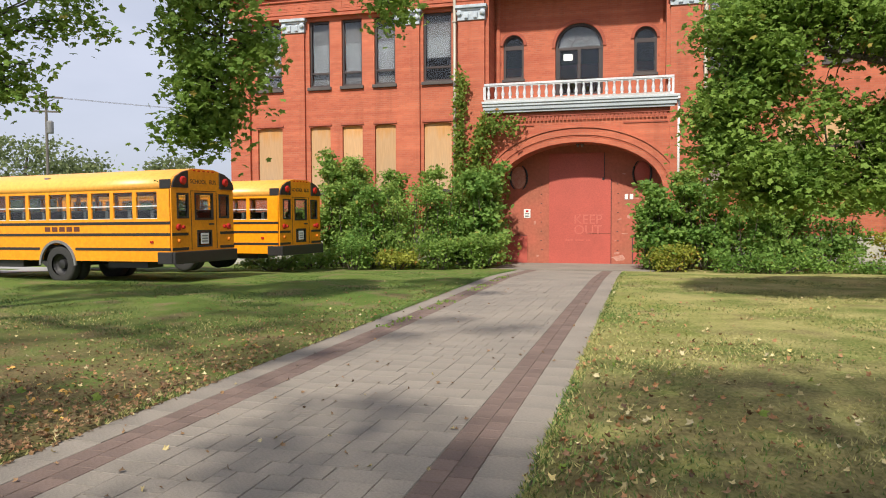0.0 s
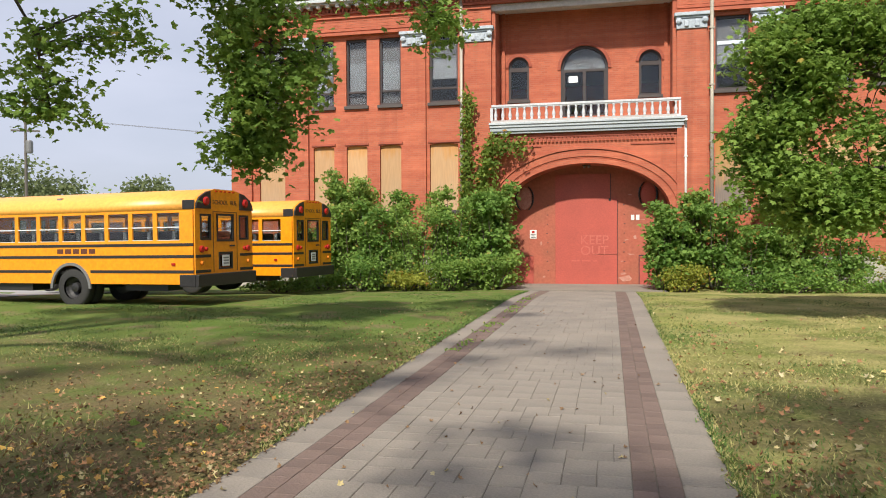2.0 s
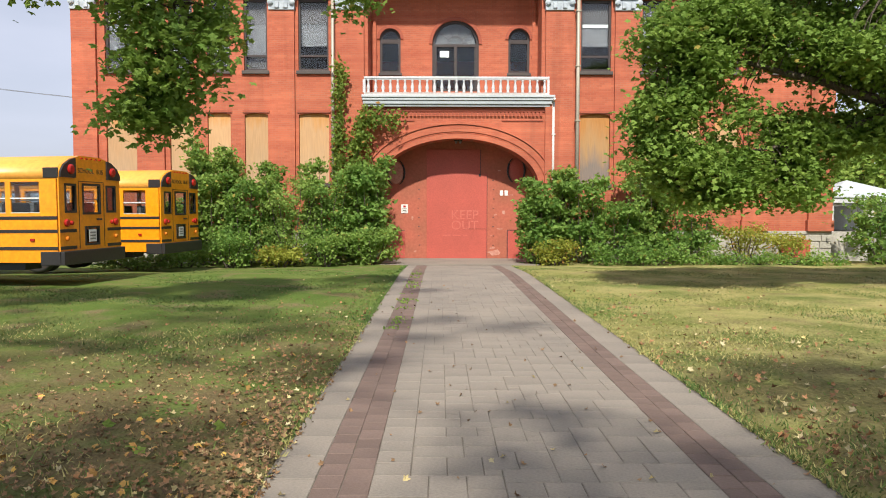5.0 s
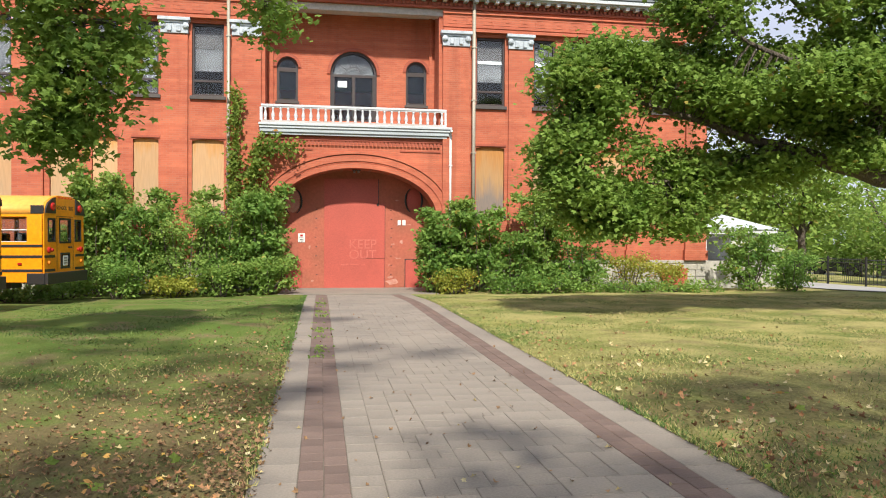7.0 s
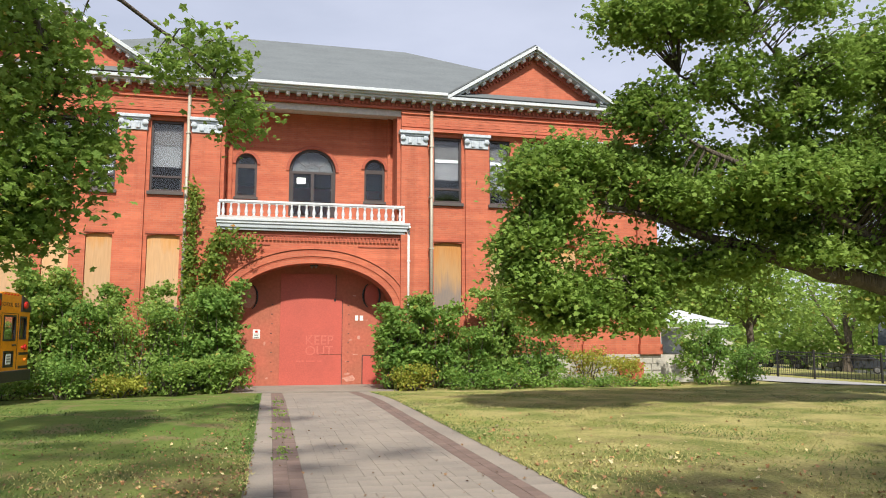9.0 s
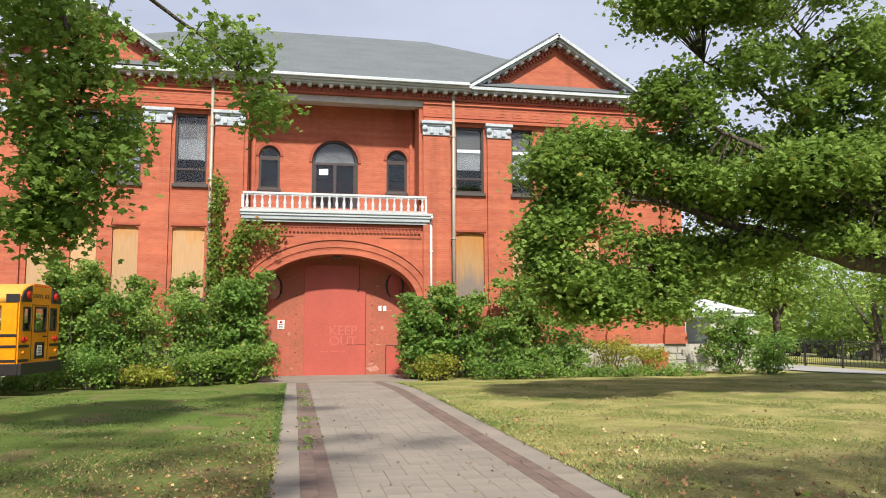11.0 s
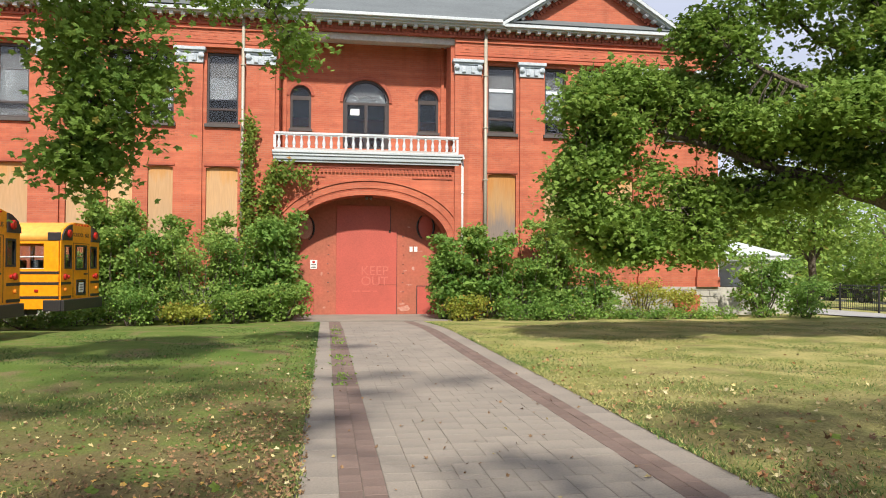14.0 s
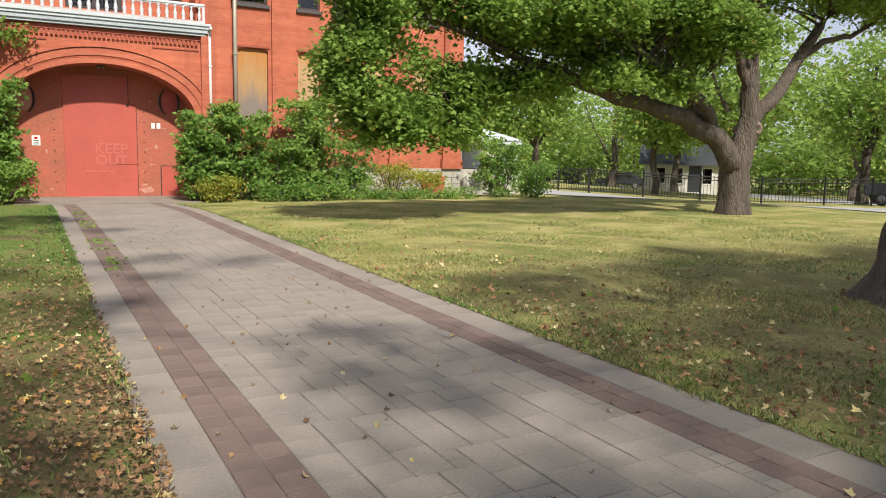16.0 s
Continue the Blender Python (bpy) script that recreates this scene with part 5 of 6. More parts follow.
shrub("dark green shrub under the maple branches", 45, 8.3, -1.6, 1.9, 1.2, 0.9, 0.13)
shrub("low yellowish weeds before the shrubs", 46, 3.4, -2.4, 0.6, 0.7, 0.35, 0.09, material=YELLOW_LEAF, n=22)
shrub("yellow goldenrod against the stone base", 47, 10.4, -1.3, 1.05, 0.8, 0.6, 0.09, material=YELLOW_LEAF)
shrub("reddish yellow goldenrod against the stone base", 48, 12.0, -1.2, 0.75, 0.55, 0.5, 0.09, material=YELLOW_LEAF)
shrub("rounded green shrub at the school's corner", 49, 15.0, -1.9, 2.0, 1.2, 1.0, 0.13)
shrub("rounded green shrub at the school's corner", 50, 16.5, -2.3, 1.1, 0.85, 0.8, 0.12)
shrub("low green weeds along the lawn's edge", 51, 6.6, -2.7, 0.5, 2.4, 0.35, 0.10, n=70)
shrub("low green weeds along the lawn's edge", 52, 11.0, -2.3, 0.26, 2.8, 0.35, 0.09, n=60)


def vine():
    """Creeper on the pilaster, the downpipe and the arch."""
    rng = np.random.default_rng(61)
    root = thing("climbing_vine", "green creeper climbing the pilaster and downpipe", "vine", at=(-3.6, -0.3, 0.0))
    lines = [[(-4.3, -0.35, 0), (-4.35, -0.33, 2.5), (-4.25, -0.33, 5.0), (-4.2, -0.33, 7.1)], [(-3.6, -0.4, 0), (-3.5, -0.35, 2.2), (-3.55, -0.32, 4.0), (-3.3, -0.32, 5.2)],
             [(-3.3, -0.4, 0), (-3.2, -0.35, 2.0), (-3.0, -0.32, 3.4)], [(-3.4, -0.34, 4.9), (-2.8, -0.34, 5.1), (-2.1, -0.32, 5.0)], [(-4.0, -0.35, 0), (-3.95, -0.33, 3.0), (-3.8, -0.3, 4.4)]]
    off = Vector(root.location)
    cl, sp = [], []
    for L, w, dens in zip(lines, (0.06, 0.19, 0.24, 0.15, 0.10), (26, 44, 44, 30, 10)):
        part("stem", tube(bmesh.new(), [Vector(p) - off for p in L], 0.02, 5), BARK, root)
        for a, b in zip(L, L[1:]):
            m = int(dens * math.dist(a, b))
            for u in rng.uniform(0, 1, m):
                p = np.array(a) + (np.array(b) - np.array(a)) * u
                wide = w * (1.5 if p[2] < 2.6 else 1.0)
                cl.append(p + rng.normal(0, 1, 3) * np.array((wide, 0.1, 0.15)) - np.array((0, 0.1, 0)))
    cl = np.array(cl)
    cen = np.repeat(cl, 9, axis=0) + rng.normal(0, 1, (len(cl) * 9, 3)) * np.array((0.12, 0.08, 0.13))
    cen = cen[cen[:, 1] < -0.14]
    tagged(scatter("foliage", cen - np.array(off), 0.15, IVY_LEAF, rng, root, 4, 0.9, droop=0.9), kind="stuff")


vine()

# distant trees
def far_tree(seed, x, y, h, r, low, material=None, label="distant leafy green tree beyond the lawn", leaf=0.4, n=90):
    z = float(ground_z(x, y))
    broadleaf("tree", label, seed, [[(x, y, z - 0.2, 0.03 * h), (x, y, z + low, 0.024 * h), (x + 0.2, y, z + h * 0.8, 0.008 * h)], [(x, y, z + low, 0.014 * h), (x - r * 0.6, y, z + h * 0.6, 0.006 * h)], [(x, y, z + low, 0.014 * h), (x + r * 0.6, y + 0.4, z + h * 0.62, 0.006 * h)]],
              [(x, y, z + (h + low) / 2, r, r, (h - low) / 2, n), (x - 0.4 * r, y, z + low + (h - low) * 0.35, r * 0.7, r * 0.7, (h - low) * 0.3, n // 3), (x + 0.45 * r, y, z + low + (h - low) * 0.4, r * 0.65, r * 0.65, (h - low) * 0.3, n // 3)],
              22, 0.5, leaf, 4, material or FAR_LEAF, twigs=False, group="distant trees")


for i, (x, y, h, r, low) in enumerate((
        (-54, 20, 9.0, 4.2, 1.5), (-50, 26, 9.6, 4.6, 1.5), (-47, 30, 8.0, 3.6, 1.5), (-60, 16, 8.6, 4.4, 1.5), (-41, 34, 7.6, 2.6, 3.0),
        (23.5, 15, 8.0, 3.2, 2.4), (27.5, 13, 8.5, 3.2, 2.6), (31.5, 6.0, 8.0, 2.6, 2.8), (36, 4.5, 9.5, 3.4, 2.6), (40, -2, 10, 3.8, 2.8), (44, -9, 10, 4.0, 2.6), 
        (30, 28, 11, 5.0, 2.0), (44, 24, 12, 5.5, 2.0), (55, 8, 13, 6.0, 2.5), (58, -8, 13, 6.0, 2.5), (22, 34, 10, 4.5, 2.0), (50, -24, 12, 5.5, 2.2), (66, 20, 14, 7, 2.0), (39.5, 12.0, 8.5, 2.8, 2.7), (33, 1.0, 13, 4.8, 2.8), (41, -7.5, 14, 5.5, 2.8), (37.5, -13.5, 12, 4.4, 2.8))):
    # trees on the left get the leaf colour that has haze painted in
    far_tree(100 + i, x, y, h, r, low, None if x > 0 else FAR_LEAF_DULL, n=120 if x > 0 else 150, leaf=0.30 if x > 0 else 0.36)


def far_woods():
    """A belt of woodland that closes the view beyond the street and the parking place."""
    rng = np.random.default_rng(91)
    woods = thing("woods", "belt of distant green trees behind the houses", "trees", kind="stuff")
    cen = []
    bm = bmesh.new()
    for a0, a1, dist, h, m in ((28, 82, 78, 8.5, 40), (-75, -34, 105, 6.5, 40)):
        for k in range(m):
            a = math.radians(a0 + (a1 - a0) * (k + rng.uniform(0, 1)) / m)
            d = dist * rng.uniform(0.92, 1.1)
            x, y, hh = d * math.sin(a), -28 + d * math.cos(a), h * rng.uniform(0.65, 1.15)
            z = float(ground_z(x, y))
            tube(bm, [(x, y, z - 0.3), (x, y, z + hh * 0.7)], [0.12, 0.05], 5)
            c = rng.normal(0, 1, (900, 3)) * np.array((2.0, 2.0, hh * 0.27)) + np.array((x, y, z + hh * 0.45))
            cen.append(c[c[:, 2] > z + 0.3])
    part("trunks", bm, BARK, woods)["kind"] = "stuff"
    tagged(scatter("crowns", np.concatenate(cen), 0.55, FAR_LEAF, rng, woods, 4, 0.6), kind="stuff")


far_woods()


# ---- path ----
EDGE_L, BAND_L0, BAND_L1, BAND_R0, BAND_R1, EDGE_R = -1.65, -1.34, -0.98, 1.18, 1.51, 1.86
path = thing("path", "grey paved garden path with two dark red paver bands", "path", kind="structure")
bm = bmesh.new()
ys = np.linspace(-41, 0.9, 50)
rows = [[bm.verts.new((x, y, float(ground_z(0, y)) - 0.001)) for x in (EDGE_L - 0.02, EDGE_R + 0.02)] for y in ys]
for a, b in zip(rows, rows[1:]):
    bm.faces.new((a[0], a[1], b[1], b[0]))
part("joint_bed", bm, JOINT, path)
bm = bmesh.new()
rows = [[bm.verts.new((x, y, float(ground_z(0, y)) + dz)) for x, dz in ((-2.6, -0.2), (-2.6, 0.036), (2.85, 0.036), (2.85, -0.2))] for y in (-2.62, -1.8, -1.0, 1.05)]
for a, b in zip(rows, rows[1:]):
    for k in range(3):
        bm.faces.new((a[k], a[k + 1], b[k + 1], b[k]))
bm.faces.new(rows[0])
bmesh.ops.recalc_face_normals(bm, faces=bm.faces)
part("apron", bm, PAVER_JOINED, path, "plain concrete apron")


def paver_mesh(name, w, d, material, bev=0.004, h=0.05):
    bm = bmesh.new()
    a = [(-w / 2, -d / 2), (w / 2, -d / 2), (w / 2, d / 2), (-w / 2, d / 2)]
    lo = [bm.verts.new((x, y, -h)) for x, y in a]
    mid = [bm.verts.new((x, y, -bev)) for x, y in a]
    top = [bm.verts.new((x - math.copysign(bev, x), y - math.copysign(bev, y), 0)) for x, y in a]
    for p, q in ((lo, mid), (mid, top)):
        for k in range(4):
            bm.faces.new((p[k], p[(k + 1) % 4], q[(k + 1) % 4], q[k]))
    bm.faces.new(top)
    me = bpy.data.meshes.new(name)
    bm.normal_update()
    bm.to_mesh(me)
    bm.free()
    me.materials.append(material)
    return me


def lay_path():
    rng = random.Random(8)
    U = (BAND_R0 - BAND_L1) / 18
    y0, nrow = -40.5, int(37.8 / U)
    taken = [[False] * 18 for _ in range(nrow)]
    tiles = []
    for r in range(nrow):
        for c in range(18):
            if taken[r][c]:
                continue
            opts = [(3, 2), (2, 2), (2, 2), (3, 3), (2, 3), (2, 3), (3, 2), (2, 2), (2, 1)]
            rng.shuffle(opts)
            opts.append((1, 1))
            for w, d in opts:
                if c + w <= 18 and r + d <= nrow and not any(taken[r + j][c + i] for i in range(w) for j in range(d)):
                    if w * d < 3 and rng.random() < 0.45 and (w, d) != opts[-1]:
                        continue
                    break
            for i in range(w):
                for j in range(d):
                    taken[r + j][c + i] = True
            tiles.append((BAND_L1 + (c + w / 2) * U, y0 + (r + d / 2) * U, w * U, d * U, "paver"))
    y = y0
    while y < -2.7:
        for xa, xb in ((EDGE_L, BAND_L0), (BAND_R1, EDGE_R)):
            d = 0.45
            tiles.append(((xa + xb) / 2, y + d / 2, xb - xa, d, "paver"))
        y += 0.45
    for xa, xb in ((BAND_L0, BAND_L1), (BAND_R0, BAND_R1)):
        w = (xb - xa) / 2
        for c in range(2):
            y = y0 + c * 0.11
            while y < -2.7:
                tiles.append((xa + w * (c + 0.5), y + 0.11, w, 0.22, "brick"))
                y += 0.22
    cache, joined = {}, {"paver": [], "brick": []}
    count = {"paver": 0, "brick": 0}
    tiles.sort(key=lambda t: abs(t[1] + 22.5))
    for x, y, w, d, kind in tiles:
        z = float(ground_z(0, y)) + rng.uniform(-0.001, 0.003) + 0.005
        g = (0.002 if y < -22.4 else 0.0006) + rng.uniform(0, 0.002)
        if count[kind] < 290:
            count[kind] += 1
            key = (kind, round(w, 3), round(d, 3), round(g, 3))
            if key not in cache:
                cache[key] = paver_mesh(kind, w - 2 * g, d - 2 * g, PAVER if kind == "paver" else BAND)
            ob = share(kind, cache[key], path, (x, y, z))
            ob.rotation_euler = (rng.gauss(0, 0.005), rng.gauss(0, 0.005), rng.gauss(0, 0.006))
        else:
            joined[kind].append((x, y, float(ground_z(0, y)) + 0.003 + rng.uniform(0, 0.0015), w - 0.0015, d - 0.0015))
    for kind, rows in joined.items():
        vs, ts = [], []
        for x, y, z, w, d in rows:
            o = len(vs)
            for e, zz in ((0, -0.04), (0.002, 0)):
                vs += [(x - w / 2 + e, y - d / 2 + e, z + zz), (x + w / 2 - e, y - d / 2 + e, z + zz), (x + w / 2 - e, y + d / 2 - e, z + zz), (x - w / 2 + e, y + d / 2 - e, z + zz)]
            ts += [(o + 4, o + 5, o + 6), (o + 4, o + 6, o + 7)]
            for k in range(4):
                a, b = o + k, o + (k + 1) % 4
                ts += [(a, b, b + 4), (a, b + 4, a + 4)]
        tagged(tri_mesh("far_" + kind + "s", vs, ts, PAVER_JOINED if kind == "paver" else BAND_JOINED, path), kind="stuff")


lay_path()


# ---- school buses ----
def tyre(bm, r, w, inner):
    """A tyre lying round the y axis."""
    prof = [(inner, -w / 2), (r * 0.86, -w / 2), (r * 0.97, -w * 0.42), (r, -w * 0.25), (r, w * 0.25), (r * 0.97, w * 0.42), (r * 0.86, w / 2), (inner, w / 2)]
    n = 28
    rings = [[bm.verts.new((q * math.cos(a), y, q * math.sin(a))) for q, y in prof] for a in (2 * math.pi * k / n for k in range(n))]
    for i in range(n):
        a, b = rings[i], rings[(i + 1) % n]
        for k in range(len(prof) - 1):
            bm.faces.new((a[k], a[k + 1], b[k + 1], b[k]))
    bmesh.ops.recalc_face_normals(bm, faces=bm.faces)
    return bm


def school_bus(label, m):
    """Rear at x = 0, nose towards +x, its two long sides at y = -1.2 and 1.2."""
    bus = thing("school_bus", label, "bus", "parked school buses")
    bus.matrix_basis = m
    L, W, SK, BELT, WT, TOP = 9.3, 1.2, 0.62, 1.66, 2.36, 2.96
    AXLE, AR_ = 3.80, 0.60
    win = [(0.42 + i * 0.745 + (0.0 if i == 0 else 0.04), 0.42 + i * 0.745 + 0.665) for i in range(11)]
    for s in (-1, 1):
        y0, y1 = (W - 0.05, W) if s > 0 else (-W, -W + 0.05)
        # skirt with the wheel opening
        arc = [(AXLE - AR_ * math.cos(a), 0.52 + AR_ * math.sin(a)) for a in np.linspace(0.17, math.pi - 0.17, 15)]
        bm = prism(bmesh.new(), [(0, SK)] + arc + [(L, SK), (L, BELT), (0, BELT)], y0, y1)
        part("side_panel", bm, BUS_YELLOW, bus)
        part("window_band", pierced_wall(0, L, BELT, WT + 0.06, y0, y1, [(a, b, BELT + 0.03, WT) for a, b in win]), BUS_YELLOW, bus)
        yo = W if s > 0 else -W - 0.012
        for z in (1.585, 1.30, 0.93):
            spans_ = [(0.02, L)] if z > 1.2 else [(0.02, AXLE - 0.64), (AXLE + 0.64, L)]
            for a, b in spans_:
                part("rub_rail", boxes((a, b, yo, yo + 0.012, z - 0.035, z + 0.035), bevel=0.004), BLACK, bus)
        ring = bmesh.new()
        ring_band(ring, AXLE, 0.50, AR_ - 0.01, AR_ - 0.01, AR_ + 0.06, AR_ + 0.06, yo - 0.02, yo + 0.03, 18)
        part("wheel_arch_trim", ring, STEEL, bus)
        for a, b in win:
            w = part("window_frame", boxes((a, b, y0 - 0.006, y1 + 0.006, (BELT + WT) / 2 - 0.012, (BELT + WT) / 2 + 0.012), (a, b, y0 - 0.006, y1 + 0.006, BELT + 0.03, BELT + 0.045)), WHITE, bus)
            p = part("pane", boxes((a, b, (y0 + y1) / 2 - 0.003, (y0 + y1) / 2 + 0.003, BELT + 0.06, WT)), BUS_GLASS, w)
            p.visible_shadow = False
        part("side_marker", boxes((0.55, 0.65, yo, yo + 0.03, 1.08, 1.14), bevel=0.008), RED_LENS, bus)
        for k, (a, b) in enumerate(((3.0, 3.2), (3.26, 3.46), (3.52, 3.72), (3.78, 3.98), (4.04, 4.24))):
            xx = (a, b) if s > 0 else (7.3 - b, 7.3 - a)
            bm = boxes((xx[0], xx[1], yo, yo + 0.004, 1.38, 1.505))
            part("name_mark", bm, LETTER, bus)
    # roof shell
    prof = [(-W, WT + 0.06), (-W + 0.02, WT + 0.22), (-W + 0.14, WT + 0.38), (-W + 0.4, WT + 0.51), (-0.4, TOP), (0.4, TOP), (W - 0.4, WT + 0.51), (W - 0.14, WT + 0.38), (W - 0.02, WT + 0.22), (W, WT + 0.06)]
    bm = bmesh.new()
    rows = [[bm.verts.new((x, y, z)) for y, z in prof] for x in (0.02, L * 0.33, L * 0.66, L)]
    for a, b in zip(rows, rows[1:]):
        for k in range(len(prof) - 1):
            bm.faces.new((a[k], a[k + 1], b[k + 1], b[k]))
    bmesh.ops.recalc_face_normals(bm, faces=bm.faces)
    bmesh.ops.solidify(bm, geom=list(bm.faces), thickness=0.03)
    part("roof", bm, BUS_ROOF, bus, smooth=True)
    part("roof_vent", boxes((4.3, 4.45, W - 0.30, W - 0.22, WT + 0.42, WT + 0.47)), STEEL, bus)
    # rear wall: holes for three windows, an arched head
    turn = Matrix(((0, 1, 0, 0), (1, 0, 0, 0), (0, 0, 1, 0), (0, 0, 0, 1)))
    bm = pierced_wall(-W, W, SK + 0.2, WT + 0.06, -0.03, 0.03, [(-0.98, -0.62, 1.72, 2.30), (-0.33, 0.33, 1.68, 2.32), (0.62, 0.98, 1.72, 2.30), (-0.26, 0.26, 0.98, 1.36)])
    prism(bm, [(y, z) for y, z in prof], -0.03, 0.03)
    bmesh.ops.transform(bm, matrix=turn, verts=bm.verts)
    bmesh.ops.recalc_face_normals(bm, faces=bm.faces)
    part("rear_panel", bm, BUS_YELLOW, bus)
    for a, b, z0, z1 in ((-0.98, -0.62, 1.72, 2.30), (-0.33, 0.33, 1.68, 2.32), (0.62, 0.98, 1.72, 2.30), (-0.26, 0.26, 0.98, 1.36)):
        fr = part("rear_window_frame", boxes((-0.045, 0.02, a - 0.03, a + 0.02, z0 - 0.03, z1 + 0.03), (-0.045, 0.02, b - 0.02, b + 0.03, z0 - 0.03, z1 + 0.03), (-0.045, 0.02, a + 0.02, b - 0.02, z1 - 0.02, z1 + 0.03), (-0.045, 0.02, a + 0.02, b - 0.02, z0 - 0.03, z0 + 0.02)), BLACK, bus)
        part("pane", boxes((-0.005, 0.002, a + 0.02, b - 0.02, z0 + 0.02, z1 - 0.02)), BUS_GLASS, fr).visible_shadow = False
    part("door_seam", boxes((-0.037, -0.03, -0.50, -0.485, 0.9, 2.40), (-0.037, -0.03, 0.485, 0.50, 0.9, 2.40), (-0.037, -0.03, -0.485, 0.485, 2.385, 2.40)), BLACK, bus)
    part("number_bar", boxes((-0.042, -0.036, -0.15, 0.15, 1.03, 1.31)), WHITE, bus, "white plate with grey bars")
    for z in (1.10, 1.17, 1.24):
        part("number_bar", boxes((-0.045, -0.0425, -0.11, 0.11, z - 0.018, z + 0.018)), STEEL, bus)
    part("door_handle", boxes((-0.08, -0.03, -0.34, -0.18, 1.52, 1.56), bevel=0.008), BLACK, bus)
    for s in (-1, 1):
        cor = bmesh.new()
        prism(cor, [(s * 0.62, WT + 0.10), (s * (W - 0.01), WT + 0.10), (s * (W - 0.03), WT + 0.22), (s * (W - 0.15), WT + 0.37), (s * (W - 0.4), WT + 0.50), (s * 0.62, WT + 0.535)], -0.07, -0.032)
        bmesh.ops.transform(cor, matrix=turn, verts=cor.verts)
        bmesh.ops.recalc_face_normals(cor, faces=cor.faces)
        part("warning_lamp_hood", cor, BLACK, bus)
        wrap = boxes((-0.02, 0.32, s * W - 0.02 if s > 0 else -W - 0.012, s * W + 0.012 if s > 0 else -W + 0.02, WT + 0.08, WT + 0.30), bevel=0.01)
        part("warning_lamp_hood", wrap, BLACK, bus)
        for name, r, y, z, mat in (("warning_lamp", 0.11, 0.82, WT + 0.28, RED_LENS), ("tail_lamp", 0.085, 0.97, 1.47, RED_LENS), ("turn_lamp", 0.05, 0.80, 1.47, RED_LENS), ("turn_lamp", 0.05, 0.97, 1.13, AMBER)):
            bm = lathe(bmesh.new(), [(r, 0), (r, 0.03), (r * 0.7, 0.05)], 14)
            bmesh.ops.transform(bm, matrix=pose(-0.035 if name != "warning_lamp" else -0.07, s * y, z, 0, -90, 0), verts=bm.verts)
            part(name, bm, mat, bus)
        for z in (1.30, 0.93):
            part("rub_rail", boxes((-0.045, -0.031, min(s * 0.62, s * W), max(s * 0.62, s * W), z - 0.035, z + 0.035)), BLACK, bus)
    for k in range(5):
        part("clearance_lamp", boxes((-0.06, -0.03, -0.36 + 0.18 * k - 0.03, -0.36 + 0.18 * k + 0.03, TOP - 0.07, TOP - 0.04)), RED_LENS, bus)
    for text, y in (("SCHOOL", 0.19), ("BUS", -0.36)):
        words("rear_lettering", text, 0.155, Matrix(((0, 0, -1, -0.034), (-1, 0, 0, y), (0, 1, 0, WT + 0.22), (0, 0, 0, 1))), BLACK, bus, "black lettering")
    bump_ = boxes((-0.13, -0.04, -W - 0.02, W + 0.02, 0.56, 0.86), (-0.04, 0.42, W - 0.02, W + 0.03, 0.56, 0.86), (-0.04, 0.42, -W - 0.03, -W + 0.02, 0.56, 0.86), bevel=0.02)
    part("rear_bumper", bump_, BLACK, bus)
    # inside and underneath
    part("floor", boxes((0.05, L, -W + 0.06, W - 0.06, 0.86, 0.94)), BLACK, bus)
    part("front_bulkhead", boxes((L - 0.05, L, -W + 0.06, W - 0.06, 0.94, 1.7)), BLACK, bus)
    seat = None
    for i in range(11):
        for y in (-0.66, 0.66):
            if seat is None:
                bm = boxes((0.0, 0.12, -0.46, 0.46, 1.25, 1.93), (0.12, 0.5, -0.46, 0.46, 1.25, 1.38), bevel=0.05)
                seat = part("seat", bm, SEAT, bus)
                seat.location = (0.6, y, 0)
            else:
                share("seat", seat.data, bus, (0.6 + i * 0.745, y, 0))
    part("chassis_rail", boxes((0.3, L + 1.2, -0.5, -0.38, 0.55, 0.8), (0.3, L + 1.2, 0.38, 0.5, 0.55, 0.8), (5.2, 6.6, 0.55, 1.1, 0.42, 0.8), (0.9, 2.2, 0.5, 1.05, 0.45, 0.85)), BLACK, bus)
    # nose
    nose = boxes((L, L + 1.5, -1.0, 1.0, 0.7, 1.62), (L, L + 0.5, -1.1, 1.1, 1.0, 1.75), bevel=0.12)
    part("hood", nose, BUS_YELLOW, bus)
    part("windscreen", boxes((L, L + 0.03, -1.05, 1.05, 1.72, 2.42)), BUS_GLASS, bus)
    part("front_cap", boxes((L, L + 0.06, -W + 0.05, W - 0.05, 2.42, 2.80), bevel=0.03), BUS_YELLOW, bus)
    part("front_bumper", boxes((L + 1.5, L + 1.62, -1.15, 1.15, 0.5, 0.75), bevel=0.03), BLACK, bus)
    for x, ys in ((AXLE, (-1.02, 1.02, -0.70, 0.70)), (L + 0.55, (-1.0, 1.0))):
        for y in ys:
            wh = part("wheel", tyre(bmesh.new(), 0.51, 0.26, 0.29), RUBBER, bus, smooth=True)
            wh.location = (x, y, 0.51)
            e = 1 if y > 0 else -1
            bm = lathe(bmesh.new(), [(0.30, -0.10), (0.29, 0.08), (0.25, 0.02), (0.14, -0.04), (0.12, 0.06), (0.05, 0.08)], 20)
            bmesh.ops.transform(bm, matrix=pose(0, 0, 0, -90 * e, 0, 0), verts=bm.verts)
            part("rim", bm, BLACK if x == AXLE else STEEL, wh)
    part("axle", tube(bmesh.new(), [(AXLE, -0.9, 0.51), (AXLE, 0.9, 0.51)], 0.08, 8), BLACK, bus)
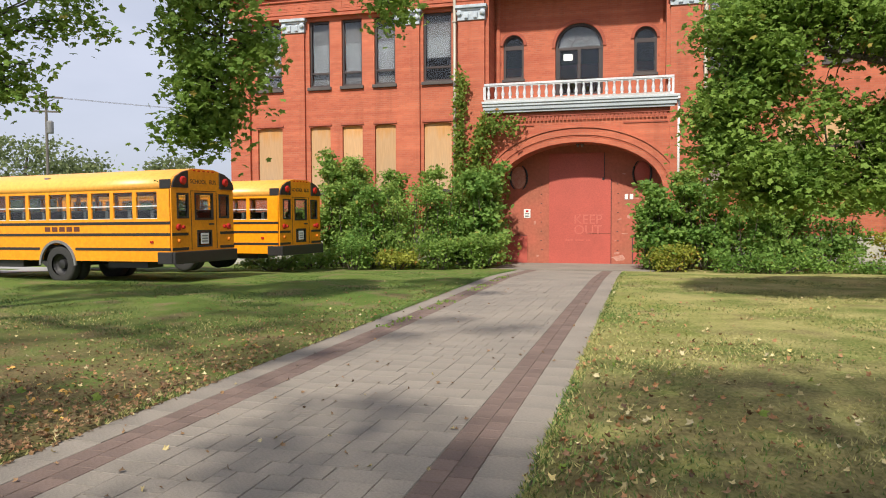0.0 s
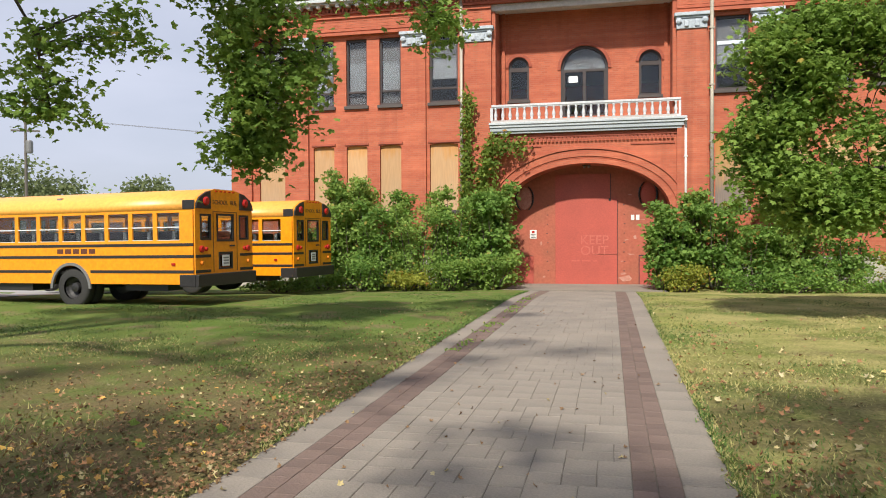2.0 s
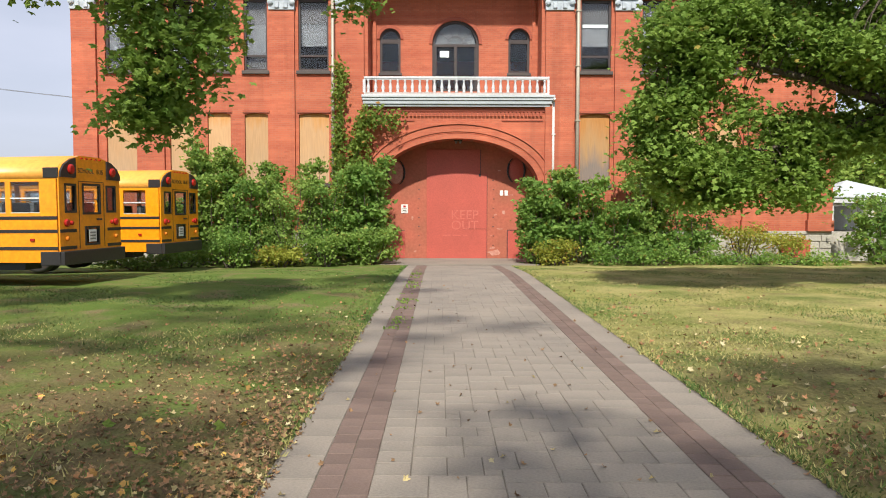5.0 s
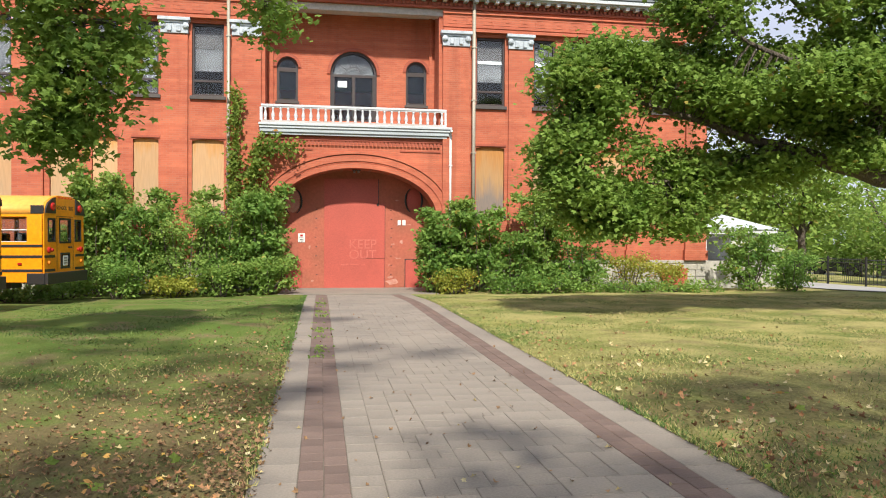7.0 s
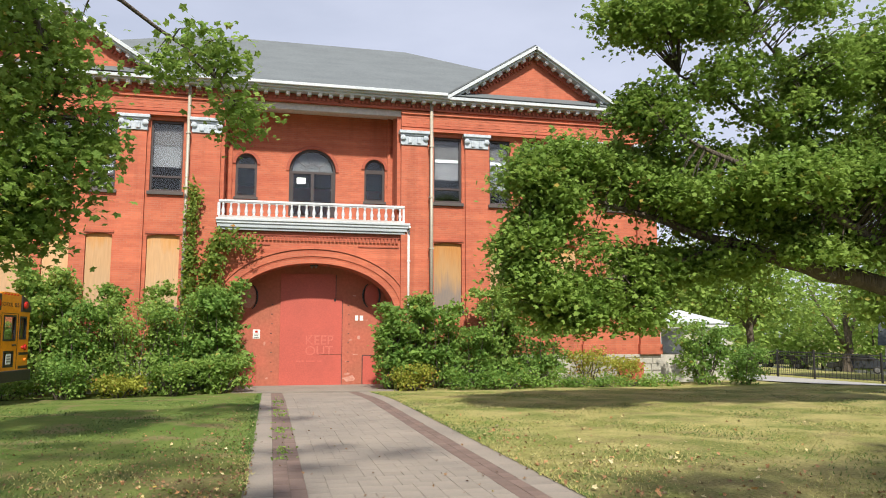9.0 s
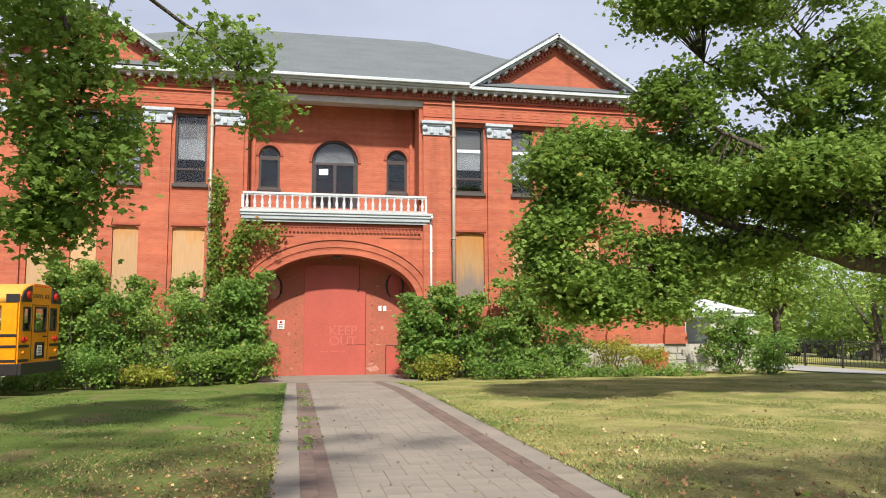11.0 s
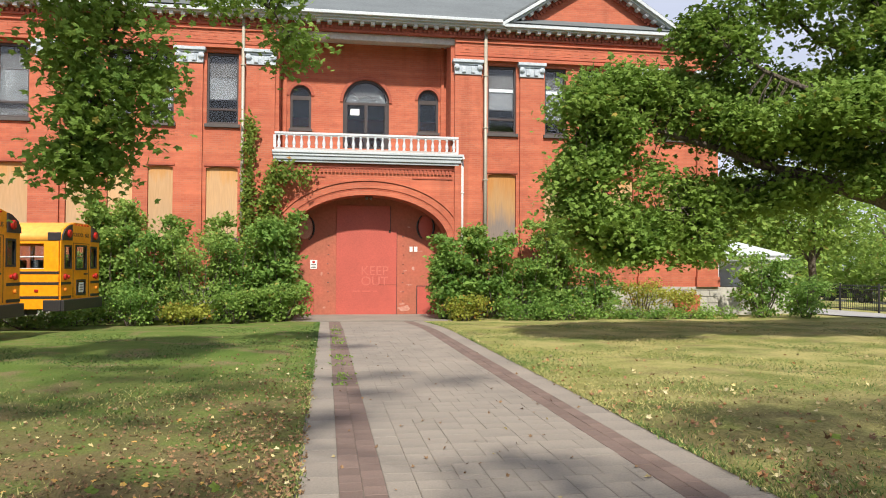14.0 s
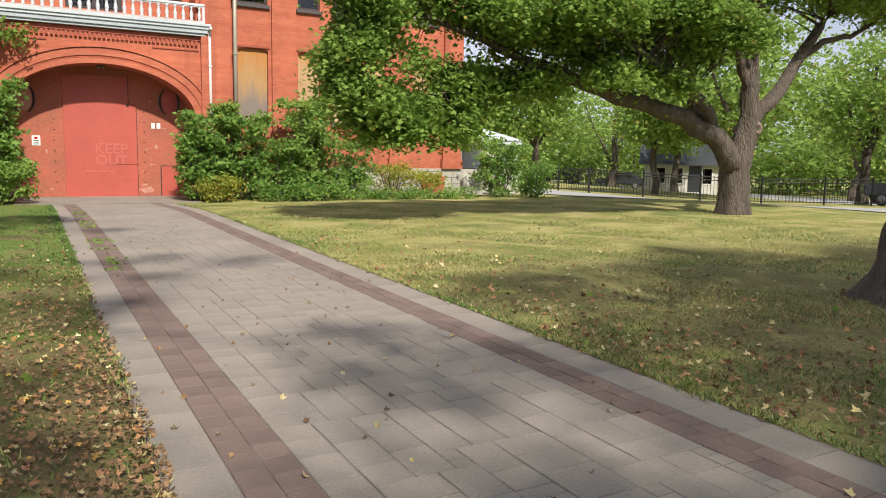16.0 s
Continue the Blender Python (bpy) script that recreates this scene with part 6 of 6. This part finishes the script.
    part("axle", tube(bmesh.new(), [(L + 0.55, -0.9, 0.51), (L + 0.55, 0.9, 0.51)], 0.06, 8), BLACK, bus)
    return bus


one = school_bus("yellow school bus with black rails parked on the lawn's edge", pose(-8.55, -10.86, -0.05, 0, 0.5, 173.4))
two = copy_thing(one, pose(-8.28, -5.78, -0.10, 0, 0.3, 173.4))
tagged(two, "yellow school bus parked behind another bus beside shrubs")


# ---- fence, houses, cars, poles ----
def iron_fence():
    fence = thing("iron_fence", "black iron picket fence along the driveway", "fence")
    line = [Vector(p) for p in ((22.6, 12.0), (24.2, 3.4), (27.8, -1.0), (32.6, -4.6), (36.6, -9.4), (42, -18))]
    vs, ts = [], []
    for a, b in zip(line, line[1:]):
        n = max(1, round((b - a).length / 2.4))
        for i in range(n):
            p, q = a.lerp(b, i / n), a.lerp(b, (i + 1) / n)
            z, zq = float(ground_z(*p)), float(ground_z(*q))
            part("post", boxes((p.x - 0.04, p.x + 0.04, p.y - 0.04, p.y + 0.04, z - 0.1, z + 1.42), bevel=0.006), BLACK, fence)
            for h in (0.16, 1.12, 1.28):
                part("rail", tube(bmesh.new(), [(p.x, p.y, z + h), (q.x, q.y, zq + h)], 0.022, 4), BLACK, fence)
            k = 18
            for j in range(1, k):
                c = p.lerp(q, j / k)
                zc = z + (zq - z) * j / k
                o = len(vs)
                r = 0.008
                for zz in (zc + 0.1, zc + 1.36):
                    vs += [(c.x - r, c.y - r, zz), (c.x + r, c.y - r, zz), (c.x + r, c.y + r, zz), (c.x - r, c.y + r, zz)]
                for e in range(4):
                    f = (e + 1) % 4
                    ts += [(o + e, o + f, o + 4 + f), (o + e, o + 4 + f, o + 4 + e)]
    tagged(tri_mesh("picket_run", vs, ts, BLACK, fence), kind="stuff")


iron_fence()


def house(label, x, y, rz, w, d, h, wall):
    hs = thing("house", label, "house", "houses across the street")
    hs.matrix_basis = pose(x, y, float(ground_z(x, y)) + 0.0, 0, 0, rz)
    wins = [(-w * 0.36, -w * 0.22, 0.9, 2.2), (-w * 0.12, w * 0.0, 0.9, 2.2), (w * 0.22, w * 0.36, 0.9, 2.2)]
    door = (w * 0.06, w * 0.06 + 0.95, 0.3, 2.35)
    part("front_wall", pierced_wall(-w / 2, w / 2, -0.3, h, -d / 2, -d / 2 + 0.2, wins + [door]), wall, hs)
    part("side_wall", boxes((-w / 2, -w / 2 + 0.2, -d / 2 + 0.2, d / 2, -0.3, h)), wall, hs)
    part("side_wall", boxes((w / 2 - 0.2, w / 2, -d / 2 + 0.2, d / 2, -0.3, h)), wall, hs)
    part("back_wall", boxes((-w / 2 + 0.2, w / 2 - 0.2, d / 2 - 0.2, d / 2, -0.3, h)), wall, hs)
    bm = bmesh.new()
    for e in (-1, 1):
        bm.faces.new([bm.verts.new(p) for p in ((-w / 2 - 0.4, e * (d / 2 + 0.4), h - 0.1), (w / 2 + 0.4, e * (d / 2 + 0.4), h - 0.1), (w / 2 + 0.4, 0, h + 2.0), (-w / 2 - 0.4, 0, h + 2.0))])
    bmesh.ops.solidify(bm, geom=list(bm.faces), thickness=0.12)
    part("roof", bm, ROOF, hs)
    for e in (-1, 1):
        g = bmesh.new()
        g.faces.new([g.verts.new(p) for p in ((e * w / 2, -d / 2, h), (e * w / 2, d / 2, h), (e * w / 2, 0, h + 1.95))])
        part("gable", g, wall, hs)
    for a, b, z0, z1 in wins:
        f = part("window_frame", boxes((a, a + 0.08, -d / 2 - 0.03, -d / 2 + 0.1, z0, z1), (b - 0.08, b, -d / 2 - 0.03, -d / 2 + 0.1, z0, z1), (a, b, -d / 2 - 0.03, -d / 2 + 0.1, z1 - 0.08, z1), (a, b, -d / 2 - 0.03, -d / 2 + 0.1, z0, z0 + 0.08)), WHITE, hs)
        part("pane", boxes((a + 0.08, b - 0.08, -d / 2 + 0.05, -d / 2 + 0.06, z0 + 0.08, z1 - 0.08)), GLASS, f)
    part("door", boxes((door[0] + 0.02, door[1] - 0.02, -d / 2 + 0.06, -d / 2 + 0.1, 0.3, 2.33)), CAR_PAINT, hs)
    part("step", boxes((door[0] - 0.2, door[1] + 0.2, -d / 2 - 0.9, -d / 2, -0.3, 0.25), bevel=0.02), STONE, hs)
    part("interior", boxes((-w / 2 + 0.3, w / 2 - 0.3, -d / 2 + 1.2, -d / 2 + 1.3, -0.3, h - 0.1)), ROOM_DARK, hs)
    return hs


house("small white-sided house with dark door behind trees", 44.5, 16.0, -46, 6.0, 6, 2.5, SIDING)
house("pale cream house partly hidden by trees", 41.0, 43.0, -38, 10, 8, 3.6, SIDING)
house("pale grey house partly hidden by trees", 56.5, -9.0, -75, 9, 8, 3.2, SIDING)


def parked_car(label, x, y, rz, h=1.45, length=4.5, box_back=False):
    car = thing("car", label, "car", "cars parked beyond the fence")
    car.matrix_basis = pose(x, y, float(ground_z(x, y)) + 0.07, 0, 0, rz)
    half = length / 2
    if box_back:
        side = [(-half, 0.5), (-half, 1.05), (-half + 1.2, 1.12), (-half + 1.7, h), (half - 1.9, h), (half - 1.85, 1.12), (half, 1.08), (half, 0.5)]
    else:
        side = [(-half, 0.42), (-half, 0.82), (-half + 0.9, 0.95), (-half + 1.6, h), (half - 1.3, h), (half - 0.45, 0.98), (half, 0.92), (half, 0.42)]
    bm = prism(bmesh.new(), side, -0.85, 0.85)
    bmesh.ops.bevel(bm, geom=list(bm.edges), offset=0.07, segments=2, affect="EDGES")
    part("body", bm, CAR_PAINT, car, smooth=False)
    for e in (-1, 1):
        gl = bmesh.new()
        prism(gl, [(-half + 1.25, 1.05), (-half + 1.7, h - 0.1), (half - 1.9 if box_back else half - 1.45, h - 0.1), (half - 1.9 if box_back else half - 0.9, 1.05)], min(e * 0.84, e * 0.865), max(e * 0.84, e * 0.865))
        part("side_window", gl, BLACK, car)
        part("head_lamp", boxes((-half - 0.02, -half + 0.1, e * 0.7 - 0.12, e * 0.7 + 0.12, 0.62, 0.76), bevel=0.02), WHITE, car)
    for wx in (-half + 0.85, half - 0.85):
        for e in (-1, 1):
            wh = part("wheel", tyre(bmesh.new(), 0.36 if box_back else 0.32, 0.2, 0.2), RUBBER, car, smooth=True)
            wh.location = (wx, e * 0.78, 0.33)
            bm = lathe(bmesh.new(), [(0.21, -0.06), (0.2, 0.07), (0.08, 0.09)], 16)
            bmesh.ops.transform(bm, matrix=pose(0, 0, 0, -90 * e, 0, 0), verts=bm.verts)
            part("rim", bm, STEEL, wh)


parked_car("dark sedan parked beyond the iron fence", 45.0, 33.0, -50)
parked_car("dark hatchback parked beyond the iron fence", 45.5, 24.5, -46)
parked_car("dark blue pickup truck parked beyond the fence", 37.5, -6.6, 128, 1.85, 5.4, True)


def utility_pole(x, y, h, rz):
    p = thing("utility_pole", "grey wooden utility pole with crossarms and wires", "utility pole", at=(x, y, 0))
    part("pole", tube(bmesh.new(), [(0, 0, -0.5), (0, 0, h)], [0.13, 0.08], 8), POLE_WOOD, p)
    for z, w in ((h - 0.5, 1.1), (h - 1.5, 0.9)):
        bm = boxes((-w, w, -0.06, 0.06, z, z + 0.12))
        bmesh.ops.transform(bm, matrix=pose(0, 0, 0, 0, 0, rz), verts=bm.verts)
        part("crossarm", bm, POLE_WOOD, p)
    part("transformer", lathe(bmesh.new(), [(0.22, 0), (0.24, 0.1), (0.24, 0.8), (0.15, 0.9)], 12, (0.3, 0, h - 3.0)), STEEL, p)
    for k in (-0.9, 0, 0.9):
        c = [(k * 0.6 + u * 55, u * 30 + 0.4 * k, h - 0.4 - 6.0 * u * (1 - u) * 0.5 - 1.5 * u) for u in np.linspace(0, 1, 12)]
        part("wire", tube(bmesh.new(), c, 0.007, 4), POLE_WOOD, p)


utility_pole(-38.5, 16.1, 10.6, 30)

# ---- grass, fallen leaves ----
def lawn_cover():
    rng = np.random.default_rng(71)
    n = 400000
    d = 2.2 + 27 * rng.uniform(0, 1, n) ** 1.5
    x = rng.uniform(-1, 1, n) * (4 + 0.7 * d)
    y = -34.0 + d
    keep = ((x < EDGE_L + 0.03 + 0.06 * np.sin(y * 2.3) * np.sin(y * 6.1 + 1)) | (x > EDGE_R - 0.03 + 0.06 * np.sin(y * 1.9 + 1) * np.sin(y * 5.3))) & (y < -2.4) & (x > -16) & (x < 18)
    patch = np.sin(x * 1.7 + 2 * np.sin(y * 0.9)) + np.sin(y * 1.3 + 1.5 * np.sin(x * 0.8))
    keep &= rng.uniform(0, 1, n) < np.clip(0.75 + 0.35 * patch, 0.2, 1)
    x, y = x[keep], y[keep]
    # denser fringe along the edges of the paving
    m = 16000
    fy = -31.0 + 28.0 * rng.uniform(0, 1, m) ** 1.3
    fo = np.abs(rng.normal(0, 0.06, m)) - 0.015
    fx = np.where(rng.uniform(0, 1, m) < 0.55, EDGE_L - fo, EDGE_R + fo)
    x, y = np.concatenate((x, fx)), np.concatenate((y, fy))
    n = len(x)
    z = ground_z(x, y) + 0.015
    h = rng.uniform(0.02, 0.05, n) * np.clip(1.15 - 0.03 * (y + 29.5), 0.4, 1.2) * (1 + 0.5 * (rng.uniform(0, 1, n) > 0.93))
    a = rng.uniform(0, 2 * np.pi, n)
    w = 0.005 + 0.0004 * (y + 29.5)
    lean = rng.normal(0, 0.025, (n, 2))
    v = np.stack((np.stack((x - w * np.cos(a), y - w * np.sin(a), z), -1), np.stack((x + w * np.cos(a), y + w * np.sin(a), z), -1), np.stack((x + lean[:, 0], y + lean[:, 1], z + h), -1)), 1)
    litter = (x < 0) & (y < -17)
    gone = litter & (rng.uniform(0, 1, n) < 0.35 + 0.5 * ((y < -19) & (np.sin(x * 2.3 + 1.3 * np.sin(y * 1.9)) > -0.1)))
    x, y, v, litter, n = x[~gone], y[~gone], v[~gone], litter[~gone], int((~gone).sum())
    dry = (litter & (rng.uniform(0, 1, n) < 0.5)) | (x > 0) & (rng.uniform(0, 1, n) < np.clip(0.62 - 0.3 * np.sin(x * 1.1 + 1.7 * np.sin(y * 0.6)), 0.15, 0.9))
    for mask, mat, label in ((~dry, GRASS, "short patchy green grass blades of the lawn"), (dry, GRASS_DRY, "short straw-dry grass blades of the lawn")):
        b = v[mask]
        tagged(tri_mesh("grass", b.reshape(-1, 3), np.arange(len(b) * 3).reshape(-1, 3), mat), label, "grass", kind="stuff")
    # weeds that grow in the joints of the band
    m = 620
    wy = -17.5 + 11.5 * rng.uniform(0, 1, m)
    wx = BAND_L0 + 0.15 + rng.normal(0, 0.09, m)
    grow = np.sin(wy * 2.1) + np.sin(wy * 5.3 + 1) > 0.1
    wx, wy = wx[grow], wy[grow]
    tuft = scatter("joint_weeds", np.stack((wx, wy, ground_z(wx, wy) + 0.025), -1), 0.05, LIGHT_LEAF, rng, None, 4, 0.8)
    tagged(tuft, "yellow-green weeds growing in the paving joints", "weeds", kind="stuff")
    def strew(name, label, m, xs, ys, size, mat, shape=11):
        px, py = xs(m), ys(m)
        pz = ground_z(px, py) + np.where((px > EDGE_L) & (px < EDGE_R), 0.016, 0.045)
        ok = (py < -2.8) & (px > -14) & (px < 14)
        ob = scatter(name, np.stack((px, py, pz), -1)[ok], size, mat, rng, None, shape, 0.5)
        tagged(ob, label, "leaves", kind="stuff")
    left_x = lambda m: EDGE_L + 0.05 - np.abs(rng.gamma(1.0, 1.6, m))
    strew("fallen_leaves", "curled brown fallen leaves on the lawn", 8200, left_x, lambda m: -29.5 + np.abs(rng.gamma(2.3, 2.2, m)), 0.045, DEAD_LEAF_BROWN, 11)
    strew("fallen_leaves", "brown and orange fallen maple leaves on the lawn", 1300, left_x, lambda m: -29.5 + np.abs(rng.gamma(2.3, 2.2, m)), 0.058, DEAD_LEAF)
    strew("fallen_leaves", "pale yellow fallen maple leaves on the lawn", 420, left_x, lambda m: -28.5 + np.abs(rng.gamma(2.2, 3.2, m)), 0.055, DEAD_LEAF_PALE)
    strew("fallen_leaves", "bright yellow and orange fallen maple leaves on the lawn", 170, lambda m: EDGE_L - 0.1 - np.abs(rng.gamma(2.0, 0.75, m)), lambda m: -23.2 + rng.normal(0, 1.7, m), 0.054, DEAD_LEAF_YELLOW, 10)
    strew("fallen_leaves", "green fallen maple leaves on the lawn", 40, lambda m: rng.choice((-1.0, 1.0), m) * (1.9 + rng.gamma(1.5, 1.2, m)), lambda m: -22.5 + rng.normal(0, 2.2, m), 0.085, IVY_LEAF, 10)
    strew("fallen_leaves", "brown fallen leaves beside the path", 900, lambda m: EDGE_R - 0.05 + np.abs(rng.gamma(1.3, 1.5, m)), lambda m: -28.0 + np.abs(rng.gamma(2.0, 2.6, m)), 0.068, DEAD_LEAF)
    strew("fallen_leaves", "pale fallen leaves beside the path", 320, lambda m: EDGE_R - 0.05 + np.abs(rng.gamma(1.4, 2.0, m)), lambda m: -28.0 + np.abs(rng.gamma(2.2, 3.0, m)), 0.075, DEAD_LEAF_PALE)
    strew("fallen_leaves", "scattered dry leaves on the paving", 110, lambda m: rng.uniform(EDGE_L, EDGE_R, m), lambda m: -27.0 + np.abs(rng.gamma(2.0, 3.6, m)), 0.05, DEAD_LEAF_BROWN)
    strew("fallen_leaves", "scattered yellow leaves on the paving", 22, lambda m: rng.uniform(EDGE_L, EDGE_R, m), lambda m: -26.5 + np.abs(rng.gamma(1.8, 2.0, m)), 0.055, DEAD_LEAF_PALE)


lawn_cover()
